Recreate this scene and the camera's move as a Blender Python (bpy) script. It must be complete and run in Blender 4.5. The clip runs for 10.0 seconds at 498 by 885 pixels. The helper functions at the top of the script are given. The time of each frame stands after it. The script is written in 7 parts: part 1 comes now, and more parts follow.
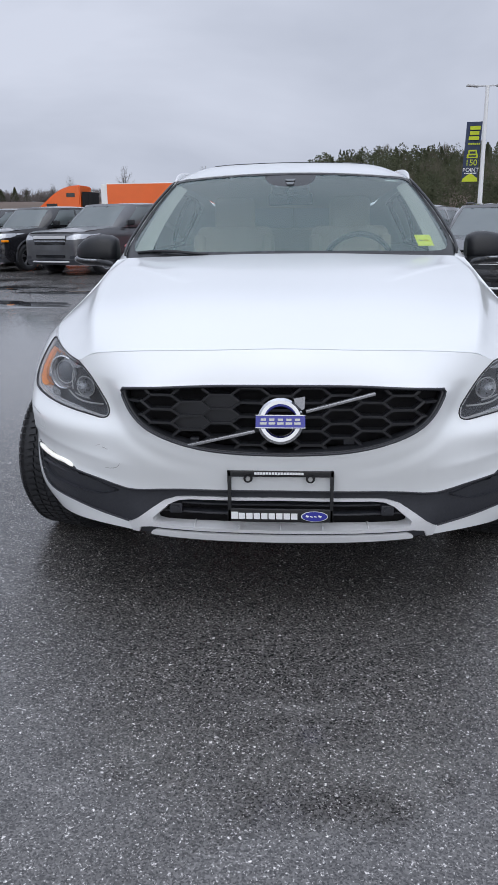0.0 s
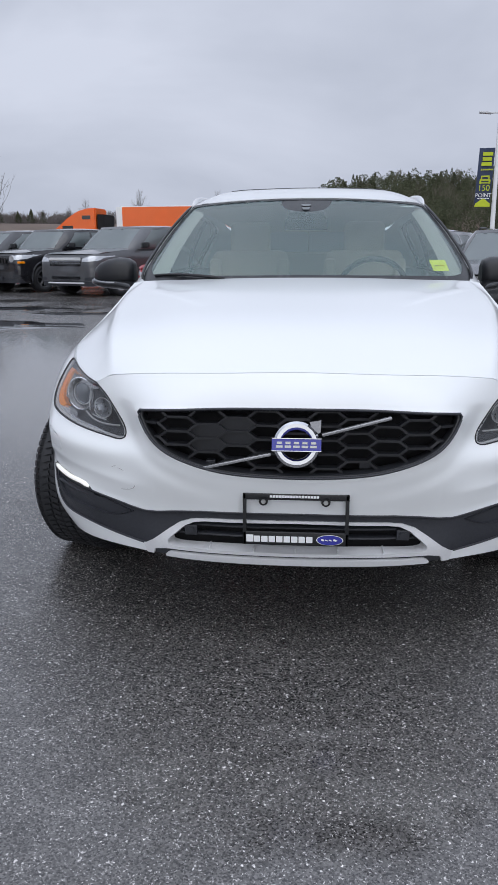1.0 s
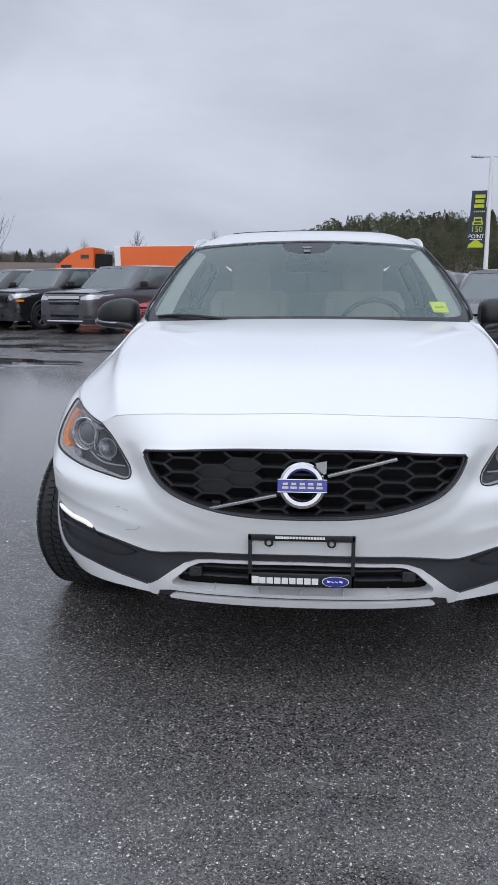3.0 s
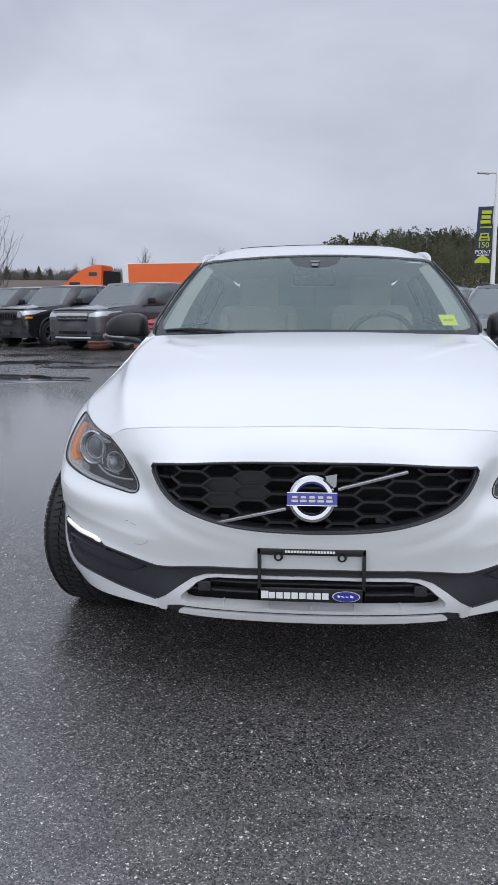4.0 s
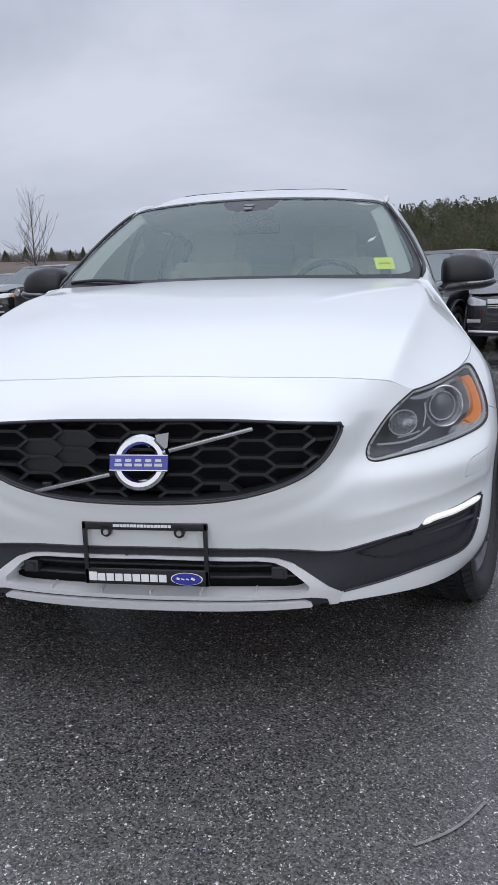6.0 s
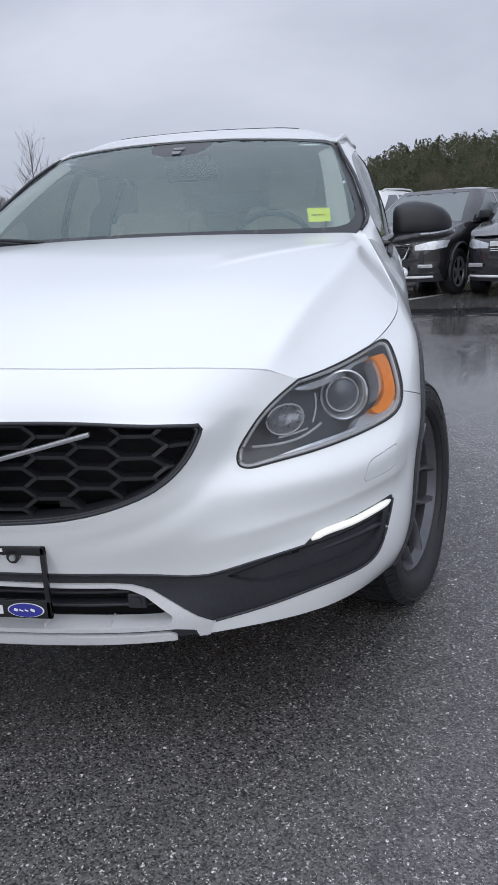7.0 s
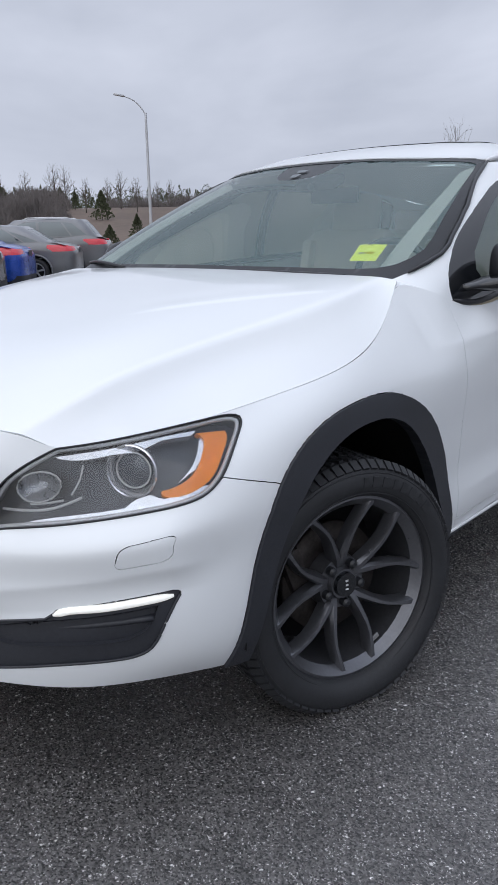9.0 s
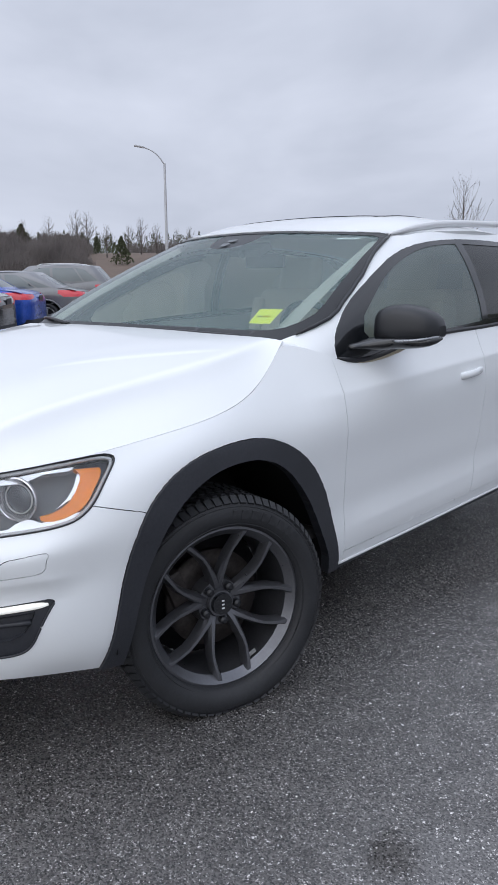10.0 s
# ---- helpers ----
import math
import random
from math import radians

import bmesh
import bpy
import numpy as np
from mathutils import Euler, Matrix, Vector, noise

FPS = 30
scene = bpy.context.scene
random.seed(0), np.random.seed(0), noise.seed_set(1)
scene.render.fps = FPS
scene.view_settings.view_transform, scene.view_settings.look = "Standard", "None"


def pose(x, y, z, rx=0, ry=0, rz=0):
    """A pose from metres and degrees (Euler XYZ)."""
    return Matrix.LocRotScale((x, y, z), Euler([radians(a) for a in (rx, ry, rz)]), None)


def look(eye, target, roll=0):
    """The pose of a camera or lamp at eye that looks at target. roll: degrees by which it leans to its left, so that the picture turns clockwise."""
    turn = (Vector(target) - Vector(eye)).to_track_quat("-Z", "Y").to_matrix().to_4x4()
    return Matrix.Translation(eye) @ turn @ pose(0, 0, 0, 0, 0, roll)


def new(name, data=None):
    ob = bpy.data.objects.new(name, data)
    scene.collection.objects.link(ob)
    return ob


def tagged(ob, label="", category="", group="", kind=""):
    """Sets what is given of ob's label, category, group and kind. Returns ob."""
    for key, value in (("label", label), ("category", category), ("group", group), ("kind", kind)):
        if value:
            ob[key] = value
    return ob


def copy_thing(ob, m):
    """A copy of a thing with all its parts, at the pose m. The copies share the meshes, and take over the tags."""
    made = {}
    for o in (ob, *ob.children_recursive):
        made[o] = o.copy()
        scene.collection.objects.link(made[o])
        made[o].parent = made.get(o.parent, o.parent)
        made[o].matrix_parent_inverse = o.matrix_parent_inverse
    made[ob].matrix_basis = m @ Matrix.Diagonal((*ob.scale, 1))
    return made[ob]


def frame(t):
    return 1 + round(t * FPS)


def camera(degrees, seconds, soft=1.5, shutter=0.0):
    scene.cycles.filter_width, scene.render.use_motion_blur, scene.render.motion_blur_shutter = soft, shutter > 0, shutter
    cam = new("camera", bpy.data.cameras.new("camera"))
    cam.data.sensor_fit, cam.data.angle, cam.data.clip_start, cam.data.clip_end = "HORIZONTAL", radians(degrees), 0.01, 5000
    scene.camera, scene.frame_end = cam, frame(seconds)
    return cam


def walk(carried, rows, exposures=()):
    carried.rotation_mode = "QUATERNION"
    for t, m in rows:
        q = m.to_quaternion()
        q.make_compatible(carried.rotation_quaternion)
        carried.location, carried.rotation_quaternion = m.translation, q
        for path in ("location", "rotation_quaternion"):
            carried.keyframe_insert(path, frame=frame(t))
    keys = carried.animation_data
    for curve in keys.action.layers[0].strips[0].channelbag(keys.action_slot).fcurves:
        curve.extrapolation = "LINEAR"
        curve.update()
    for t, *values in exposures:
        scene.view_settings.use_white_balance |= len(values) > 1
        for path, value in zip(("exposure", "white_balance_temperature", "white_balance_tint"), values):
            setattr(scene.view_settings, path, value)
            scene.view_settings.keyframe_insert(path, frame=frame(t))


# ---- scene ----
cam = camera(36.4, 10.0)
GROUND = -0.014
PATH = [
    (0, (0.054, -2.167, 1.213), (-0.077, -0.245, 0.673), -0.6),
    (0.5, (0.044, -2.174, 1.212), (-0.111, -0.248, 0.697), -0.4),
    (1, (0.039, -2.173, 1.219), (-0.121, -0.24, 0.734), -0.2),
    (1.5, (0.022, -2.178, 1.224), (-0.136, -0.238, 0.764), -0.1),
    (2, (0.017, -2.174, 1.228), (-0.14, -0.228, 0.791), -0.1),
    (3.5, (0.007, -2.176, 1.232), (-0.142, -0.216, 0.864), 0.0),
    (4, (0.004, -2.157, 1.219), (-0.167, -0.195, 0.87), -0.3),
    (4.5, (-0.01, -2.129, 1.177), (-0.213, -0.169, 0.834), -0.5),
    (5, (0.037, -2.071, 1.12), (-0.203, -0.117, 0.768), -0.8),
    (5.5, (0.26, -1.927, 1.068), (-0.014, 0.018, 0.695), -1.3),
    (6, (0.537, -1.739, 1.083), (0.24, 0.198, 0.679), -1.6),
    (6.2, (0.634, -1.663, 1.101), (0.336, 0.269, 0.678), -1.8),
    (7.3, (0.952, -1.209, 1.128), (0.574, 0.668, 0.55), -3.0),
    (7.5, (1.069, -1.119, 1.138), (0.638, 0.742, 0.546), -2.7),
    (7.7, (1.197, -1.038, 1.162), (0.665, 0.796, 0.569), -1.9),
    (8, (1.398, -0.971, 1.204), (0.66, 0.793, 0.615), -1.5),
    (8.5, (1.649, -0.793, 1.186), (0.593, 0.804, 0.608), -2.1),
    (9, (1.939, -0.623, 1.228), (0.681, 0.837, 0.694), -1.0),
    (9.5, (2.248, -0.575, 1.27), (0.885, 0.805, 0.784), -0.5),
    (10, (2.439, -0.615, 1.296), (1.132, 0.838, 0.872), -0.3),
]
walk(cam, [(t, look(eye, target, roll)) for t, eye, target, roll in PATH], [(0, 0.0), (6, 0.0), (7.5, 0.05), (8.5, 0.0), (9.5, 0.07), (10, 0.13)])

# ---- light ----
world = bpy.data.worlds.new("overcast_sky")
scene.world = world
world.use_nodes = True


def sky_world():
    nt = world.node_tree
    nt.nodes.clear()
    L = nt.links.new
    co = nt.nodes.new("ShaderNodeTexCoord")
    mp = nt.nodes.new("ShaderNodeMapping")
    mp.inputs["Scale"].default_value = (1.0, 1.0, 2.6)
    n1 = nt.nodes.new("ShaderNodeTexNoise")
    n1.inputs["Scale"].default_value, n1.inputs["Detail"].default_value, n1.inputs["Roughness"].default_value = 1.9, 5.0, 0.52
    n1.inputs["Distortion"].default_value = 0.3
    ramp = nt.nodes.new("ShaderNodeValToRGB")
    ramp.color_ramp.elements[0].position, ramp.color_ramp.elements[1].position = 0.3, 0.7
    ramp.color_ramp.elements[0].color = (0.414, 0.455, 0.556, 1)
    ramp.color_ramp.elements[1].color = (0.65, 0.695, 0.818, 1)
    sep = nt.nodes.new("ShaderNodeSeparateXYZ")
    up = nt.nodes.new("ShaderNodeMath")
    up.operation, up.inputs[1].default_value = "POWER", 3.6
    pos = nt.nodes.new("ShaderNodeMath")
    pos.operation, pos.inputs[1].default_value = "MAXIMUM", 0.0
    lift = nt.nodes.new("ShaderNodeMath")
    lift.operation, lift.inputs[1].default_value, lift.inputs[2].default_value = "MULTIPLY_ADD", SKY_TOP, 0.9
    mul = nt.nodes.new("ShaderNodeVectorMath")
    mul.operation = "SCALE"
    bg = nt.nodes.new("ShaderNodeBackground")
    bg.inputs["Strength"].default_value = SKY
    out = nt.nodes.new("ShaderNodeOutputWorld")
    L(co.outputs["Generated"], mp.inputs["Vector"])
    L(mp.outputs["Vector"], n1.inputs["Vector"])
    L(n1.outputs["Fac"], ramp.inputs["Fac"])
    L(co.outputs["Generated"], sep.inputs["Vector"])
    L(sep.outputs["Z"], pos.inputs[0]), L(pos.outputs[0], up.inputs[0]), L(up.outputs[0], lift.inputs[0])
    L(ramp.outputs["Color"], mul.inputs[0])
    L(lift.outputs[0], mul.inputs["Scale"])
    L(mul.outputs["Vector"], bg.inputs["Color"])
    L(bg.outputs["Background"], out.inputs["Surface"])


SKY, SKY_TOP = 1.10, 1.5
sky_world()
sun = new("sun", bpy.data.lights.new("sun", "SUN"))
sun.data.energy, sun.data.angle, sun.data.color = 1.25, radians(95), (1.0, 0.98, 0.95)
sun.matrix_world = look((2, -21, 17), (0, 0, 0))


# ---- materials ----
def mat(name, color, rough=0.5, metal=0.0, coat=0.0, spec=0.5, var=0.08, vscale=8.0, fine=120.0, bump=0.0, bscale=300.0, rvar=0.1, trans=0.0, ior=1.45, emit=0.0, alpha=1.0):
    """A principled surface with colour and roughness varied at two scales and a fine relief."""
    m = bpy.data.materials.new(name)
    m.use_nodes = True
    nt = m.node_tree
    b = nt.nodes["Principled BSDF"]
    L = nt.links.new
    b.inputs["Metallic"].default_value = metal
    b.inputs["Coat Weight"].default_value, b.inputs["Coat Roughness"].default_value = coat, 0.03
    b.inputs["Specular IOR Level"].default_value = spec
    b.inputs["Transmission Weight"].default_value, b.inputs["IOR"].default_value = trans, ior
    b.inputs["Alpha"].default_value = alpha
    if emit:
        b.inputs["Emission Color"].default_value, b.inputs["Emission Strength"].default_value = (*color, 1), emit
    co = nt.nodes.new("ShaderNodeTexCoord")
    if var or rvar:
        n1, n2 = nt.nodes.new("ShaderNodeTexNoise"), nt.nodes.new("ShaderNodeTexNoise")
        n1.inputs["Scale"].default_value, n2.inputs["Scale"].default_value = vscale, fine
        n1.inputs["Detail"].default_value = 4.0
        add = nt.nodes.new("ShaderNodeMath")
        add.operation = "ADD"
        L(co.outputs["Object"], n1.inputs["Vector"]), L(co.outputs["Object"], n2.inputs["Vector"])
        L(n1.outputs["Fac"], add.inputs[0]), L(n2.outputs["Fac"], add.inputs[1])
        cr = nt.nodes.new("ShaderNodeMapRange")
        cr.inputs["From Min"].default_value, cr.inputs["From Max"].default_value = 0.6, 1.4
        cr.inputs["To Min"].default_value, cr.inputs["To Max"].default_value = 1 - var, 1 + var
        sc = nt.nodes.new("ShaderNodeVectorMath")
        sc.operation = "SCALE"
        sc.inputs[0].default_value = color
        L(add.outputs[0], cr.inputs["Value"]), L(cr.outputs["Result"], sc.inputs["Scale"])
        L(sc.outputs["Vector"], b.inputs["Base Color"])
        rr = nt.nodes.new("ShaderNodeMapRange")
        rr.inputs["From Min"].default_value, rr.inputs["From Max"].default_value = 0.6, 1.4
        rr.inputs["To Min"].default_value, rr.inputs["To Max"].default_value = rough * (1 - rvar), min(1, rough * (1 + rvar))
        L(add.outputs[0], rr.inputs["Value"]), L(rr.outputs["Result"], b.inputs["Roughness"])
    else:
        b.inputs["Base Color"].default_value, b.inputs["Roughness"].default_value = (*color, 1), rough
    if bump:
        n3, bp = nt.nodes.new("ShaderNodeTexNoise"), nt.nodes.new("ShaderNodeBump")
        n3.inputs["Scale"].default_value, n3.inputs["Detail"].default_value = bscale, 3.0
        bp.inputs["Strength"].default_value, bp.inputs["Distance"].default_value = bump, 0.002
        L(co.outputs["Object"], n3.inputs["Vector"]), L(n3.outputs["Fac"], bp.inputs["Height"])
        L(bp.outputs["Normal"], b.inputs["Normal"])
    return m


def glass_mat(name, tint, clear, rough=0.02, ior=1.5, veil=0.0, veil_color=(0.5, 0.55, 0.55)):
    """A thin pane: mirror-like by angle, else clear with a tint; veil: pale diffuse colour that imitates reflected sky
    and haze.
    """
    m = bpy.data.materials.new(name)
    m.use_nodes = True
    nt = m.node_tree
    nt.nodes.clear()
    L = nt.links.new
    out, mix, fr = nt.nodes.new("ShaderNodeOutputMaterial"), nt.nodes.new("ShaderNodeMixShader"), nt.nodes.new("ShaderNodeFresnel")
    gl, tr = nt.nodes.new("ShaderNodeBsdfGlossy"), nt.nodes.new("ShaderNodeBsdfTransparent")
    gl.inputs["Roughness"].default_value = rough
    tr.inputs["Color"].default_value = (*[c * clear for c in tint], 1)
    fr.inputs["IOR"].default_value = ior
    base = tr.outputs[0]
    # the sky's sheen put into the pane as a diffuse colour
    if veil:
        df, mx = nt.nodes.new("ShaderNodeBsdfDiffuse"), nt.nodes.new("ShaderNodeMixShader")
        co, nz, mr = nt.nodes.new("ShaderNodeTexCoord"), nt.nodes.new("ShaderNodeTexNoise"), nt.nodes.new("ShaderNodeMapRange")
        nz.inputs["Scale"].default_value, nz.inputs["Detail"].default_value = 1.6, 2.0
        mr.inputs["To Min"].default_value, mr.inputs["To Max"].default_value = veil * 0.85, veil * 1.15
        L(co.outputs["Object"], nz.inputs["Vector"]), L(nz.outputs["Fac"], mr.inputs["Value"]), L(mr.outputs["Result"], mx.inputs["Fac"])
        df.inputs["Color"].default_value = (*veil_color, 1)
        L(base, mx.inputs[1]), L(df.outputs[0], mx.inputs[2])
        base = mx.outputs[0]
    L(fr.outputs[0], mix.inputs[0]), L(base, mix.inputs[1]), L(gl.outputs[0], mix.inputs[2]), L(mix.outputs[0], out.inputs[0])
    return m


FRIT = mat("printed_glass", (0.022, 0.025, 0.028), 0.25, spec=0.25, var=0.05)
CAMERA_PANE = mat("camera_pane", (0.12, 0.135, 0.145), 0.2, var=0.1)
WHITE = mat("white_car_paint", (0.775, 0.80, 0.815), 0.30, coat=0.8, var=0.004, vscale=1.2, fine=4, rvar=0.02)
BLACK_PLASTIC = mat("black_plastic", (0.028, 0.030, 0.037), 0.42, var=0.25, bump=0.25, bscale=900)
GLOSS_BLACK = mat("gloss_black", (0.008, 0.009, 0.011), 0.12, coat=0.5, var=0.1)
TRIM_BLACK = mat("rubber_trim", (0.015, 0.016, 0.019), 0.35, var=0.15, bump=0.1)
DARK = mat("dark_hollow", (0.006, 0.006, 0.008), 0.8, var=0.2)
SILVER = mat("silver_paint", (0.68, 0.69, 0.71), 0.36, metal=0.15, coat=0.3, var=0.05)
SLASH = mat("satin_chrome", (0.40, 0.41, 0.43), 0.25, metal=0.8, var=0.06)
CHROME = mat("chrome", (0.58, 0.59, 0.61), 0.07, metal=1.0, var=0.04)
TYRE = mat("tyre_rubber", (0.021, 0.022, 0.025), 0.55, var=0.3, vscale=14, bump=0.4, bscale=500)
RIM = mat("gunmetal_rim", (0.135, 0.138, 0.150), 0.30, metal=0.75, var=0.12, vscale=20, bump=0.1)
CAST_IRON = mat("brake_iron", (0.055, 0.048, 0.045), 0.6, metal=0.6, var=0.4, vscale=30)
BLUE_BADGE = mat("blue_enamel", (0.03, 0.035, 0.30), 0.25, coat=0.5, var=0.08)
AMBER = mat("amber_lens", (1.0, 0.30, 0.0), 0.3, coat=0.2, var=0.10, vscale=60)
LED = mat("daytime_light", (0.95, 0.95, 0.90), 0.2, coat=0.6, emit=0.3, var=0.2, vscale=60)
LAMP_RIM = mat("lamp_rim", (0.64, 0.65, 0.67), 0.25, metal=0.2, coat=0.6, var=0.06)
LAMP_DARK = mat("lamp_bezel", (0.080, 0.085, 0.097), 0.32, metal=0.3, var=0.2)
BOWL = mat("lamp_bowl", (0.30, 0.31, 0.33), 0.28, metal=0.8, var=0.15, vscale=40)
LAMP_CHROME = mat("lamp_reflector", (0.80, 0.81, 0.84), 0.22, metal=0.75, var=0.12, vscale=40)
LENS = glass_mat("lamp_lens", (0.93, 0.95, 0.97), 0.95, ior=1.6, veil=0.02, veil_color=(0.7, 0.72, 0.75))
BALL_GLASS = mat("projector_glass", (0.09, 0.10, 0.12), 0.05, coat=1.0, var=0.05)
WINDSHIELD = glass_mat("windshield_glass", (0.86, 0.97, 0.95), 1.0, ior=1.62, veil=0.12, veil_color=(0.36, 0.62, 0.62))
SIDE_GLASS = glass_mat("side_glass", (0.62, 0.72, 0.70), 0.8, ior=1.5, veil=0.26, veil_color=(0.34, 0.43, 0.43))
DARK_GLASS = glass_mat("privacy_glass", (0.20, 0.23, 0.25), 0.5, ior=1.55, veil=0.03)
BEIGE = mat("beige_leather", (0.74, 0.67, 0.57), 0.5, var=0.1, bump=0.3, bscale=250)
LINING = mat("pale_lining", (0.42, 0.41, 0.38), 0.7, var=0.06, bump=0.2)
DASH = mat("dash_plastic", (0.035, 0.035, 0.037), 0.6, var=0.2, bump=0.3)
STICKER = mat("yellow_sticker", (0.72, 0.76, 0.03), 0.5, var=0.06)
LETTER_WHITE = mat("white_print", (0.8, 0.81, 0.82), 0.45, var=0.03)
SCUFF = mat("grey_scuff", (0.16, 0.16, 0.17), 0.6, var=0.2)
STEEL = mat("zinc_screw", (0.6, 0.6, 0.6), 0.3, metal=0.9, var=0.1)


# ---- mesh helpers ----
def mesh_ob(name, verts, faces, material, parent=None, label="", smooth=True):
    me = bpy.data.meshes.new(name)
    me.from_pydata([tuple(map(float, v)) for v in verts], [], [tuple(map(int, f)) for f in faces])
    me.materials.append(material)
    if smooth:
        me.polygons.foreach_set("use_smooth", [True] * len(me.polygons))
    me.update()
    ob = new(name, me)
    ob.parent = parent
    if label:
        ob["label"] = label
    return ob


def part(name, bm, material, parent, label="", smooth=False):
    me = bpy.data.meshes.new(name)
    bm.to_mesh(me)
    bm.free()
    me.materials.append(material)
    if smooth:
        me.polygons.foreach_set("use_smooth", [True] * len(me.polygons))
        me.set_sharp_from_angle(angle=radians(35))
    ob = new(name, me)
    ob.parent = parent
    if label:
        ob["label"] = label
    return ob


def thing(name, label, category, m=None, group=""):
    ob = new(name)
    ob.empty_display_size = 0.1
    if m is not None:
        ob.matrix_world = m
    return tagged(ob, label, category, group)


def box(bm, c, size, rot=None, bevel=0.0, seg=2):
    """A bevelled box added to bm."""
    r = bmesh.ops.create_cube(bm, size=1.0)
    m = Matrix.Translation(c) @ (rot.to_4x4() if rot else Matrix()) @ Matrix.Diagonal((*size, 1))
    bmesh.ops.transform(bm, matrix=m, verts=r["verts"])
    if bevel:
        es = {e for v in r["verts"] for e in v.link_edges}
        bmesh.ops.bevel(bm, geom=list(es), offset=bevel, segments=seg, affect="EDGES", profile=0.6)
    return bm


def cyl(bm, a, b, r1, r2=None, seg=16, caps=True):
    """A cylinder or cone from a to b added to bm."""
    a, b = Vector(a), Vector(b)
    d = b - a
    r = bmesh.ops.create_cone(bm, cap_ends=caps, segments=seg, radius1=r1, radius2=r1 if r2 is None else r2, depth=d.length)
    m = Matrix.Translation((a + b) / 2) @ d.to_track_quat("Z", "Y").to_matrix().to_4x4()
    bmesh.ops.transform(bm, matrix=m, verts=r["verts"])
    return bm


def blocks(items):
    """Verts and faces of many plain blocks: (centre, size, 3x3 turn)."""
    K = np.array([(x, y, z) for x in (-0.5, 0.5) for y in (-0.5, 0.5) for z in (-0.5, 0.5)])
    Q = [(0, 1, 3, 2), (4, 6, 7, 5), (0, 4, 5, 1), (2, 3, 7, 6), (0, 2, 6, 4), (1, 5, 7, 3)]
    V, F = [], []
    for c, size, rot in items:
        o = len(V)
        V.extend((K * np.array(size)) @ np.array(rot).T + np.array(c))
        F.extend([tuple(i + o for i in q) for q in Q])
    return V, F


def tube(pts, r, seg=8, flat=1.0, closed=False):
    """Verts and faces of a tube along pts; flat squeezes it along z."""
    P = [Vector(p) for p in pts]
    n, V, F = len(P), [], []
    for i, p in enumerate(P):
        if closed:
            d = P[(i + 1) % n] - P[i - 1]
        else:
            d = P[min(i + 1, n - 1)] - P[max(i - 1, 0)]
        d.normalize()
        ref = Vector((0, 0, 1)) if abs(d.z) < 0.9 else Vector((0, 1, 0))
        s = d.cross(ref).normalized()
        u = s.cross(d)
        rr = r[i] if isinstance(r, (list, tuple)) else r
        for k in range(seg):
            a = 2 * math.pi * k / seg
            V.append(p + s * math.cos(a) * rr + u * math.sin(a) * rr * flat)
    for i in range(n if closed else n - 1):
        j = (i + 1) % n
        for k in range(seg):
            k2 = (k + 1) % seg
            F.append((i * seg + k, i * seg + k2, j * seg + k2, j * seg + k))
    if not closed:
        F.append(tuple(range(seg))[::-1])
        F.append(tuple(range((n - 1) * seg, n * seg)))
    return V, F


def lathe(profile, seg=48):
    """Verts and faces of a ring-shaped solid round the x axis; profile: closed (x, r) loop."""
    V, F, n = [], [], len(profile)
    for k in range(seg):
        a = 2 * math.pi * k / seg
        for x, r in profile:
            V.append((x, r * math.cos(a), r * math.sin(a)))
    for k in range(seg):
        k2 = (k + 1) % seg
        for i in range(n):
            j = (i + 1) % n
            F.append((k * n + i, k * n + j, k2 * n + j, k2 * n + i))
    return V, F


# ---- smooth surfaces through control nets ----
def cardinal(k, x):
    """Rows of the natural cubic spline basis through the knots k, at x."""
    k, x = np.asarray(k, float), np.asarray(x, float)
    n, h = len(k), np.diff(k)
    A, R = np.eye(n), np.zeros((n, n))
    for i in range(1, n - 1):
        A[i, i - 1:i + 2] = h[i - 1] / 6, (h[i - 1] + h[i]) / 3, h[i] / 6
        R[i, i - 1:i + 2] = 1 / h[i - 1], -1 / h[i - 1] - 1 / h[i], 1 / h[i]
    M, I = np.linalg.solve(A, R), np.eye(n)
    i = np.clip(np.searchsorted(k, x, side="right") - 1, 0, n - 2)
    b = (x - k[i]) / h[i]
    a = 1 - b
    return a[:, None] * I[i] + b[:, None] * I[i + 1] + ((a**3 - a)[:, None] * M[i] + (b**3 - b)[:, None] * M[i + 1]) * (h[i] ** 2)[:, None] / 6


def spline(pts, n):
    """n points along a smooth curve through pts."""
    P = np.asarray(pts, float)
    k = np.concatenate([[0], np.cumsum(np.linalg.norm(np.diff(P, axis=0), axis=1))])
    return cardinal(k, np.linspace(0, k[-1], n)) @ P


def loop(pts, n, corners=()):
    """A closed outline: smooth runs between the corners (indices), n points each."""
    P = list(pts)
    if not corners:
        q = P[-3:] + P + P[:3]
        K = np.asarray(q, float)
        k = np.concatenate([[0], np.cumsum(np.linalg.norm(np.diff(K, axis=0), axis=1))])
        return cardinal(k, np.linspace(k[3], k[3 + len(P)], n, endpoint=False)) @ K
    out, c = [], list(corners)
    for a, b in zip(c, c[1:] + [c[0] + len(P)]):
        run = [P[i % len(P)] for i in range(a, b + 1)]
        out.append(spline(run, n)[:-1] if len(run) > 2 else np.asarray(run, float)[:-1])
    return np.concatenate(out)


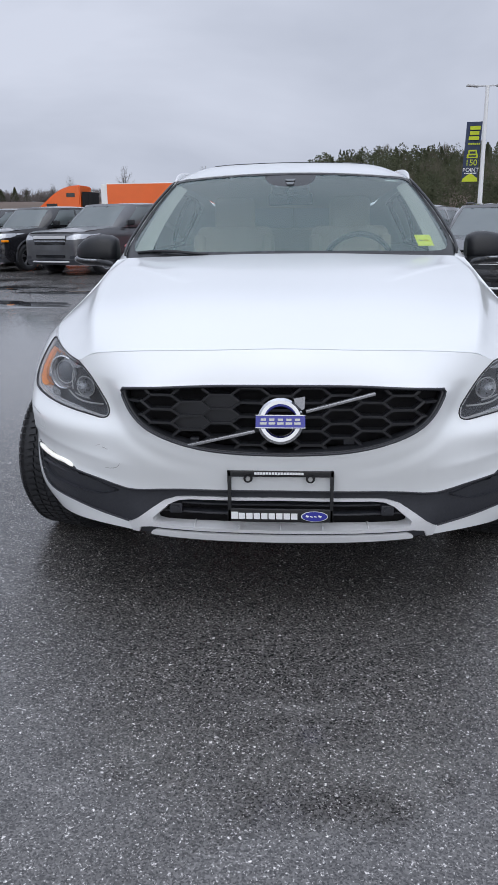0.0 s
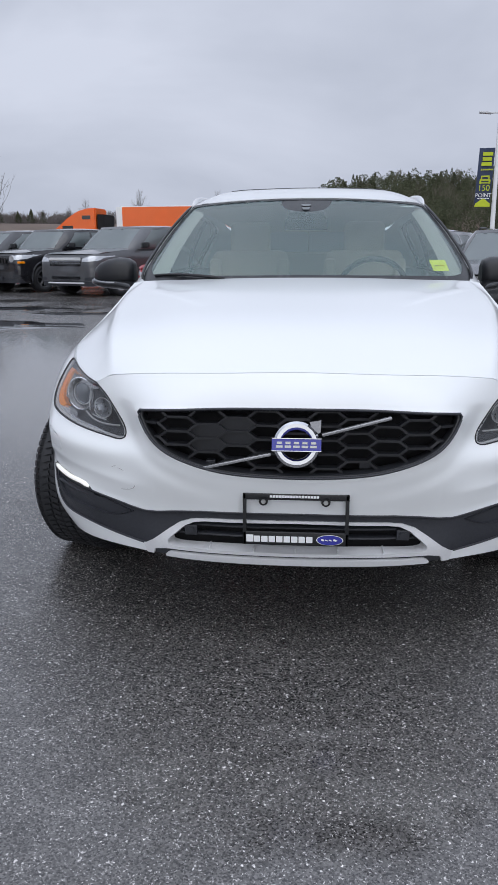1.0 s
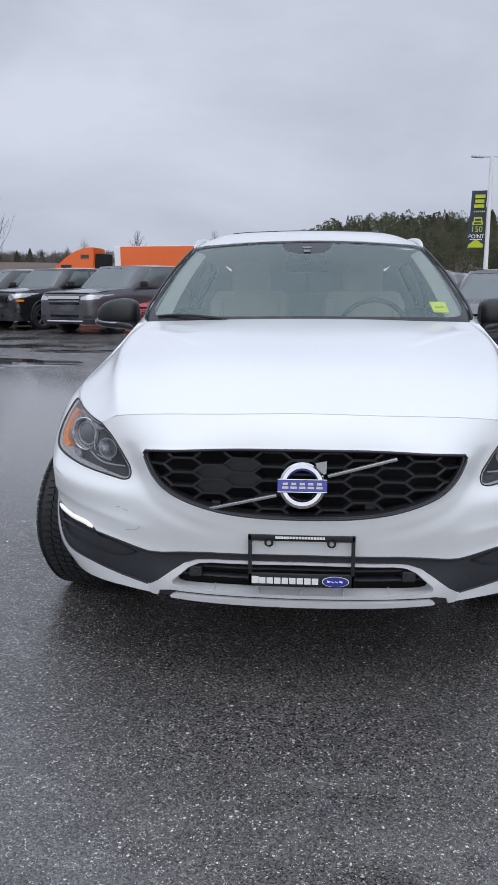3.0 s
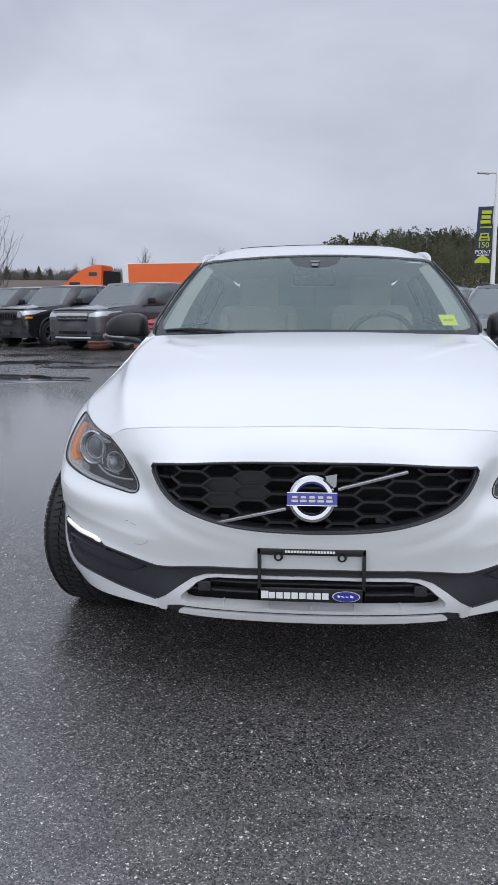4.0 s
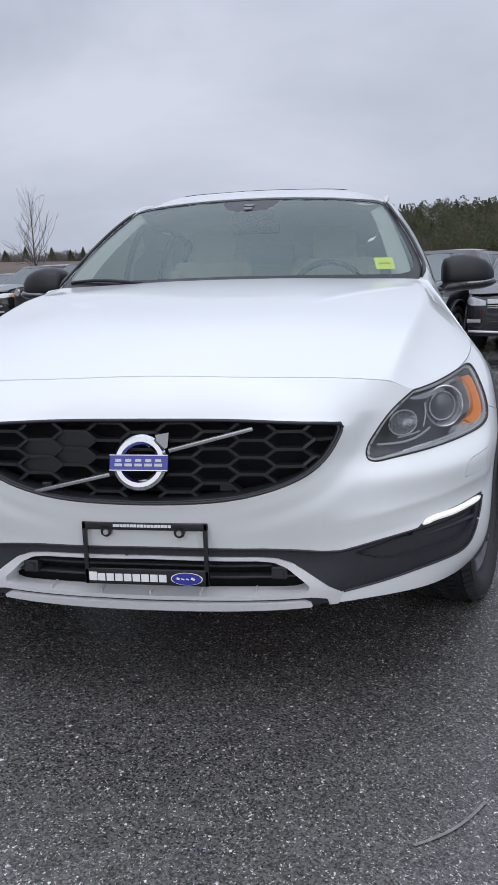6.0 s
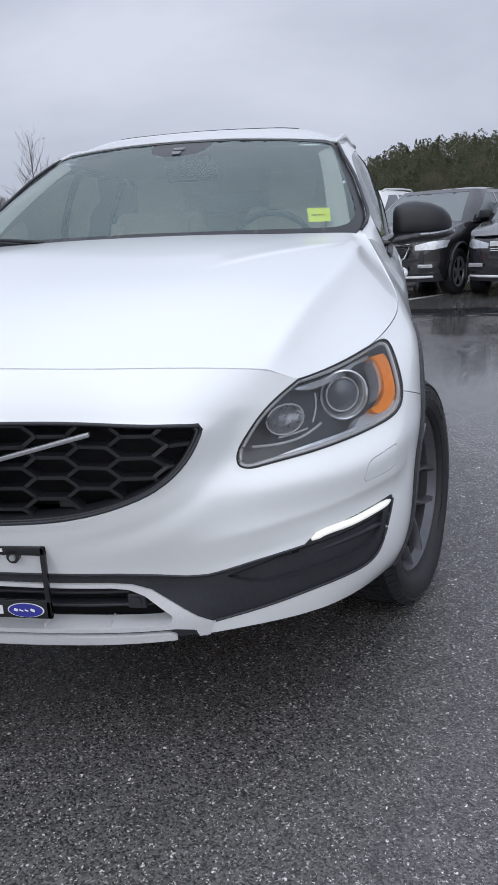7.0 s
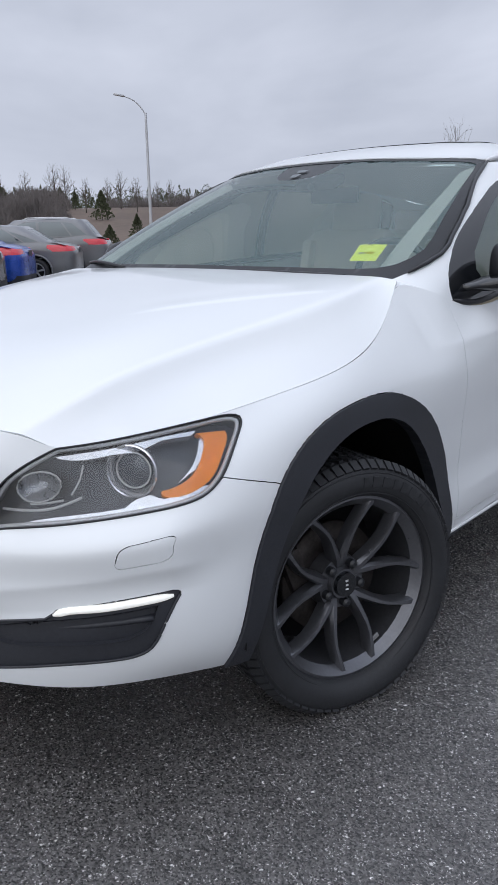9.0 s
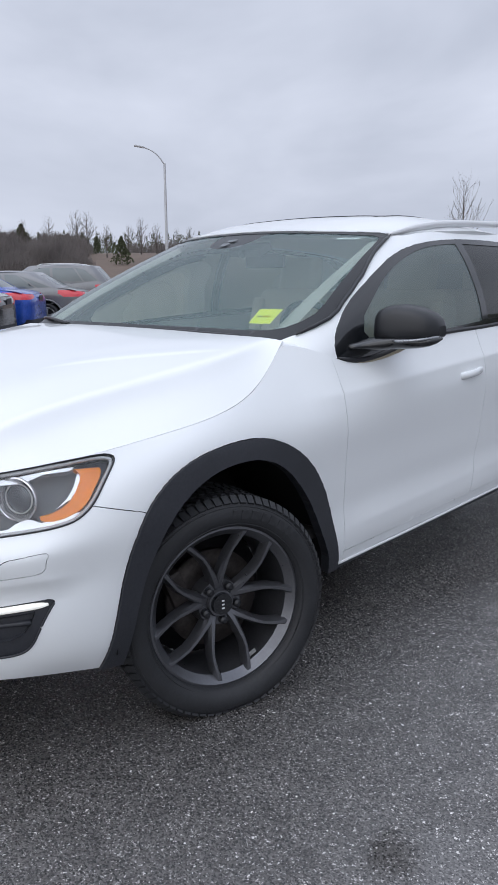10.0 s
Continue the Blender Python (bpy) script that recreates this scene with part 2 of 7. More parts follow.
def rounded(pts, r, n=7):
    """A closed outline with its corners rounded by r."""
    P, out = np.asarray(pts, float), []
    for i in range(len(P)):
        a, b, c = P[i - 1], P[i], P[(i + 1) % len(P)]
        s, e = b + (a - b) / np.linalg.norm(a - b) * r, b + (c - b) / np.linalg.norm(c - b) * r
        out += [s * (1 - t) ** 2 + 2 * b * t * (1 - t) + e * t * t for t in np.linspace(0, 1, n)]
    return np.array(out)


class Surf:
    def __init__(self, net, mirror=True):
        P = np.asarray(net, float)
        if mirror:
            P = np.concatenate([P[:0:-1] * np.array([-1, 1, 1]), P])
        self.P = P
        du = np.linalg.norm(np.diff(P, axis=0), axis=2).mean(1)
        dv = np.linalg.norm(np.diff(P, axis=1), axis=2).mean(0)
        self.u, self.v = np.concatenate([[0], np.cumsum(du)]), np.concatenate([[0], np.cumsum(dv)])
        if mirror:
            self.u = self.u - self.u[len(self.u) // 2]

        self.pull = self.press = None

    def at(self, u, v):
        n = self.P.shape
        p = (cardinal(self.u, u) @ self.P.reshape(n[0], -1)).reshape(-1, n[1], 3)
        p = (p * cardinal(self.v, v)[:, :, None]).sum(1)
        if self.pull is not None:
            us, D, v0 = self.pull
            w = np.clip((v - v0) / (self.v[-1] - v0), 0, 1.2)
            w = (w * w * (3 - 2 * np.clip(w, 0, 1)))[:, None]
            p = p + w * np.stack([np.interp(u, us, D[:, k]) for k in range(3)], 1)
        return p if self.press is None else p + self.press(p)

    def pull_top(self, curve, test, share=0.72):
        """Draw the upper edge onto a curve where test holds; the pull fades downwards."""
        us = np.linspace(self.u[0], self.u[-1], 900)
        T = self.at(us, np.full(900, self.v[-1]))
        C = np.asarray(curve)
        k = np.linalg.norm(T[:, None] - C[None], axis=2).argmin(1)
        D = np.where(test(T)[:, None], C[k] - T, 0.0)
        ker = np.ones(5) / 5
        D = np.stack([np.convolve(D[:, i], ker, "same") for i in range(3)], 1)
        self.pull = (us, D, self.v[-1] * share)

    def normal(self, u, v, e=1e-3):
        a = self.at(u + e, v) - self.at(u - e, v)
        b = self.at(u, v + e) - self.at(u, v - e)
        n = np.cross(a, b)
        return n / np.maximum(np.linalg.norm(n, axis=1), 1e-9)[:, None]


def nearest_on(poly, q):
    """The nearest point of the closed outline for each q, and its distance."""
    A, B = poly, np.roll(poly, -1, axis=0)
    d = B - A
    t = np.clip(((q[:, None] - A) * d).sum(2) / np.maximum((d * d).sum(1), 1e-12), 0, 1)
    c = A + t[..., None] * d
    D = np.linalg.norm(q[:, None] - c, axis=2)
    i = D.argmin(1)
    return c[np.arange(len(q)), i], D[np.arange(len(q)), i]


def inside(poly, q):
    A, B = poly, np.roll(poly, -1, axis=0)
    x, y = q[:, :1], q[:, 1:]
    with np.errstate(divide="ignore", invalid="ignore"):
        cross = ((A[:, 1] > y) != (B[:, 1] > y)) & (x < (B[:, 0] - A[:, 0]) * (y - A[:, 1]) / (B[:, 1] - A[:, 1]) + A[:, 0])
    return cross.sum(1) % 2 == 1


class Sheet:
    """A surface meshed on a grid of (u, v), with regions cut along outlines given in a plane: 'f' front (x, z), 's' side (y, z)."""

    def __init__(self, surf, us, vs):
        self.s = surf
        self.nu, self.nv = len(us), len(vs)
        U, V = np.meshgrid(us, vs, indexing="ij")
        self.u, self.v = U.ravel().copy(), V.ravel().copy()
        self.P = surf.at(self.u, self.v)
        i, j = np.meshgrid(np.arange(self.nu - 1), np.arange(self.nv - 1), indexing="ij")
        a = (i * self.nv + j).ravel()
        self.Q = np.stack([a, a + self.nv, a + self.nv + 1, a + 1], 1)
        self.diag = np.zeros(len(a), bool)
        self.regs = np.zeros((len(a), 2), int)
        self.locked = np.zeros(len(self.u), bool)
        self.split()

    def split(self):
        """Triangles of the quads, by each quad's diagonal."""
        A = np.where(self.diag[:, None], self.Q[:, [0, 1, 3]], self.Q[:, [0, 1, 2]])
        B = np.where(self.diag[:, None], self.Q[:, [1, 2, 3]], self.Q[:, [0, 2, 3]])
        self.F = np.stack([A, B], 1).reshape(-1, 3)

    @property
    def reg(self):
        return self.regs.reshape(-1)

    def q(self, P, plane):
        return P[:, {"f": [0, 2], "s": [1, 2], "t": [0, 1]}[plane]]

    def cut(self, rid, poly, plane, where=None, only=None):
        """Faces inside the outline take the region rid; the border follows the outline. where: a test on points; only: regions it may replace."""
        poly = np.asarray(poly, float)
        lo, hi = poly.min(0) - 0.05, poly.max(0) + 0.05
        q = self.q(self.P, plane)
        ok = ((q > lo) & (q < hi)).all(1)
        if where is not None:
            ok &= where(self.P)
        idx = np.nonzero(ok)[0]
        if not len(idx):
            return
        grid = self.P.reshape(self.nu, self.nv, 3)
        su = np.linalg.norm(np.gradient(grid, axis=0), axis=2).ravel()[idx]
        sv = np.linalg.norm(np.gradient(grid, axis=1), axis=2).ravel()[idx]
        c, d = nearest_on(poly, q[idx])
        near = (d < 0.55 * np.maximum(su, sv)) & ~self.locked[idx]
        k, c = idx[near], c[near]
        for _ in range(4):
            p = self.s.at(self.u[k], self.v[k])
            e = c - self.q(p, plane)
            a = (self.q(self.s.at(self.u[k] + 1e-4, self.v[k]), plane) - self.q(p, plane)) / 1e-4
            b = (self.q(self.s.at(self.u[k], self.v[k] + 1e-4), plane) - self.q(p, plane)) / 1e-4
            det = a[:, 0] * b[:, 1] - a[:, 1] * b[:, 0]
            det = np.where(np.abs(det) < 0.05, np.inf, det)
            self.u[k] += np.clip((e[:, 0] * b[:, 1] - e[:, 1] * b[:, 0]) / det, -0.02, 0.02)
            self.v[k] += np.clip((a[:, 0] * e[:, 1] - a[:, 1] * e[:, 0]) / det, -0.02, 0.02)
        self.v[k] = np.clip(self.v[k], 0, self.s.v[-1])
        self.P[k] = self.s.at(self.u[k], self.v[k])
        self.locked[k] = True
        mark = np.zeros(len(self.u), bool)
        c2, d2 = nearest_on(poly, self.q(self.P[idx], plane))
        mark[idx] = d2 < 1e-4
        on = mark[self.Q]
        free = self.regs[:, 0] == self.regs[:, 1]
        self.diag = np.where(free & on[:, 1] & on[:, 3] & ~(on[:, 0] & on[:, 2]), True, np.where(free & on[:, 0] & on[:, 2], False, self.diag))
        self.split()
        C = self.P[self.F].mean(1)
        ins = inside(poly, self.q(C, plane))
        if where is not None:
            ins &= where(C)
        if only is not None:
            ins &= np.isin(self.reg, only)
        self.regs.reshape(-1)[ins] = rid

    def trace(self, poly, plane, where):
        """The outline in the surface's own (u, v)."""
        poly = np.asarray(poly, float)
        q = self.q(self.P, plane)
        idx = np.nonzero(((q > poly.min(0) - 0.05) & (q < poly.max(0) + 0.05)).all(1) & where(self.P))[0]
        k = idx[np.linalg.norm(q[idx][None] - poly[:, None], axis=2).argmin(1)]
        u, v = self.u[k].copy(), self.v[k].copy()
        for _ in range(8):
            p = self.q(self.s.at(u, v), plane)
            a = (self.q(self.s.at(u + 1e-4, v), plane) - p) / 1e-4
            b = (self.q(self.s.at(u, v + 1e-4), plane) - p) / 1e-4
            e, det = poly - p, a[:, 0] * b[:, 1] - a[:, 1] * b[:, 0]
            det = np.where(np.abs(det) < 0.05, np.inf, det)
            u = u + np.clip((e[:, 0] * b[:, 1] - e[:, 1] * b[:, 0]) / det, -0.01, 0.01)
            v = np.clip(v + np.clip((a[:, 0] * e[:, 1] - a[:, 1] * e[:, 0]) / det, -0.01, 0.01), 0, self.s.v[-1])
        return np.stack([u, v], 1)

    def carve(self, rid, uv, where, only=None):
        """As cut, with the outline given in (u, v)."""
        cell = np.array([0.0075, self.s.v[-1] / (self.nv - 1)])
        poly = uv / cell
        g = np.stack([self.u, self.v], 1) / cell
        idx = np.nonzero(((g > poly.min(0) - 2) & (g < poly.max(0) + 2)).all(1) & where(self.P))[0]
        c, d = nearest_on(poly, g[idx])
        near = (d < 0.60) & ~self.locked[idx]
        k = idx[near]
        self.u[k], self.v[k] = c[near, 0] * cell[0], c[near, 1] * cell[1]
        self.P[k] = self.s.at(self.u[k], self.v[k])
        self.locked[k] = True
        g = np.stack([self.u, self.v], 1) / cell
        mark = np.zeros(len(self.u), bool)
        mark[idx] = nearest_on(poly, g[idx])[1] < 1e-3
        on, free = mark[self.Q], self.regs[:, 0] == self.regs[:, 1]
        self.diag = np.where(free & on[:, 1] & on[:, 3] & ~(on[:, 0] & on[:, 2]), True, np.where(free & on[:, 0] & on[:, 2], False, self.diag))
        self.split()
        G = g[self.F].mean(1)
        near = np.nonzero(((G > poly.min(0) - 1) & (G < poly.max(0) + 1)).all(1))[0]
        ins = np.zeros(len(self.F), bool)
        ins[near] = inside(poly, G[near]) & where(self.P[self.F[near]].mean(1))
        if only is not None:
            ins &= np.isin(self.reg, only)
        self.regs.reshape(-1)[ins] = rid

    def panel(self, rids, flange=0.012, gap=0.0015, sink=0.0, test=None):
        """Verts and faces of the faces in those regions, drawn back by gap at the border, with a border turned inwards."""
        pick = np.isin(self.reg, rids)
        if test is not None:
            pick &= test(self.P[self.F].mean(1))
        F = self.F[pick]
        used, inv = np.unique(F, return_inverse=True)
        F = inv.reshape(-1, 3)
        P = self.P[used].copy()
        N = self.s.normal(self.u[used], self.v[used])
        P -= N * sink
        E = np.concatenate([F[:, [0, 1]], F[:, [1, 2]], F[:, [2, 0]]])
        key = np.sort(E, 1)
        _, first, cnt = np.unique(key, axis=0, return_index=True, return_counts=True)
        border = E[first[cnt == 1]]
        owner = (first[cnt == 1]) % len(F)
        push = np.zeros_like(P)
        for e in (0, 1):
            np.add.at(push, border[:, e], P[F[owner]].mean(1) - P[border].mean(1))
        ln = np.linalg.norm(push, axis=1)
        b = ln > 1e-9
        P[b] += push[b] / ln[b][:, None] * gap
        faces = [tuple(f) for f in F]
        if flange:
            bi = np.nonzero(b)[0]
            m = {int(x): len(P) + i for i, x in enumerate(bi)}
            P = np.concatenate([P, P[bi] - N[bi] * flange])
            faces += [(int(y), int(x), m[int(x)], m[int(y)]) for x, y in border]
        return P, faces


def sheet_ob(name, sheet, rids, material, parent, label="", flip=False, **kw):
    P, F = sheet.panel(rids, **kw)
    if flip:
        F = [f[::-1] for f in F]
    ob = mesh_ob(name, P, F, material, parent, label)
    ob.data.set_sharp_from_angle(angle=radians(40))
    return ob

# ---- the white wagon: control nets (half, x >= 0; the front faces -y) ----
# each station runs from the lower edge up to the bonnet line or belt line
SKIRT = Surf([
    [(0, 0.03, 0.275), (0, 0.02, 0.34), (0, 0.026, 0.44), (0, -0.006, 0.545), (0, 0.001, 0.615), (0, 0.006, 0.665), (0, 0.03, 0.769), (0, 0.104, 0.868)],
    [(0.25, 0.038, 0.278), (0.25, 0.028, 0.34), (0.25, 0.034, 0.44), (0.25, 0.004, 0.548), (0.25, 0.011, 0.618), (0.25, 0.018, 0.668), (0.25, 0.041, 0.765), (0.25, 0.114, 0.862)],
    [(0.43, 0.07, 0.283), (0.45, 0.07, 0.337), (0.46, 0.074, 0.44), (0.45, 0.046, 0.55), (0.455, 0.046, 0.62), (0.46, 0.056, 0.668), (0.47, 0.071, 0.757), (0.45, 0.147, 0.855)],
    [(0.5, 0.098, 0.284), (0.515, 0.096, 0.336), (0.525, 0.097, 0.442), (0.52, 0.088, 0.54), (0.525, 0.092, 0.612), (0.535, 0.128, 0.658), (0.54, 0.13, 0.75), (0.525, 0.173, 0.848)],
    [(0.57, 0.13, 0.285), (0.58, 0.125, 0.335), (0.59, 0.128, 0.445), (0.59, 0.132, 0.53), (0.59, 0.124, 0.603), (0.6, 0.158, 0.648), (0.6, 0.178, 0.745), (0.6, 0.204, 0.838)],
    [(0.71, 0.225, 0.282), (0.72, 0.215, 0.335), (0.73, 0.213, 0.46), (0.732, 0.226, 0.535), (0.737, 0.209, 0.606), (0.735, 0.24, 0.655), (0.725, 0.285, 0.745), (0.7, 0.3, 0.815)],
    [(0.8, 0.345, 0.277), (0.82, 0.325, 0.335), (0.823, 0.31, 0.47), (0.823, 0.323, 0.54), (0.829, 0.3, 0.613), (0.825, 0.335, 0.66), (0.815, 0.405, 0.75), (0.785, 0.44, 0.828)],
    [(0.855, 0.47, 0.265), (0.88, 0.43, 0.335), (0.883, 0.41, 0.475), (0.883, 0.422, 0.545), (0.889, 0.403, 0.617), (0.893, 0.44, 0.665), (0.885, 0.52, 0.76), (0.861, 0.585, 0.845)],
    [(0.885, 0.57, 0.255), (0.912, 0.56, 0.335), (0.925, 0.56, 0.475), (0.93, 0.569, 0.55), (0.936, 0.57, 0.622), (0.937, 0.59, 0.675), (0.925, 0.66, 0.78), (0.876, 0.74, 0.87)],
    [(0.925, 0.94, 0.25), (0.935, 0.94, 0.335), (0.945, 0.94, 0.47), (0.949, 0.94, 0.56), (0.952, 0.94, 0.635), (0.953, 0.94, 0.7), (0.941, 0.95, 0.81), (0.884, 0.95, 0.902)],
    [(0.925, 1.22, 0.25), (0.935, 1.22, 0.335), (0.942, 1.22, 0.47), (0.945, 1.22, 0.56), (0.948, 1.22, 0.645), (0.952, 1.22, 0.725), (0.936, 1.2, 0.835), (0.872, 1.16, 0.945)],
    [(0.92, 1.42, 0.25), (0.932, 1.42, 0.335), (0.936, 1.42, 0.47), (0.94, 1.42, 0.56), (0.945, 1.42, 0.655), (0.952, 1.42, 0.745), (0.93, 1.41, 0.86), (0.806, 1.38, 1.07)],
    [(0.918, 1.52, 0.25), (0.934, 1.52, 0.335), (0.933, 1.52, 0.47), (0.937, 1.52, 0.56), (0.943, 1.52, 0.66), (0.951, 1.52, 0.755), (0.929, 1.52, 0.87), (0.843, 1.52, 1.045)],
    [(0.915, 1.64, 0.25), (0.935, 1.64, 0.335), (0.931, 1.64, 0.47), (0.935, 1.64, 0.56), (0.942, 1.64, 0.665), (0.951, 1.64, 0.765), (0.931, 1.64, 0.88), (0.868, 1.64, 1.005)],
    [(0.915, 2.2, 0.25), (0.937, 2.2, 0.335), (0.93, 2.2, 0.47), (0.936, 2.2, 0.57), (0.944, 2.2, 0.68), (0.954, 2.2, 0.79), (0.938, 2.2, 0.905), (0.884, 2.2, 1.045)],
    [(0.915, 2.9, 0.25), (0.937, 2.9, 0.335), (0.932, 2.9, 0.47), (0.938, 2.9, 0.575), (0.947, 2.9, 0.695), (0.956, 2.9, 0.81), (0.94, 2.9, 0.925), (0.886, 2.9, 1.08)],
    [(0.915, 3.7, 0.26), (0.928, 3.7, 0.34), (0.938, 3.7, 0.48), (0.944, 3.7, 0.585), (0.95, 3.7, 0.71), (0.953, 3.7, 0.825), (0.936, 3.7, 0.945), (0.872, 3.7, 1.1)],
    [(0.82, 4.36, 0.3), (0.85, 4.36, 0.37), (0.87, 4.36, 0.49), (0.882, 4.36, 0.6), (0.888, 4.35, 0.72), (0.89, 4.34, 0.83), (0.865, 4.3, 0.96), (0.8, 4.26, 1.11)],
    [(0.6, 4.58, 0.32), (0.64, 4.6, 0.38), (0.67, 4.62, 0.49), (0.69, 4.62, 0.6), (0.692, 4.61, 0.72), (0.69, 4.59, 0.83), (0.67, 4.54, 0.96), (0.64, 4.46, 1.11)],
    [(0, 4.64, 0.33), (0, 4.66, 0.39), (0, 4.68, 0.5), (0, 4.68, 0.6), (0, 4.67, 0.72), (0, 4.65, 0.83), (0, 4.6, 0.96), (0, 4.52, 1.11)],
])
# bonnet: stations from the middle outwards, each from the front seam to the cowl
BONNET = Surf([
    [(0, 0.104, 0.868), (0, 0.36, 0.957), (0, 0.7, 1.03), (0, 1.02, 1.08), (0, 1.301, 1.112)],
    [(0.25, 0.114, 0.862), (0.26, 0.37, 0.953), (0.28, 0.7, 1.027), (0.29, 1.02, 1.078), (0.3, 1.312, 1.109)],
    [(0.45, 0.147, 0.855), (0.48, 0.385, 0.942), (0.5, 0.71, 1.017), (0.52, 1.03, 1.069), (0.55, 1.35, 1.101)],
    [(0.5857, 0.1954, 0.8418), (0.633, 0.3972, 0.9235), (0.6875, 0.7172, 0.9936), (0.7307, 1.0545, 1.0476), (0.7157, 1.3756, 1.0961)],
    [(0.605, 0.207, 0.838), (0.655, 0.4, 0.918), (0.715, 0.72, 0.987), (0.762, 1.06, 1.041), (0.735, 1.38, 1.095)],
    [(0.6188, 0.2158, 0.8325), (0.6743, 0.4055, 0.9026), (0.737, 0.7228, 0.9683), (0.7829, 1.0655, 1.0239), (0.7443, 1.3827, 1.0939)],
    [(0.668, 0.25, 0.809), (0.775, 0.43, 0.826), (0.874, 0.74, 0.87), (0.879, 1.1, 0.933), (0.79, 1.395, 1.088)],
])
# windows and pillars: stations from the middle of the windshield round to the tailgate, each from below up to the roof
CABIN = Surf([
    [(0, 1.285, 1.104), (0, 1.50, 1.232), (0, 1.70, 1.338), (0, 1.90, 1.428), (0, 2.101, 1.506)],
    [(0.30, 1.300, 1.101), (0.295, 1.515, 1.229), (0.29, 1.715, 1.334), (0.28, 1.915, 1.423), (0.27, 2.112, 1.501)],
    [(0.55, 1.340, 1.094), (0.535, 1.555, 1.220), (0.52, 1.760, 1.323), (0.50, 1.965, 1.412), (0.48, 2.165, 1.491)],
    [(0.76, 1.430, 1.080), (0.735, 1.650, 1.195), (0.705, 1.865, 1.300), (0.67, 2.08, 1.398), (0.63, 2.280, 1.482)],
    [(0.838, 1.515, 1.045), (0.795, 1.735, 1.170), (0.755, 1.935, 1.282), (0.71, 2.13, 1.383), (0.66, 2.330, 1.472)],
    [(0.868, 1.64, 1.005), (0.833, 1.83, 1.145), (0.79, 2.015, 1.265), (0.74, 2.21, 1.372), (0.677, 2.400, 1.478)],
    [(0.884, 2.05, 1.036), (0.856, 2.16, 1.165), (0.815, 2.30, 1.283), (0.76, 2.44, 1.395), (0.690, 2.580, 1.497)],
    [(0.886, 2.65, 1.068), (0.862, 2.68, 1.190), (0.823, 2.73, 1.300), (0.770, 2.79, 1.407), (0.698, 2.840, 1.507)],
    [(0.882, 3.25, 1.090), (0.858, 3.25, 1.205), (0.818, 3.27, 1.308), (0.765, 3.29, 1.409), (0.694, 3.300, 1.508)],
    [(0.862, 3.85, 1.104), (0.838, 3.83, 1.205), (0.798, 3.80, 1.300), (0.742, 3.78, 1.384), (0.668, 3.760, 1.476)],
    [(0.800, 4.26, 1.110), (0.775, 4.21, 1.200), (0.735, 4.16, 1.285), (0.685, 4.12, 1.358), (0.620, 4.090, 1.412)],
    [(0.640, 4.46, 1.110), (0.615, 4.40, 1.205), (0.590, 4.34, 1.290), (0.560, 4.29, 1.360), (0.520, 4.250, 1.405)],
    [(0, 4.52, 1.110), (0, 4.46, 1.205), (0, 4.40, 1.295), (0, 4.34, 1.370), (0, 4.300, 1.415)],
])
ROOF = Surf([
    [(0, 2.101, 1.506), (0, 2.40, 1.573), (0, 3.20, 1.580), (0, 4.300, 1.418)],
    [(0.27, 2.112, 1.501), (0.29, 2.41, 1.568), (0.29, 3.20, 1.575), (0.27, 4.290, 1.417)],
    [(0.48, 2.165, 1.491), (0.51, 2.47, 1.551), (0.51, 3.20, 1.557), (0.46, 4.260, 1.410)],
    [(0.63, 2.280, 1.482), (0.692, 2.60, 1.500), (0.694, 3.25, 1.508), (0.56, 4.200, 1.405)],
])


def mirrored(poly):
    return np.asarray(poly, float) * np.array([-1, 1])


def both(half):
    """A closed outline symmetric about x = 0 from its half, which starts and ends on the axis."""
    h = np.asarray(half, float)
    return np.concatenate([h, h[-2:0:-1] * np.array([-1, 1])])


GRILLE = both([(0, 0.769), *spline([(0, 0.769), (0.25, 0.765), (0.44, 0.757)], 12)[1:], (0.484, 0.753), (0.489, 0.745), *spline([(0.486, 0.735), (0.47, 0.702), (0.425, 0.652), (0.34, 0.609), (0.22, 0.580), (0.10, 0.571), (0, 0.569)], 30)])


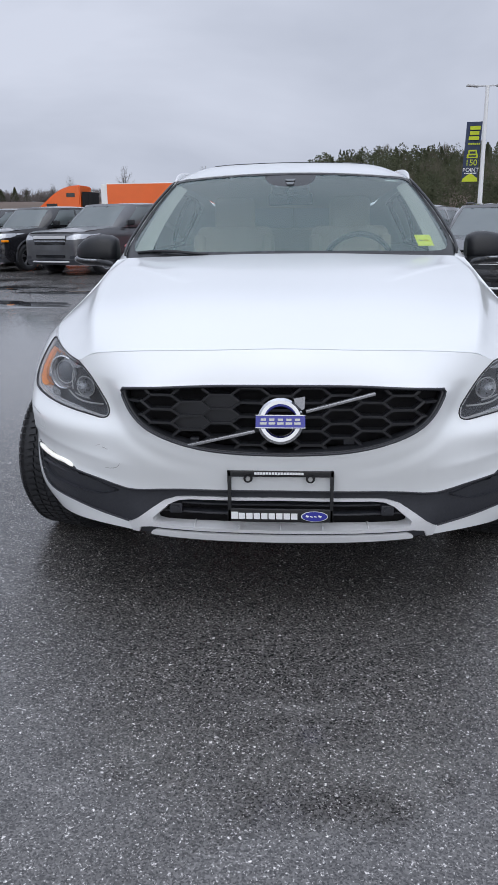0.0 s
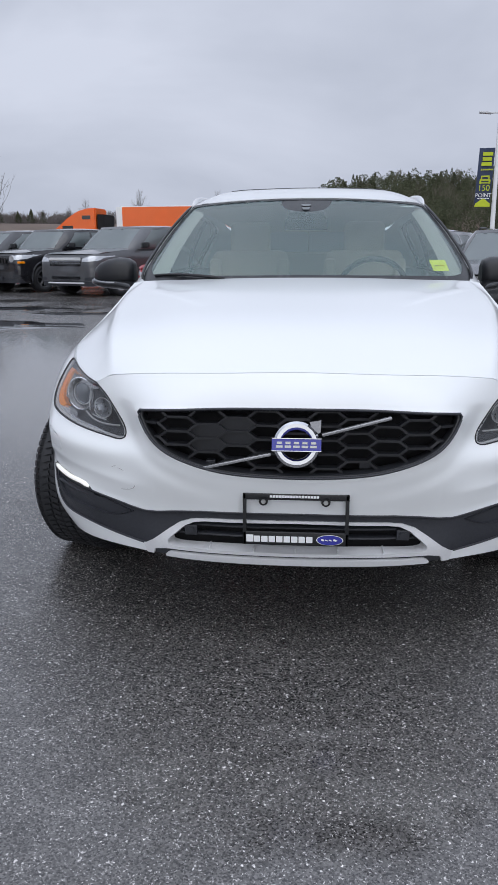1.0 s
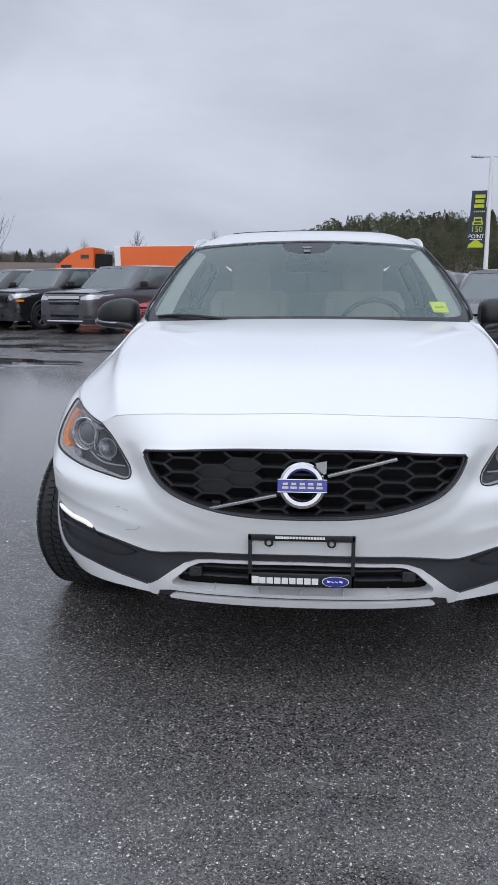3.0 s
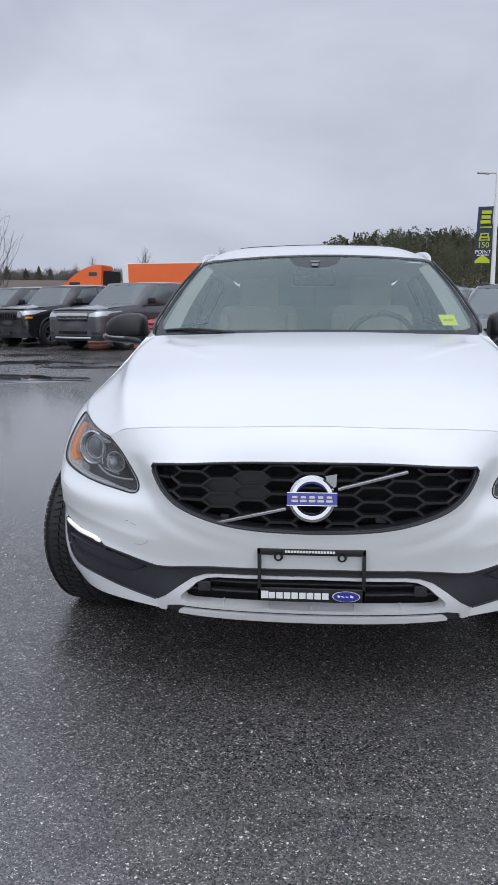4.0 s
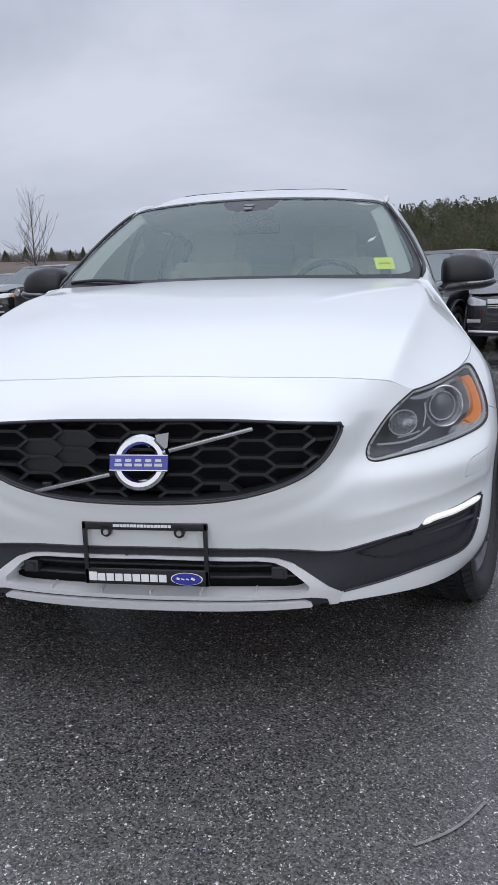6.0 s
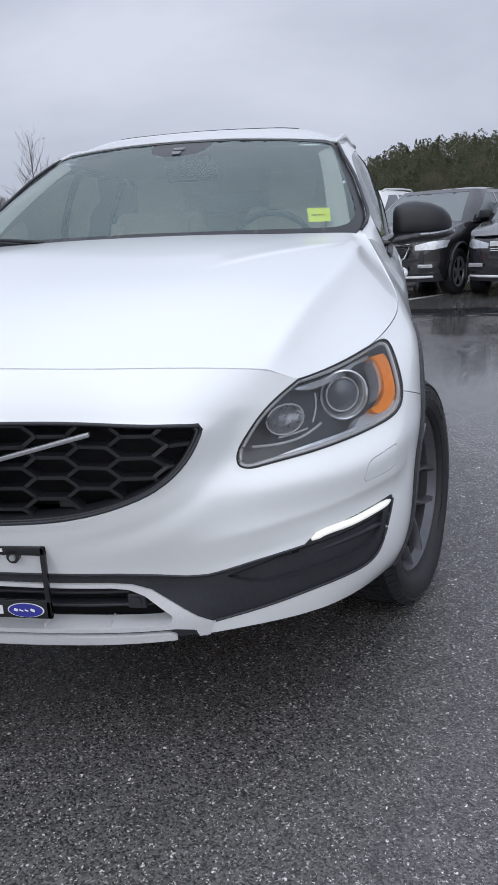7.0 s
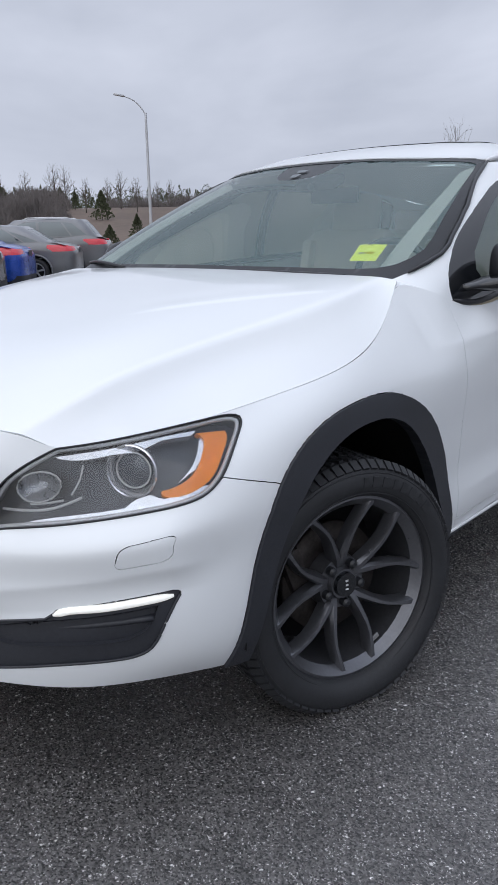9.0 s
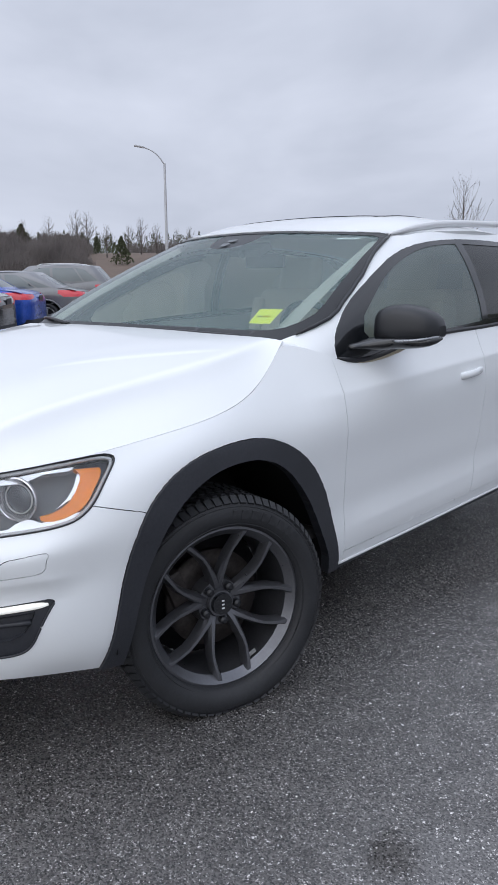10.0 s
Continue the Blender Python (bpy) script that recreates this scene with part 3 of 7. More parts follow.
def pressed_lines():
    """Pressed creases of the skin: a lip and valley round the grille, a chamfer over the lower cladding, a line along the flank."""
    gx, gz = np.linspace(0, 1.0, 161), np.linspace(0.2, 0.92, 116)
    X, Z = np.meshgrid(gx, gz, indexing="ij")
    q = np.stack([X.ravel(), Z.ravel()], 1)
    D = (nearest_on(GRILLE, q)[1] * np.where(inside(GRILLE, q), -1, 1)).reshape(X.shape)

    def press(p):
        ax, y, z = np.abs(p[:, 0]), p[:, 1], p[:, 2]
        # distance from the grille's edge
        i, j = np.clip(ax / gx[1], 0, 159.99), np.clip((z - gz[0]) / (gz[1] - gz[0]), 0, 114.99)
        a, b = i.astype(int), j.astype(int)
        fi, fj = i - a, j - b
        d = D[a, b] * (1 - fi) * (1 - fj) + D[a + 1, b] * fi * (1 - fj) + D[a, b + 1] * (1 - fi) * fj + D[a + 1, b + 1] * fi * fj
        nose = np.clip((0.75 - y) / 0.15, 0, 1)
        low = np.clip((0.772 - z) / 0.03, 0, 1)
        out = low * np.clip((0.36 - y) / 0.12, 0, 1) * (0.007 * np.exp(-((np.maximum(d, 0) / 0.017) ** 2)) - 0.006 * np.exp(-(((d - 0.062) / 0.026) ** 2)) * np.clip((ax - 0.16) / 0.2, 0, 1))
        # ridge of the bumper above the cladding
        zc = np.interp(ax, [0.40, 0.50, 0.60, 0.72, 0.84, 0.90], [0.505, 0.511, 0.520, 0.537, 0.557, 0.561])
        t = np.sqrt((z - zc) ** 2 + 0.004 ** 2)
        ridge = np.where(z < zc, np.maximum(0, 1 - t / 0.060), np.exp(-t / 0.055))
        out = out + 0.0145 * nose * ridge * np.clip((ax - 0.44) / 0.14, 0, 1) * np.clip((0.905 - ax) / 0.04, 0, 1)
        # line along wing and doors
        zl = np.interp(y, [0.9, 1.5, 2.5, 3.8], [0.890, 0.897, 0.943, 0.985])
        t = np.sqrt((z - zl) ** 2 + 0.006 ** 2)
        flank = 0.011 * np.exp(-t / 0.045) * np.clip((y - 1.25) / 0.30, 0, 1) * np.clip((4.2 - y) / 0.3, 0, 1) * (ax > 0.6)
        # a lower line above the sill
        t = np.sqrt((z - np.interp(y, [1.5, 3.2], [0.40, 0.43])) ** 2 + 0.006 ** 2)
        flank = flank + 0.006 * np.exp(-t / 0.035) * np.clip((y - 1.55) / 0.2, 0, 1) * np.clip((3.2 - y) / 0.3, 0, 1) * (ax > 0.6)
        sx = np.clip((ax - 0.35) / 0.5, 0, 1) * 0.72
        o = np.zeros_like(p)
        o[:, 0] = np.sign(p[:, 0]) * (out * sx + flank)
        o[:, 1] = -out * np.sqrt(1 - sx * sx)
        return o

    return press


def build_wagon():
    SKIRT.press = pressed_lines()
    car = thing("station_wagon", "white station wagon with black cladding parked on wet asphalt", "car")
    n = 160
    e = BONNET.u[-1]
    rim = np.concatenate([BONNET.at(np.linspace(0, e, n), np.zeros(n)), BONNET.at(np.full(n, e), np.linspace(0, BONNET.v[-1], n))])
    rim = np.concatenate([rim, rim * np.array([-1, 1, 1])])
    SKIRT.pull_top(rim, lambda T: T[:, 1] < 1.40)
    span = SKIRT.u[-1]
    fine = np.arange(0, 2.35, 0.0075)
    us = np.concatenate([fine, np.linspace(2.35, span, 150)[1:]])
    us = np.concatenate([-us[:0:-1], us])
    sk = Sheet(SKIRT, us, np.linspace(0, SKIRT.v[-1], 96))
    front = lambda P: P[:, 1] < 0.72
    # outlines in front view
    grille = GRILLE
    head = loop([(0.546, 0.672), (0.563, 0.708), (0.591, 0.747), (0.623, 0.778), (0.666, 0.8085), (0.719, 0.8145), (0.779, 0.8275), (0.824, 0.839), (0.842, 0.8415), (0.854, 0.837), (0.863, 0.827), (0.872, 0.809), (0.883, 0.778), (0.892, 0.738), (0.891, 0.712), (0.883, 0.695), (0.865, 0.685), (0.829, 0.677), (0.758, 0.667), (0.675, 0.656), (0.597, 0.646), (0.562, 0.645), (0.549, 0.652)], 120, (4,))
    amber = loop([(0.822, 0.8165), (0.854, 0.816), (0.860, 0.808), (0.877, 0.764), (0.882, 0.731), (0.874, 0.712), (0.843, 0.701), (0.831, 0.706), (0.825, 0.714), (0.843, 0.721), (0.853, 0.733), (0.855, 0.755), (0.847, 0.784), (0.837, 0.804)], 14, (0, 1, 7, 8))
    top_strip = loop([(0.661, 0.790), (0.699, 0.797), (0.743, 0.805), (0.784, 0.816), (0.822, 0.8225), (0.818, 0.8135), (0.801, 0.812), (0.783, 0.808), (0.770, 0.792), (0.760, 0.792), (0.727, 0.788), (0.697, 0.783)], 12, (0, 4, 5))
    bot_strip = loop([(0.632, 0.662), (0.672, 0.671), (0.752, 0.683), (0.789, 0.688), (0.798, 0.702), (0.815, 0.709), (0.834, 0.700), (0.863, 0.7035), (0.879, 0.716), (0.889, 0.730), (0.886, 0.706), (0.867, 0.692), (0.828, 0.682), (0.755, 0.6735), (0.674, 0.662), (0.634, 0.655)], 12, (0, 3, 5, 9, 15))
    bits = loop([(0.829, 0.811), (0.835, 0.809), (0.848, 0.784), (0.853, 0.757), (0.848, 0.738), (0.841, 0.727), (0.847, 0.745), (0.847, 0.760), (0.841, 0.784)], 8, (0, 1, 5))
    clad = both([(0, 0.443), (0.30, 0.440), (0.378, 0.434), (0.44, 0.426), (0.484, 0.425), (0.578, 0.442), (0.680, 0.4565), (0.688, 0.466), *spline([(0.699, 0.4775), (0.762, 0.489), (0.837, 0.500), (0.862, 0.5035)], 12), (0.869, 0.499), (0.870, 0.490), *spline([(0.852, 0.420), (0.840, 0.387), (0.828, 0.370), (0.808, 0.359), (0.776, 0.354), (0.709, 0.349), (0.623, 0.336), (0.485, 0.314)], 24), (0.455, 0.332), (0.429, 0.353), (0.365, 0.400), (0.325, 0.414), (0.28, 0.418), (0, 0.420)])
    fog = loop([(0.520, 0.416), (0.588, 0.393), (0.63, 0.390), (0.714, 0.396), (0.797, 0.400), (0.819, 0.407), (0.837, 0.429), (0.847, 0.474), (0.78, 0.464), (0.69, 0.453), (0.60, 0.436)], 14, (0, 7))
    surround = both([(0, 0.430), (0.28, 0.428), (0.33, 0.424), (0.375, 0.408), (0.437, 0.361), (0.463, 0.340), (0.490, 0.322), (0.478, 0.285), (0.45, 0.262), (0, 0.262)])
    mouth = both([(0, 0.412), (0.28, 0.409), (0.318, 0.404), (0.350, 0.388), (0.405, 0.340), (0.402, 0.326), (0.38, 0.320), (0, 0.316)])
    groove = both([(0, 0.305), (0.41, 0.309), (0.45, 0.302), (0.46, 0.262), (0, 0.262)])
    skid = both([(0, 0.296), (0.395, 0.300), (0.412, 0.291), (0.405, 0.262), (0, 0.262)])
    cap = rounded([(0.880, 0.634), (0.873, 0.580), (0.803, 0.569), (0.816, 0.618)], 0.014)
    rims = {}
    for sg in (1, -1):
        m = (lambda p: np.asarray(p, float)) if sg > 0 else mirrored
        here = lambda P, sg=sg: (P[:, 1] < 0.78) & (P[:, 0] * sg > 0.4)
        rims[sg] = sk.trace(m(head), "f", here)
        sk.carve(2, rims[sg], here)
        for rid, poly in ((12, amber), (13, top_strip), (14, bot_strip), (11, bits)):
            sk.carve(rid, sk.trace(m(poly), "f", here), here, [2])
    sk.carve(1, sk.trace(grille, "f", front), front)
    sk.carve(3, sk.trace(clad, "f", front), front)
    for sg in (1, -1):
        m = (lambda p: np.asarray(p, float)) if sg > 0 else mirrored
        here = lambda P, sg=sg: (P[:, 1] < 0.78) & (P[:, 0] * sg > 0.4)
        sk.carve(10, sk.trace(m(fog), "f", here), here, [3])
        sk.carve(9, sk.trace(m(cap), "f", here), here, [0])
    sk.cut(5, surround, "f", front, [0])
    sk.cut(4, mouth, "f", front, [5])
    sk.cut(7, groove, "f", front, [5])
    sk.cut(8, skid, "f", front, [7])
    # outlines in side view
    outer = np.concatenate([spline([(0.505, 0.20), (0.520, 0.30), (0.548, 0.44), (0.643, 0.692), (0.775, 0.785), (0.95, 0.818), (1.12, 0.812), (1.285, 0.742), (1.41, 0.620), (1.50, 0.435), (1.545, 0.292)], 50), [(1.555, 0.20)]])
    inner = np.concatenate([spline([(0.575, 0.20), (0.585, 0.30), (0.607, 0.42), (0.70, 0.63), (0.83, 0.727), (0.99, 0.757), (1.13, 0.738), (1.28, 0.636), (1.39, 0.49), (1.475, 0.325)], 50), [(1.50, 0.20)]])
    shift = np.array([2.72, 0.01])
    for sg in (1, -1):
        side = lambda P, sg=sg: (P[:, 0] * sg > 0.55) & (P[:, 1] > 0.3) & (P[:, 1] < 4.4)
        for k, dy in ((21, np.zeros(2)), (24, shift)):
            sk.cut(k, outer + dy, "s", side, [0])
            sk.cut(20, inner + dy, "s", side, [k])
        sk.cut(25, [(1.50, 0.20), (1.50, 0.262), (3.30, 0.268), (3.30, 0.20)], "s", side, [0])
        sk.cut(15, np.concatenate([[(0.40, 0.90), (0.49, 0.735), (0.503, 0.727), (0.655, 0.683), (0.66, 0.20), (1.582, 0.20)], spline([(1.580, 0.30), (1.572, 0.50), (1.563, 0.72), (1.560, 0.85), (1.575, 0.98)], 16), [(1.60, 1.2), (0.40, 1.2)]]), "s", side, [0])
        sk.cut(16, np.concatenate([[(1.50, 1.2)], spline([(1.575, 0.98), (1.560, 0.85), (1.563, 0.72), (1.572, 0.50), (1.580, 0.312)], 16), [(2.58, 0.322), (2.64, 0.60), (2.64, 1.2)]]), "s", side, [0])
        sk.cut(17, [(2.64, 1.2), (2.64, 0.60), (2.58, 0.322), (3.20, 0.33), (3.34, 0.75), (3.62, 0.95), (3.60, 1.2)], "s", side, [0])
    bumper = sheet_ob("front_bumper", sk, [0], WHITE, car, "glossy white bumper with rain film", test=lambda C: C[:, 1] < 0.72)
    sheet_ob("rear_quarter", sk, [0], WHITE, car, test=lambda C: C[:, 1] >= 0.72)
    for sg in (1, -1):
        tst = lambda C, sg=sg: C[:, 0] * sg > 0
        sheet_ob("fender", sk, [15], WHITE, car, test=tst)
        for rid in (16, 17):
            door = sheet_ob("side_door", sk, [rid], WHITE, car, test=tst)
            y = 2.40 if rid == 16 else 3.42
            px = sg * 0.949
            V, F = tube([(px - sg * 0.022, y, 0.875), (px, y + 0.01, 0.878), (px + sg * 0.012, y + 0.06, 0.882), (px + sg * 0.014, y + 0.12, 0.886), (px + sg * 0.004, y + 0.19, 0.890), (px - sg * 0.02, y + 0.205, 0.891)], [0.010, 0.011, 0.011, 0.011, 0.011, 0.010], 10, 1.5)
            mesh_ob("door_handle", V, F, WHITE, door)
        for rid in (21, 24):
            sheet_ob("arch_cladding", sk, [rid], BLACK_PLASTIC, car, "matt black wheel arch moulding", test=tst, sink=-0.008, flange=0.035)
        sheet_ob("sill_trim", sk, [25], BLACK_PLASTIC, car, "matt black sill strip", test=tst, sink=-0.004, flange=0.02)
        V, F = tube(spline([(0.921, 1.56, 0.268), (0.929, 1.9, 0.272), (0.930, 2.5, 0.274), (0.928, 3.26, 0.278)], 20) * np.array([sg, 1, 1]), 0.0055, 8)
        mesh_ob("sill_strip", V, F, SILVER, car, "thin silver strip along the sill")
        lamp = sheet_ob("headlight", sk, [2, 11, 12, 13, 14], LAMP_DARK, car, "swept-back headlight with a clear lens", test=tst, sink=0.058, flange=-0.056, gap=0.002)
        sheet_ob("clear_lens", sk, [2, 11, 12, 13, 14], LENS, lamp, "slightly hazy clear lens", test=tst, flange=0.0, gap=0.006).visible_shadow = False
        sheet_ob("turn_signal", sk, [12], AMBER, lamp, "orange turn signal lens", test=tst, sink=0.010, flange=0.02, gap=0.0)
        sheet_ob("upper_reflector", sk, [13], LAMP_CHROME, lamp, "", test=tst, sink=0.012, flange=0.03, gap=0.0)
        sheet_ob("lower_reflector", sk, [14], LAMP_CHROME, lamp, "", test=tst, sink=0.008, flange=0.03, gap=0.0)
        sheet_ob("side_reflector", sk, [11], LAMP_CHROME, lamp, "", test=tst, sink=0.016, flange=0.03, gap=0.0)
        seal_line(rims[sg], lamp)
        build_lamp_inside(lamp, sg)
        mid = [surface_point(x, z, sg) + np.array([0, 0.0015, 0]) for x, z in spline([(0.692, 0.465), (0.706, 0.472), (0.762, 0.4795), (0.837, 0.4885), (0.862, 0.491)], 24)]
        V, F = tube(mid, [0.003, 0.0065] + [0.0088] * 19 + [0.0082, 0.0068, 0.0035], 10, 1.0)
        mesh_ob("daytime_light", V, F, LED, car, "lit white daytime running light")
        fo = sheet_ob("fog_insert", sk, [10], BLACK_PLASTIC, car, "recessed black fog lamp insert", test=tst, sink=0.012, flange=-0.012, gap=0.001)
        V, F = tube(np.array(spline([(0.62, 0.17, 0.424), (0.70, 0.215, 0.432), (0.78, 0.283, 0.440), (0.835, 0.34, 0.446)], 12)) * np.array([sg, 1, 1]), 0.011, 8, 0.7)
        mesh_ob("fog_ridge", V, F, BLACK_PLASTIC, fo)
        sheet_ob("washer_cap", sk, [9], WHITE, car, "white headlight washer cover", test=tst, gap=0.001)
    sheet_ob("bumper_cladding", sk, [3], BLACK_PLASTIC, car, "matt black lower bumper cladding", sink=0.003, gap=0.0005)
    sheet_ob("lower_surround", sk, [5], SILVER, car, "silver lower grille surround", sink=-0.003, flange=0.05, gap=0.0)
    sheet_ob("skid_groove", sk, [7], BLACK_PLASTIC, car, sink=0.006, gap=0.0)
    sheet_ob("skid_plate", sk, [8], SILVER, car, "silver skid plate", sink=-0.006, flange=0.02, gap=0.0)
    # bonnet
    bs = Sheet(BONNET, np.linspace(BONNET.u[0], BONNET.u[-1], 150), np.linspace(0, BONNET.v[-1], 110))
    a, b = np.array([0.43, 0.78]), np.array([0.655, 1.10])
    ln = spline([(0.605, 0.207), (0.655, 0.40), (0.715, 0.72), (0.758, 1.06), (0.775, 1.38)], 60)
    out = np.abs(bs.P[:, 0]) - np.interp(bs.P[:, 1], ln[:, 1], ln[:, 0])
    k = np.maximum(out, 0) / 0.040
    bs.P[:, 2] -= 0.0085 * k * np.exp(1 - k) * np.clip((bs.P[:, 1] - 0.20) / 0.15, 0, 1) * np.clip((1.36 - bs.P[:, 1]) / 0.2, 0, 1)
    w = (b - a) / np.linalg.norm(b - a)
    e = np.stack([np.abs(bs.P[:, 0]), bs.P[:, 1]], 1) - a
    t, s = e @ w / np.linalg.norm(b - a), e[:, 0] * -w[1] + e[:, 1] * w[0]
    fade = np.clip(np.minimum(t + 0.25, 1.3 - t) / 0.3, 0, 1)
    bs.P[:, 2] += 0.0028 * fade * np.where(s > 0, np.exp(-((s / 0.05) ** 2)), np.exp(-((s / 0.009) ** 2)))
    bon = sheet_ob("bonnet", bs, [0], WHITE, car, "glossy white bonnet", flange=0.016, gap=0.0032)
    # added near-black sheet below the bonnet, so that the shut lines look dark
    P, F = bs.panel([0], flange=0.0, sink=0.03, gap=0.0)
    mesh_ob("bonnet_gap_liner", P, F, DARK, bon)
    # cabin
    cu = CABIN.u[-1]
    us = np.concatenate([np.arange(0, 1.9, 0.009), np.linspace(1.9, cu, 170)])
    us = np.concatenate([-us[:0:-1], us])
    cb = Sheet(CABIN, us, np.linspace(0, CABIN.v[-1], 62))
    fr = lambda P: (P[:, 1] < 2.33)
    edge = [(0, 1.09), (0.30, 1.09), (0.55, 1.08), (0.68, 1.070), (0.750, 1.084), (0.784, 1.108), (0.792, 1.140), (0.780, 1.190), (0.735, 1.308), (0.680, 1.410), (0.648, 1.476), (0.63, 1.484), (0.48, 1.4935), (0.27, 1.503), (0, 1.508)]
    pane = [(0, 1.126), (0.40, 1.122), (0.62, 1.118), (0.69, 1.119), (0.725, 1.127), (0.745, 1.145), (0.753, 1.170), (0.744, 1.208), (0.700, 1.323), (0.651, 1.436), (0.634, 1.464), (0.61, 1.473), (0.45, 1.484), (0.25, 1.494), (0, 1.498)]
    cb.cut(1, both(edge), "f", fr)
    cb.cut(2, both(pane), "f", fr, [1])
    cb.cut(6, both([(0, 1.4975), (0.135, 1.4965), (0.131, 1.478), (0.115, 1.454), (0.085, 1.438), (0.04, 1.431), (0, 1.430)]), "f", fr, [2])
    for sg in (1, -1):
        side = lambda P, sg=sg: (P[:, 0] * sg > 0.60) & (P[:, 1] > 1.5) & (P[:, 1] < 4.2)
        dlo = np.concatenate([[(1.68, 0.95), (1.612, 1.000), (1.606, 1.03), (1.612, 1.058)], spline([(1.650, 1.106), (1.707, 1.152), (1.93, 1.277), (2.18, 1.385), (2.42, 1.443), (2.70, 1.468), (3.30, 1.466), (3.75, 1.43), (4.00, 1.34), (4.06, 1.24)], 40), [(4.0, 1.12), (3.9, 0.98)]])
        cb.cut(3, dlo, "s", side, [0])
        cb.cut(4, np.concatenate([[(1.84, 1.050), (1.80, 1.10)], spline([(1.83, 1.155), (2.06, 1.300), (2.25, 1.378), (2.43, 1.424), (2.62, 1.443)], 24), [(2.70, 1.447), (2.735, 1.10)]]), "s", side, [3])
        cb.cut(5, [(2.79, 1.104), (2.765, 1.448), (3.30, 1.446), (3.42, 1.44), (3.48, 1.12)], "s", side, [3])
        cb.cut(5, [(3.53, 1.122), (3.48, 1.435), (3.72, 1.41), (3.90, 1.34), (3.97, 1.24), (3.90, 1.14)], "s", side, [3])
    sheet_ob("roof_frame", cb, [0], WHITE, car, "white roof pillars", gap=-0.003, flange=0.03)
    sheet_ob("windshield_frame", cb, [1], TRIM_BLACK, car, "black windshield surround", sink=0.003, gap=0.0, flange=0.01)
    frit = sheet_ob("glass_frit", cb, [6], FRIT, car, "dark printed patch round the windshield camera", sink=0.005, gap=0.0, flange=0.0)
    for x, z, w, h in ((0.0, 1.443, 0.024, 0.007), (0.0, 1.462, 0.030, 0.005)):
        q = [cabin_point(x + a * w, z + b * h) + np.array([0, -0.008, 0.004]) for b in (-1, 1) for a in (-0.8 - 0.15 * b, 0, 0.8 + 0.15 * b)]
        mesh_ob("camera_window", q, [(0, 1, 4, 3), (1, 2, 5, 4)], CAMERA_PANE, frit, "pale camera window")
    for sg in (1, -1):
        ed = spline([(0.772, 1.098), (0.791, 1.140), (0.780, 1.190), (0.735, 1.308), (0.680, 1.410), (0.650, 1.470)], 30)
        V, F = tube([cabin_point(sg * x, z) + np.array([sg * 0.003, -0.013, 0.008]) for x, z in spline(ed, 16)], [0.004] + [0.0075] * 14 + [0.004], 8)
        mesh_ob("windshield_moulding", V, F, TRIM_BLACK, car, "black rubber windshield moulding")
    sheet_ob("windshield", cb, [2], WINDSHIELD, car, "large tinted windshield", sink=0.005, gap=0.0, flange=0.0).visible_shadow = False
    for sg in (1, -1):
        tst = lambda C, sg=sg: C[:, 0] * sg > 0
        wf = sheet_ob("window_frame", cb, [3], GLOSS_BLACK, car, "black side window surround", sink=0.001, gap=0.0, test=tst)
        for lo, hi, rid, m in ((1.5, 2.75, 4, SIDE_GLASS), (2.74, 3.5, 5, DARK_GLASS), (3.5, 4.2, 5, DARK_GLASS)):
            sheet_ob("side_window", cb, [rid], m, wf, sink=0.004, gap=0.0, flange=0.0, test=lambda C, sg=sg, lo=lo, hi=hi: (C[:, 0] * sg > 0) & (C[:, 1] > lo) & (C[:, 1] < hi)).visible_shadow = False
    rf = Sheet(ROOF, np.linspace(ROOF.u[0], ROOF.u[-1], 80), np.linspace(0, ROOF.v[-1], 60))
    rf.cut(1, loop([(-0.42, 2.52), (0.42, 2.52), (0.45, 2.56), (0.45, 3.02), (0.42, 3.06), (-0.42, 3.06), (-0.45, 3.02), (-0.45, 2.56)], 3, (0, 1, 2, 3, 4, 5, 6, 7)), "t")
    roof = sheet_ob("roof", rf, [0], WHITE, car, "white roof panel", gap=0.0, flange=0.02)
    sheet_ob("sunroof", rf, [1], GLOSS_BLACK, roof, "dark glass sunroof", sink=-0.003, flange=0.02)
    for sg in (1, -1):
        pts = spline([(0.645, 2.28, 1.476), (0.657, 2.46, 1.509), (0.663, 2.75, 1.541), (0.666, 3.2, 1.558), (0.650, 3.8, 1.540), (0.60, 4.15, 1.442)], 30) * np.array([sg, 1, 1])
        V, F = tube(pts, [0.005, 0.009, 0.012, 0.013] + [0.014] * 24 + [0.010, 0.006], 10, 1.2)
        mesh_ob("roof_rail", V, F, SILVER, car, "silver roof rail")
    # white base of the windshield pillars, between bonnet corner, wing and cabin
    for sg in (1, -1):
        lo = SKIRT.at(sg * np.linspace(SKIRT.u[30] - 0.03, SKIRT.u[31] + 0.03, 16), np.full(16, SKIRT.v[-1])) - np.array([sg * 0.004, 0, 0.003])
        hi = CABIN.at(sg * np.linspace(CABIN.u[15] - 0.03, CABIN.u[16] + 0.04, 16), np.full(16, 0.006)) - np.array([sg * 0.003, 0, 0.002])
        V = [lo[i] * (1 - f) + hi[i] * f for f in (0, 0.33, 0.67, 1) for i in range(16)]
        F = [(j * 16 + i, j * 16 + i + 1, j * 16 + i + 17, j * 16 + i + 16) for j in range(3) for i in range(15)]
        mesh_ob("pillar_base", V, F if sg > 0 else [f[::-1] for f in F], WHITE, car)
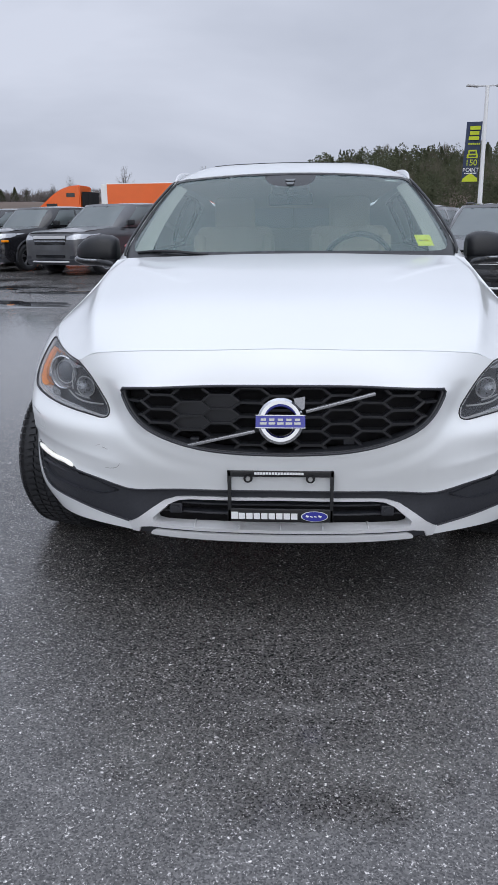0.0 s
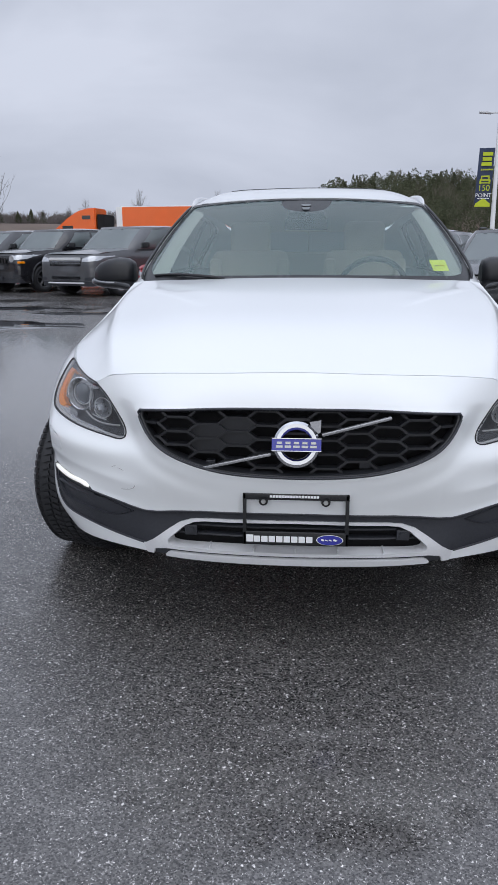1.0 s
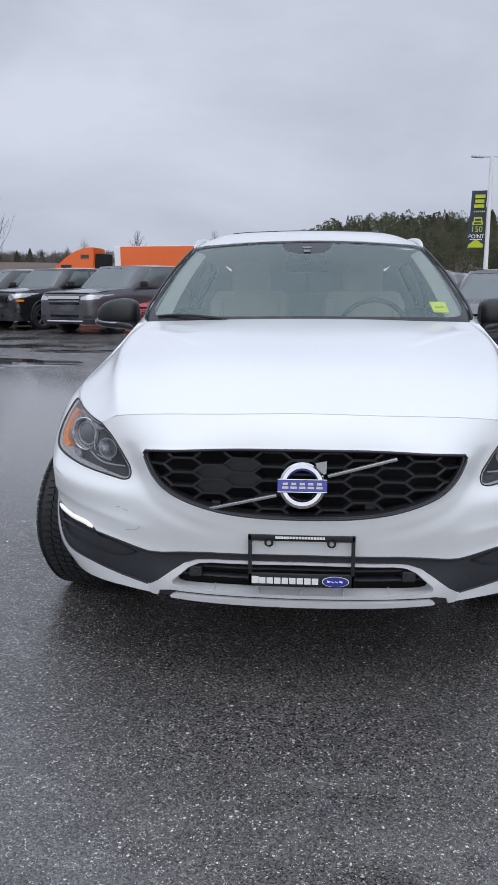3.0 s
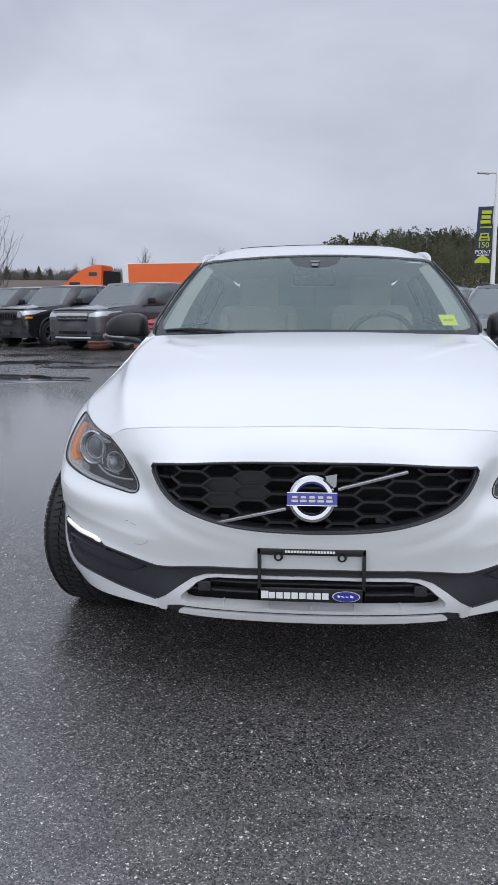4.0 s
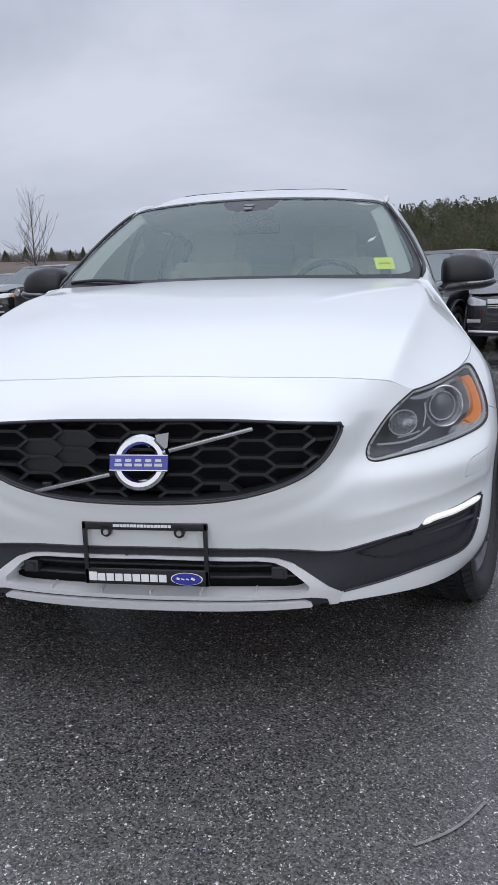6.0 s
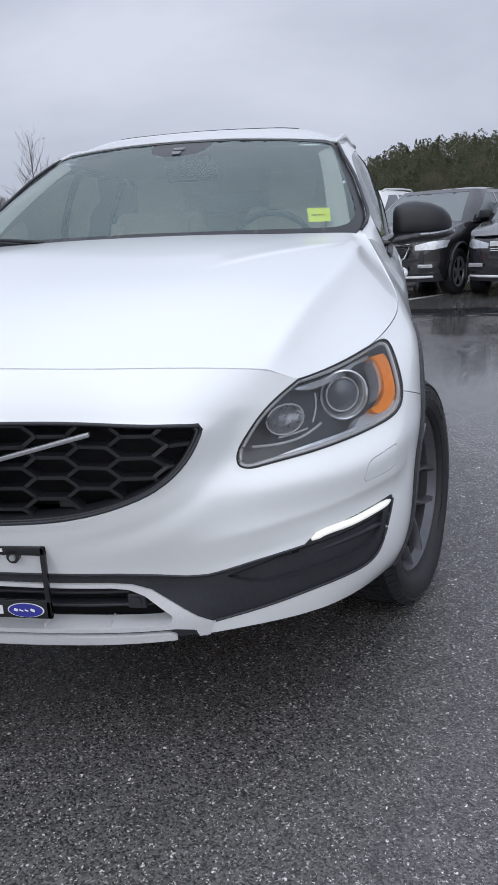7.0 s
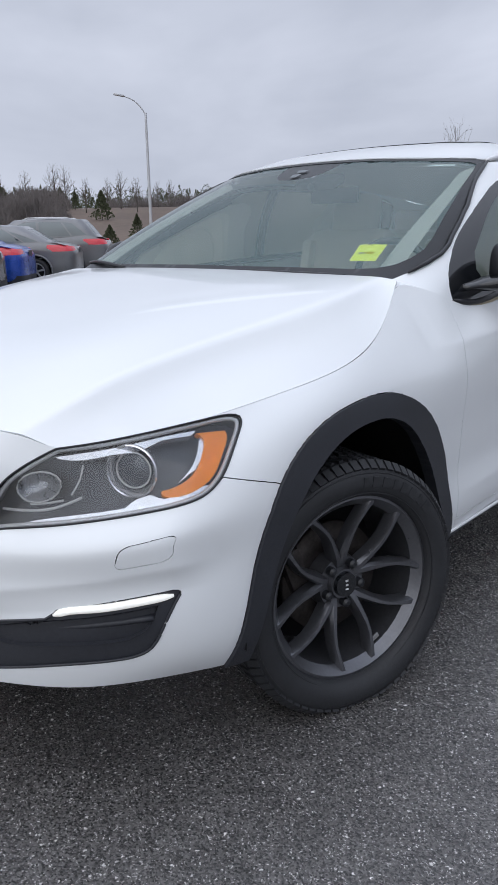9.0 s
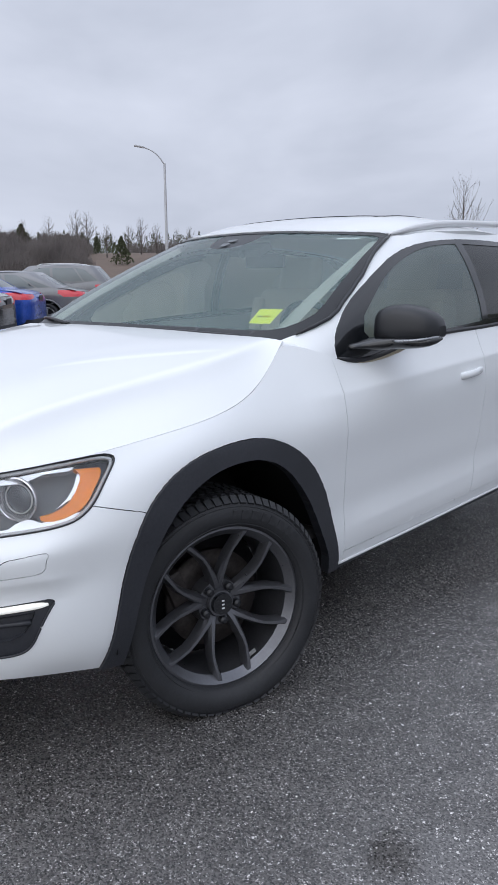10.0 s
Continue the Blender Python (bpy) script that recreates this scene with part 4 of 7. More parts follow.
    # black belt moulding under the side windows
    for sg in (1, -1):
        uu = np.linspace(CABIN.u[17] - 0.02, CABIN.u[21] + 0.25, 60)
        pts = CABIN.at(sg * uu, np.full(60, 0.004)) + np.array([sg * 0.001, 0, 0])
        V, F = tube(pts, [0.004] + [0.0095] * 58 + [0.004], 8)
        mesh_ob("belt_moulding", V, F, TRIM_BLACK, car, "black belt moulding")
    # small scuffs on the bumper's corner
    for pts in ([(0.562, 0.487), (0.537, 0.490), (0.516, 0.499), (0.508, 0.511)], [(0.593, 0.556), (0.585, 0.560), (0.577, 0.562)], [(0.570, 0.556), (0.557, 0.553), (0.549, 0.550)]):
        V, F = tube([surface_point(x, z, -1) + np.array([0, -0.0004, 0]) for x, z in spline(pts, 10)], [0.0002] + [0.0007] * 8 + [0.0002], 5)
        mesh_ob("scuff", V, F, SCUFF, bumper, "small dark scuff mark")
    build_front_details(car)
    build_mirrors(car)
    build_wheels(car)
    build_interior(car)
    build_underbody(car)
    return car


def surface_point(x, z, sg=1):
    """The point of the front skin at (x, z)."""
    if "grid" not in CACHE:
        U, V = np.meshgrid(np.linspace(0, 2.1, 300), np.linspace(0, SKIRT.v[-1], 100), indexing="ij")
        P = SKIRT.at(U.ravel(), V.ravel())
        ok = P[:, 1] < 0.7
        CACHE["grid"] = P[ok], U.ravel()[ok], V.ravel()[ok]
    P, U, V = CACHE["grid"]
    k = np.argmin((P[:, 0] - x) ** 2 + (P[:, 2] - z) ** 2)
    u, v, p = U[k], V[k], P[k]
    for _ in range(3):
        q = SKIRT.at(np.array([u, u + 1e-4, u]), np.array([v, v, v + 1e-4]))
        p = q[0]
        J = np.stack([(q[1] - p)[[0, 2]], (q[2] - p)[[0, 2]]], 1) / 1e-4
        if abs(np.linalg.det(J)) < 0.05:
            break
        d = np.clip(np.linalg.solve(J, np.array([x, z]) - p[[0, 2]]), -0.02, 0.02)
        u, v = u + d[0], min(v + d[1], SKIRT.v[-1])
        p = SKIRT.at(np.array([u]), np.array([v]))[0]
    return p * np.array([sg, 1, 1])


CACHE = {}


def seal_line(uv, lamp):
    """The black rubber edge round a headlight and the pale rim of its lens."""
    d = np.roll(uv, -1, axis=0) - np.roll(uv, 1, axis=0)
    n = np.stack([-d[:, 1], d[:, 0]], 1) / np.maximum(np.linalg.norm(d, axis=1), 1e-9)[:, None]
    if not inside(uv, (uv + n * 0.004)[3:4])[0]:
        n = -n
    for name, off, deep, r, m in (("lens_seal", 0.0005, -0.0004, 0.0024, TRIM_BLACK), ("lens_rim", 0.0085, 0.0085, 0.0052, LAMP_RIM)):
        w = uv + n * off
        w[:, 1] = np.minimum(w[:, 1], SKIRT.v[-1] - 0.2 * off)
        pts = SKIRT.at(w[:, 0], w[:, 1]) - SKIRT.normal(w[:, 0], w[:, 1]) * deep
        V, F = tube(pts, r, 6, 1.0, True)
        mesh_ob(name, V, F, m, lamp)


def build_lamp_inside(lamp, sg):
    d = Vector((sg * 0.42, -0.905, 0.02)).normalized()
    q = d.to_track_quat("Z", "Y").to_matrix()
    # projector unit: chrome cone, thin ring, lens
    c = Vector(surface_point(0.770, 0.748, sg)) - d * 0.030
    place = lambda r, a, w: c + q @ Vector((1.32 * r * math.cos(a), 1.32 * r * math.sin(a), w))
    ang = np.linspace(0, 2 * math.pi, 48, endpoint=False)
    prof = [(0.0445, -0.004), (0.0445, 0.002), (0.0425, 0.004), (0.0405, 0.002), (0.034, -0.020), (0.036, -0.024)]
    V = [place(r, a, w) for a in ang for r, w in prof]
    F = [(k * 6 + i, k * 6 + (i + 1) % 6, (k + 1) % 48 * 6 + (i + 1) % 6, (k + 1) % 48 * 6 + i) for k in range(48) for i in range(6)]
    mesh_ob("projector_ring", V, F, LAMP_CHROME, lamp, "chrome projector ring").data.set_sharp_from_angle(angle=radians(30))
    V, F = tube([place(0.0295, a, -0.010) for a in ang], 0.0022, 8, 1.0, True)
    mesh_ob("projector_trim", V, F, LAMP_RIM, lamp, "thin pale ring")
    bm = bmesh.new()
    r = bmesh.ops.create_uvsphere(bm, u_segments=28, v_segments=14, radius=0.041)
    bmesh.ops.transform(bm, matrix=Matrix.Translation(c - d * 0.020) @ q.to_4x4() @ Matrix.Diagonal((1, 1, 0.55, 1)), verts=r["verts"])
    part("projector_lens", bm, BALL_GLASS, lamp, "round projector lens", True)
    # high beam: faceted bowl that follows the lens
    V, F, n = [], [], 16
    for rr in (1.0, 0.78, 0.52, 0.25):
        for k in range(n):
            a = 2 * math.pi * (k + 0.5 * (rr in (0.78, 0.25))) / n
            x, z = 0.644 + 0.037 * rr * math.cos(a), 0.729 + 0.031 * rr * math.sin(a)
            V.append(Vector(surface_point(x, z, sg)) - d * (0.010 + 0.018 * (1 - rr * rr)))
    for i in range(3):
        for k in range(n):
            F.append((i * n + k, i * n + (k + 1) % n, (i + 1) * n + (k + 1) % n, (i + 1) * n + k))
    F.append(tuple(3 * n + k for k in range(n)))
    mesh_ob("high_beam_reflector", V, F, BOWL, lamp, "faceted chrome reflector", smooth=False)
    V, F = tube(V[:n], 0.0022, 6, 1.0, True)
    mesh_ob("reflector_edge", V, F, LAMP_RIM, lamp)
    # slim light blades by the inner tip
    for pts, r in (([(0.579, 0.681), (0.623, 0.680), (0.684, 0.689), (0.718, 0.707)], 0.0032), ([(0.632, 0.693), (0.66, 0.696), (0.69, 0.702)], 0.0025), ([(0.700, 0.712), (0.706, 0.740), (0.704, 0.770)], 0.0022)):
        V, F = tube([Vector(surface_point(x, z, sg)) - d * 0.014 for x, z in spline(pts, 14)], r, 6)
        mesh_ob("light_blade", V, F, LAMP_RIM, lamp)


def build_front_details(car):
    # grille: dark back, frame, honeycomb fins
    bm = bmesh.new()
    box(bm, (0, 0.125, 0.67), (0.94, 0.01, 0.21))
    grille = part("grille", bm, DARK, car, "black honeycomb front grille")
    bm = bmesh.new()
    box(bm, (0, 0.13, 0.365), (0.80, 0.01, 0.12))
    part("lower_grille_back", bm, DARK, car)
    out = GRILLE
    face = lambda x, z: surface_point(abs(x), z)[1]
    # frame: a smooth ring from behind the skin's edge to a sunken inner edge
    c = np.array([0.0, 0.675])
    V, F, n = [], [], len(out)
    rings = ((1.012, 1.03, 0.016), (1.0, 1.0, 0.007), (0.988, 0.968, 0.004), (0.978, 0.945, 0.007), (0.968, 0.915, 0.018), (0.966, 0.905, 0.050))
    for kx, kz, dy in rings:
        for x, z in c + (out - c) * np.array([kx, kz]):
            V.append((x, face(x, min(z, 0.762)) + dy, z))
    for k in range(len(rings) - 1):
        for i in range(n):
            j = (i + 1) % n
            F.append((k * n + i, k * n + j, (k + 1) * n + j, (k + 1) * n + i))
    mesh_ob("grille_frame", V, F, TRIM_BLACK, grille, "satin black grille frame")
    edge = [surface_point(abs(x), z) * np.array([math.copysign(1, x), 1, 1]) + np.array([0, 0.001, 0]) for x, z in out]
    V, F = tube(edge, 0.0042, 7, 1.0, True)
    mesh_ob("grille_edge", V, F, BLACK_PLASTIC, grille)
    top = [(0, 0.443), (0.15, 0.442), (0.30, 0.440), (0.378, 0.434), (0.44, 0.426), (0.484, 0.425), (0.578, 0.442), (0.680, 0.4565), (0.690, 0.466)]
    xs = np.linspace(-0.690, 0.690, 120)
    zs = np.interp(np.abs(xs), [p[0] for p in top], [p[1] for p in top])
    V, F = tube([surface_point(abs(x), z) * np.array([math.copysign(1, x), 1, 1]) for x, z in zip(xs, zs)], 0.0032, 6)
    mesh_ob("cladding_edge", V, F, BLACK_PLASTIC, car)
    for sg in (1, -1):
        low = spline([(0.869, 0.492), (0.852, 0.420), (0.840, 0.387), (0.828, 0.370), (0.808, 0.359), (0.776, 0.354), (0.709, 0.349), (0.623, 0.336), (0.490, 0.315)], 60)
        V, F = tube([surface_point(x, z, sg) + np.array([0, 0.001, 0]) for x, z in low], 0.0032, 6)
        mesh_ob("cladding_edge", V, F, BLACK_PLASTIC, car)
    # honeycomb: flattened hexagons, fins between them
    px, pz, hw, hd = 0.0905, 0.0415, 0.0315, 0.0135
    segs = set()
    for i in range(-6, 7):
        for j in range(-5, 6):
            cx, cz = i * px, 0.676 + j * pz + (pz / 2 if i % 2 else 0)
            hx = [(cx - hw, cz + pz / 2), (cx + hw, cz + pz / 2), (cx + hw + 2 * hd, cz), (cx + hw, cz - pz / 2), (cx - hw, cz - pz / 2), (cx - hw - 2 * hd, cz)]
            for a, b in zip(hx, hx[1:] + hx[:1]):
                a, b = (round(a[0], 4), round(a[1], 4)), (round(b[0], 4), round(b[1], 4))
                segs.add((min(a, b), max(a, b)))
    items = []
    inn2 = c + (out - c) * np.array([0.965, 0.91])
    for a, b in sorted(segs):
        ts = np.linspace(0, 1, 9)
        pts = np.array(a) + ts[:, None] * (np.array(b) - np.array(a))
        ok = inside(inn2, pts)
        if ok.sum() < 2:
            continue
        p, q = pts[np.nonzero(ok)[0][0]], pts[np.nonzero(ok)[0][-1]]
        mid = (p + q) / 2
        y = face(mid[0], mid[1]) + 0.036
        d = q - p
        ang = math.atan2(d[1], d[0])
        slope = (face(q[0], mid[1]) - face(p[0], mid[1])) / max(0.01, abs(d[0])) if abs(d[0]) > 0.005 else 0
        rot = Matrix.Rotation(-ang, 3, "Y") @ Matrix.Rotation(math.atan(slope), 3, "Z")
        items.append(((mid[0], y, mid[1]), (np.hypot(*d) + 0.004, 0.030, 0.0075), np.array(rot)))
    V, F = blocks(items)
    mesh_ob("honeycomb", V, F, TRIM_BLACK, grille, "matt black honeycomb fins", smooth=False)
    # closed radar cells
    bm = bmesh.new()
    for i, j in ((-3, 0), (-3, 1), (-2, 0), (-2, 1)):
        cx, cz = i * px, 0.676 + j * pz + (pz / 2 if i % 2 else 0) - (pz if i == -3 else 0)
        y = face(cx, cz) + 0.028
        hx = [(cx - hw, cz + pz / 2), (cx + hw, cz + pz / 2), (cx + hw + 2 * hd, cz), (cx + hw, cz - pz / 2), (cx - hw, cz - pz / 2), (cx - hw - 2 * hd, cz)]
        vs = [bm.verts.new((x, y - 0.1 * (abs(cx) - abs(x)), z)) for x, z in hx]
        f = bm.faces.new(vs)
        r = bmesh.ops.extrude_face_region(bm, geom=[f])
        bmesh.ops.translate(bm, vec=(0, 0.02, 0), verts=[e for e in r["geom"] if isinstance(e, bmesh.types.BMVert)])
    part("closed_cell", bm, TRIM_BLACK, grille, "closed flat radar cells")
    for x, z, s in ((0.205, 0.600, 0.022), (-0.262, 0.598, 0.018)):
        bm = bmesh.new()
        box(bm, (x, face(x, z) + 0.05, z), (s * 1.5, 0.02, s), None, 0.003)
        part("sensor_block", bm, BLACK_PLASTIC, grille)
    # emblem: ring, arrow, blue bar, slash
    em_c, tilt = Vector((0, 0.004, 0.669)), Matrix.Rotation(radians(-17), 3, "X")
    R, T = 0.057, 0.0135
    V, F = [], []
    nseg = 64
    prof = [(R + T, 0.006), (R + T - 0.002, -0.004), (R + T * 0.3, -0.010), (R - T * 0.5, -0.009), (R - T, -0.003), (R - T, 0.006)]
    for k in range(nseg):
        a = 2 * math.pi * k / nseg
        for r, y in prof:
            V.append(em_c + tilt @ Vector((r * math.cos(a), y, r * math.sin(a))))
    for k in range(nseg):
        k2 = (k + 1) % nseg
        for i in range(len(prof)):
            j = (i + 1) % len(prof)
            F.append((k * 6 + i, k2 * 6 + i, k2 * 6 + j, k * 6 + j))
    emblem = mesh_ob("emblem", V, F, CHROME, grille, "chrome ring emblem with a blue bar")
    emblem.data.set_sharp_from_angle(angle=radians(30))
    bm = bmesh.new()
    box(bm, em_c + tilt @ Vector((0, -0.012, -0.002)), (0.146, 0.010, 0.040), tilt, 0.002)
    part("emblem_bar", bm, BLUE_BADGE, emblem, "blue enamel bar")
    bm = bmesh.new()
    for k in range(5):
        for dz in (-1, 1):
            box(bm, em_c + tilt @ Vector((-0.050 + k * 0.025, -0.0178, -0.002 + dz * 0.0055)), (0.017 - 0.002 * dz, 0.0012, 0.007), tilt)
    part("emblem_mark", bm, SLASH, emblem)
    bm = bmesh.new()
    for dz in (-0.0205, 0.0165):
        box(bm, em_c + tilt @ Vector((0, -0.0172, dz)), (0.146, 0.002, 0.002), tilt)
    part("emblem_edge", bm, CHROME, emblem)
    bm = bmesh.new()
    vs = [(0.038, 0.066), (0.072, 0.072), (0.070, 0.036), (0.063, 0.032), (0.042, 0.052)]
    f = bm.faces.new([bm.verts.new(em_c + tilt @ Vector((x, -0.012, z))) for x, z in vs])
    r = bmesh.ops.extrude_face_region(bm, geom=[f])
    bmesh.ops.translate(bm, vec=(0, 0.012, 0), verts=[e for e in r["geom"] if isinstance(e, bmesh.types.BMVert)])
    part("emblem_arrow", bm, mat("grey_chrome", (0.22, 0.225, 0.24), 0.2, metal=1.0, var=0.1), emblem, "dark chrome arrow")
    for a, b in (((-0.279, 0.006, 0.592), (-0.075, -0.006, 0.641)), ((0.074, -0.002, 0.700), (0.277, 0.022, 0.7495))):
        a, b = Vector(a), Vector(b)
        bm = bmesh.new()
        d = b - a
        rot = d.to_track_quat("X", "Z").to_matrix()
        box(bm, (a + b) / 2, (d.length, 0.012, 0.010), rot, 0.003)
        part("grille_slash", bm, SLASH, grille, "slim silver diagonal bar", True)
    # plate frame with blank upper field
    bm = bmesh.new()
    x0, x1, z0, z1, y = -0.161, 0.161, 0.352, 0.516, 0.004
    for cx, cz, sx, sz in ((0, z1 - 0.010, 0.322, 0.020), (x0 + 0.006, 0.434, 0.012, 0.164), (x1 - 0.006, 0.434, 0.012, 0.164), (0, z0 + 0.021, 0.322, 0.042)):
        box(bm, (cx, y, cz), (sx, 0.010, sz), None, 0.003)
    for x in (-0.098, 0.090):
        cyl(bm, (x, y - 0.005, 0.492), (x, y + 0.005, 0.492), 0.014, seg=20)
    plate = part("plate_frame", bm, GLOSS_BLACK, car, "black dealer plate frame without a plate", True)
    for x in (-0.098, 0.090):
        bm = bmesh.new()
        cyl(bm, (x, y - 0.009, 0.491), (x, y - 0.004, 0.491), 0.0065, 0.0075, seg=14)
        part("screw", bm, STEEL, plate, "zinc screw", True)
    bm = bmesh.new()
    xs = [(-0.151 + k * 0.0228, 0.0215 if k else 0.0235) for k in range(9)]
    for k, (x, w) in enumerate(xs):
        h = 0.023 if k == 0 else 0.0195
        box(bm, (x + w / 2, y - 0.0055, 0.3615 + h / 2), (w - 0.0022, 0.001, h))
    part("frame_print", bm, LETTER_WHITE, plate, "white block marks")
    bm = bmesh.new()
    for k in range(17):
        box(bm, (-0.075 + k * 0.0088, y - 0.0055, 0.508), (0.0074, 0.001, 0.0072))
    part("frame_print", bm, LETTER_WHITE, plate, "small white marks")
    for sc, m, dy in ((1.0, LETTER_WHITE, 0.0058), (0.93, BLUE_BADGE, 0.0066)):
        bm = bmesh.new()
        r = bmesh.ops.create_cone(bm, cap_ends=True, segments=32, radius1=1, radius2=1, depth=0.001)
        bmesh.ops.transform(bm, matrix=Matrix.Translation((0.104, y - dy, 0.372)) @ Matrix.Rotation(radians(90), 4, "X") @ Matrix.Diagonal((0.041 * sc, 0.0165 * sc, 1, 1)), verts=r["verts"])
        part("oval_badge", bm, m, plate, "blue oval mark")
    bm = bmesh.new()
    for k, (dx, w, h) in enumerate(((-0.022, 0.008, 0.013), (-0.010, 0.009, 0.006), (0.002, 0.008, 0.006), (0.016, 0.010, 0.012))):
        box(bm, (0.104 + dx, y - 0.0075, 0.371 + h * 0.15), (w, 0.001, h * 0.45), Matrix.Rotation(radians(20), 3, "Y"))
    part("oval_mark", bm, LETTER_WHITE, plate)
    # lower grille slats, sensors, silver tray
    for z in (0.388, 0.358):
        xs = np.linspace(-0.385, 0.385, 33)
        V, F = tube([(x, surface_point(abs(x), 0.38)[1] + 0.042, z) for x in xs], 0.020, 10, 0.30)
        mesh_ob("lower_slat", V, F, BLACK_PLASTIC, car, "black lower grille slat")
    for x in (-0.33, 0.33):
        bm = bmesh.new()
        box(bm, (x, 0.066, 0.374), (0.040, 0.03, 0.034), None, 0.005)
        cyl(bm, (x, 0.052, 0.374), (x, 0.047, 0.374), 0.011, seg=18)
        part("parking_sensor", bm, BLACK_PLASTIC, car, "black parking sensor")
    bm = bmesh.new()
    n = 30
    top, back = [], []
    for k in range(n + 1):
        x = -0.40 + 0.80 * k / n
        p = surface_point(abs(x), 0.320)
        top.append(bm.verts.new((x, p[1] - 0.001, 0.3155)))
        back.append(bm.verts.new((x, p[1] + 0.045, 0.325)))
    for k in range(n):
        bm.faces.new((top[k], top[k + 1], back[k + 1], back[k]))
    part("lower_tray", bm, SILVER, car, "silver lower grille tray", True)
    for x in (-0.27, -0.13, 0.0, 0.13, 0.27):
        bm = bmesh.new()
        box(bm, (x, surface_point(abs(x), 0.32)[1] + 0.022, 0.324), (0.004, 0.045, 0.012), None, 0.0015)
        part("tray_rib", bm, SILVER, car)


def build_mirrors(car):
    for sg in (1, -1):
        # housing: rounded shell swept from stations
        V, F, n = [], [], 28
        st = [(0.890, 0.050, 1.158, 1.080), (0.898, 0.078, 1.180, 1.071), (0.930, 0.092, 1.196, 1.068), (0.980, 0.097, 1.200, 1.068), (1.035, 0.092, 1.191, 1.070), (1.080, 0.078, 1.172, 1.074), (1.108, 0.056, 1.148, 1.080), (1.119, 0.030, 1.126, 1.088)]
        for x, ry, zt, zl in st:
            for k in range(n):
                a = 2 * math.pi * k / n
                c, s = math.cos(a), math.sin(a)
                yy = 1.870 + 0.16 * (x - 0.9) + ry * math.copysign(abs(c) ** 0.62, c) * (0.75 if c > 0 else 1.0)
                m = zl + (zt - zl) * 0.34
                V.append((sg * x, yy, m + (zt - m) * abs(s) ** 0.72 if s > 0 else m - (m - zl) * abs(s) ** 0.40))
        for i in range(len(st) - 1):
            for k in range(n):
                k2 = (k + 1) % n
                f = (i * n + k, i * n + k2, (i + 1) * n + k2, (i + 1) * n + k)
                F.append(f if sg > 0 else f[::-1])
        F.append(tuple(range(n)))
        F.append(tuple(range((len(st) - 1) * n, len(st) * n))[::-1])
        mir = mesh_ob("door_mirror", V, F, TRIM_BLACK, car, "black door mirror with a slim signal strip")
        mir.data.set_sharp_from_angle(angle=radians(60))
        pts = spline([(0.985, 1.781, 1.072), (1.03, 1.784, 1.073), (1.08, 1.806, 1.078), (1.121, 1.876, 1.088)], 16) * np.array([sg, 1, 1])
        V, F = tube(pts, [0.003] + [0.0075] * 14 + [0.004], 8, 0.75)
        mesh_ob("signal_strip", V, F, BOWL, mir, "clear side signal strip")
        # lower shell and foot
        V, F = tube(spline([(0.845, 1.700, 1.046), (0.895, 1.800, 1.056), (0.960, 1.842, 1.064), (1.040, 1.852, 1.067), (1.100, 1.872, 1.074), (1.117, 1.890, 1.082)], 18) * np.array([sg, 1, 1]), [0.030, 0.032, 0.036, 0.044, 0.054, 0.062, 0.068, 0.070, 0.070, 0.070, 0.070, 0.068, 0.066, 0.062, 0.056, 0.048, 0.036, 0.022], 12, 0.40)
        mesh_ob("mirror_foot", V, F, GLOSS_BLACK, mir, "gloss black mirror foot")
        bm = bmesh.new()
        box(bm, (sg * 1.00, 1.945, 1.12), (0.13, 0.004, 0.10), None, 0.001)
        part("mirror_glass", bm, CHROME, mir)


def settle(v):
    """Flattens a tyre's point where it stands on the ground and bulges the wall above."""
    x, y, z = v
    k = max(0.0, min(1.0, (-z - 0.20) / 0.10))
    return (x * (1 + 0.06 * k), y, max(z, -0.3255))


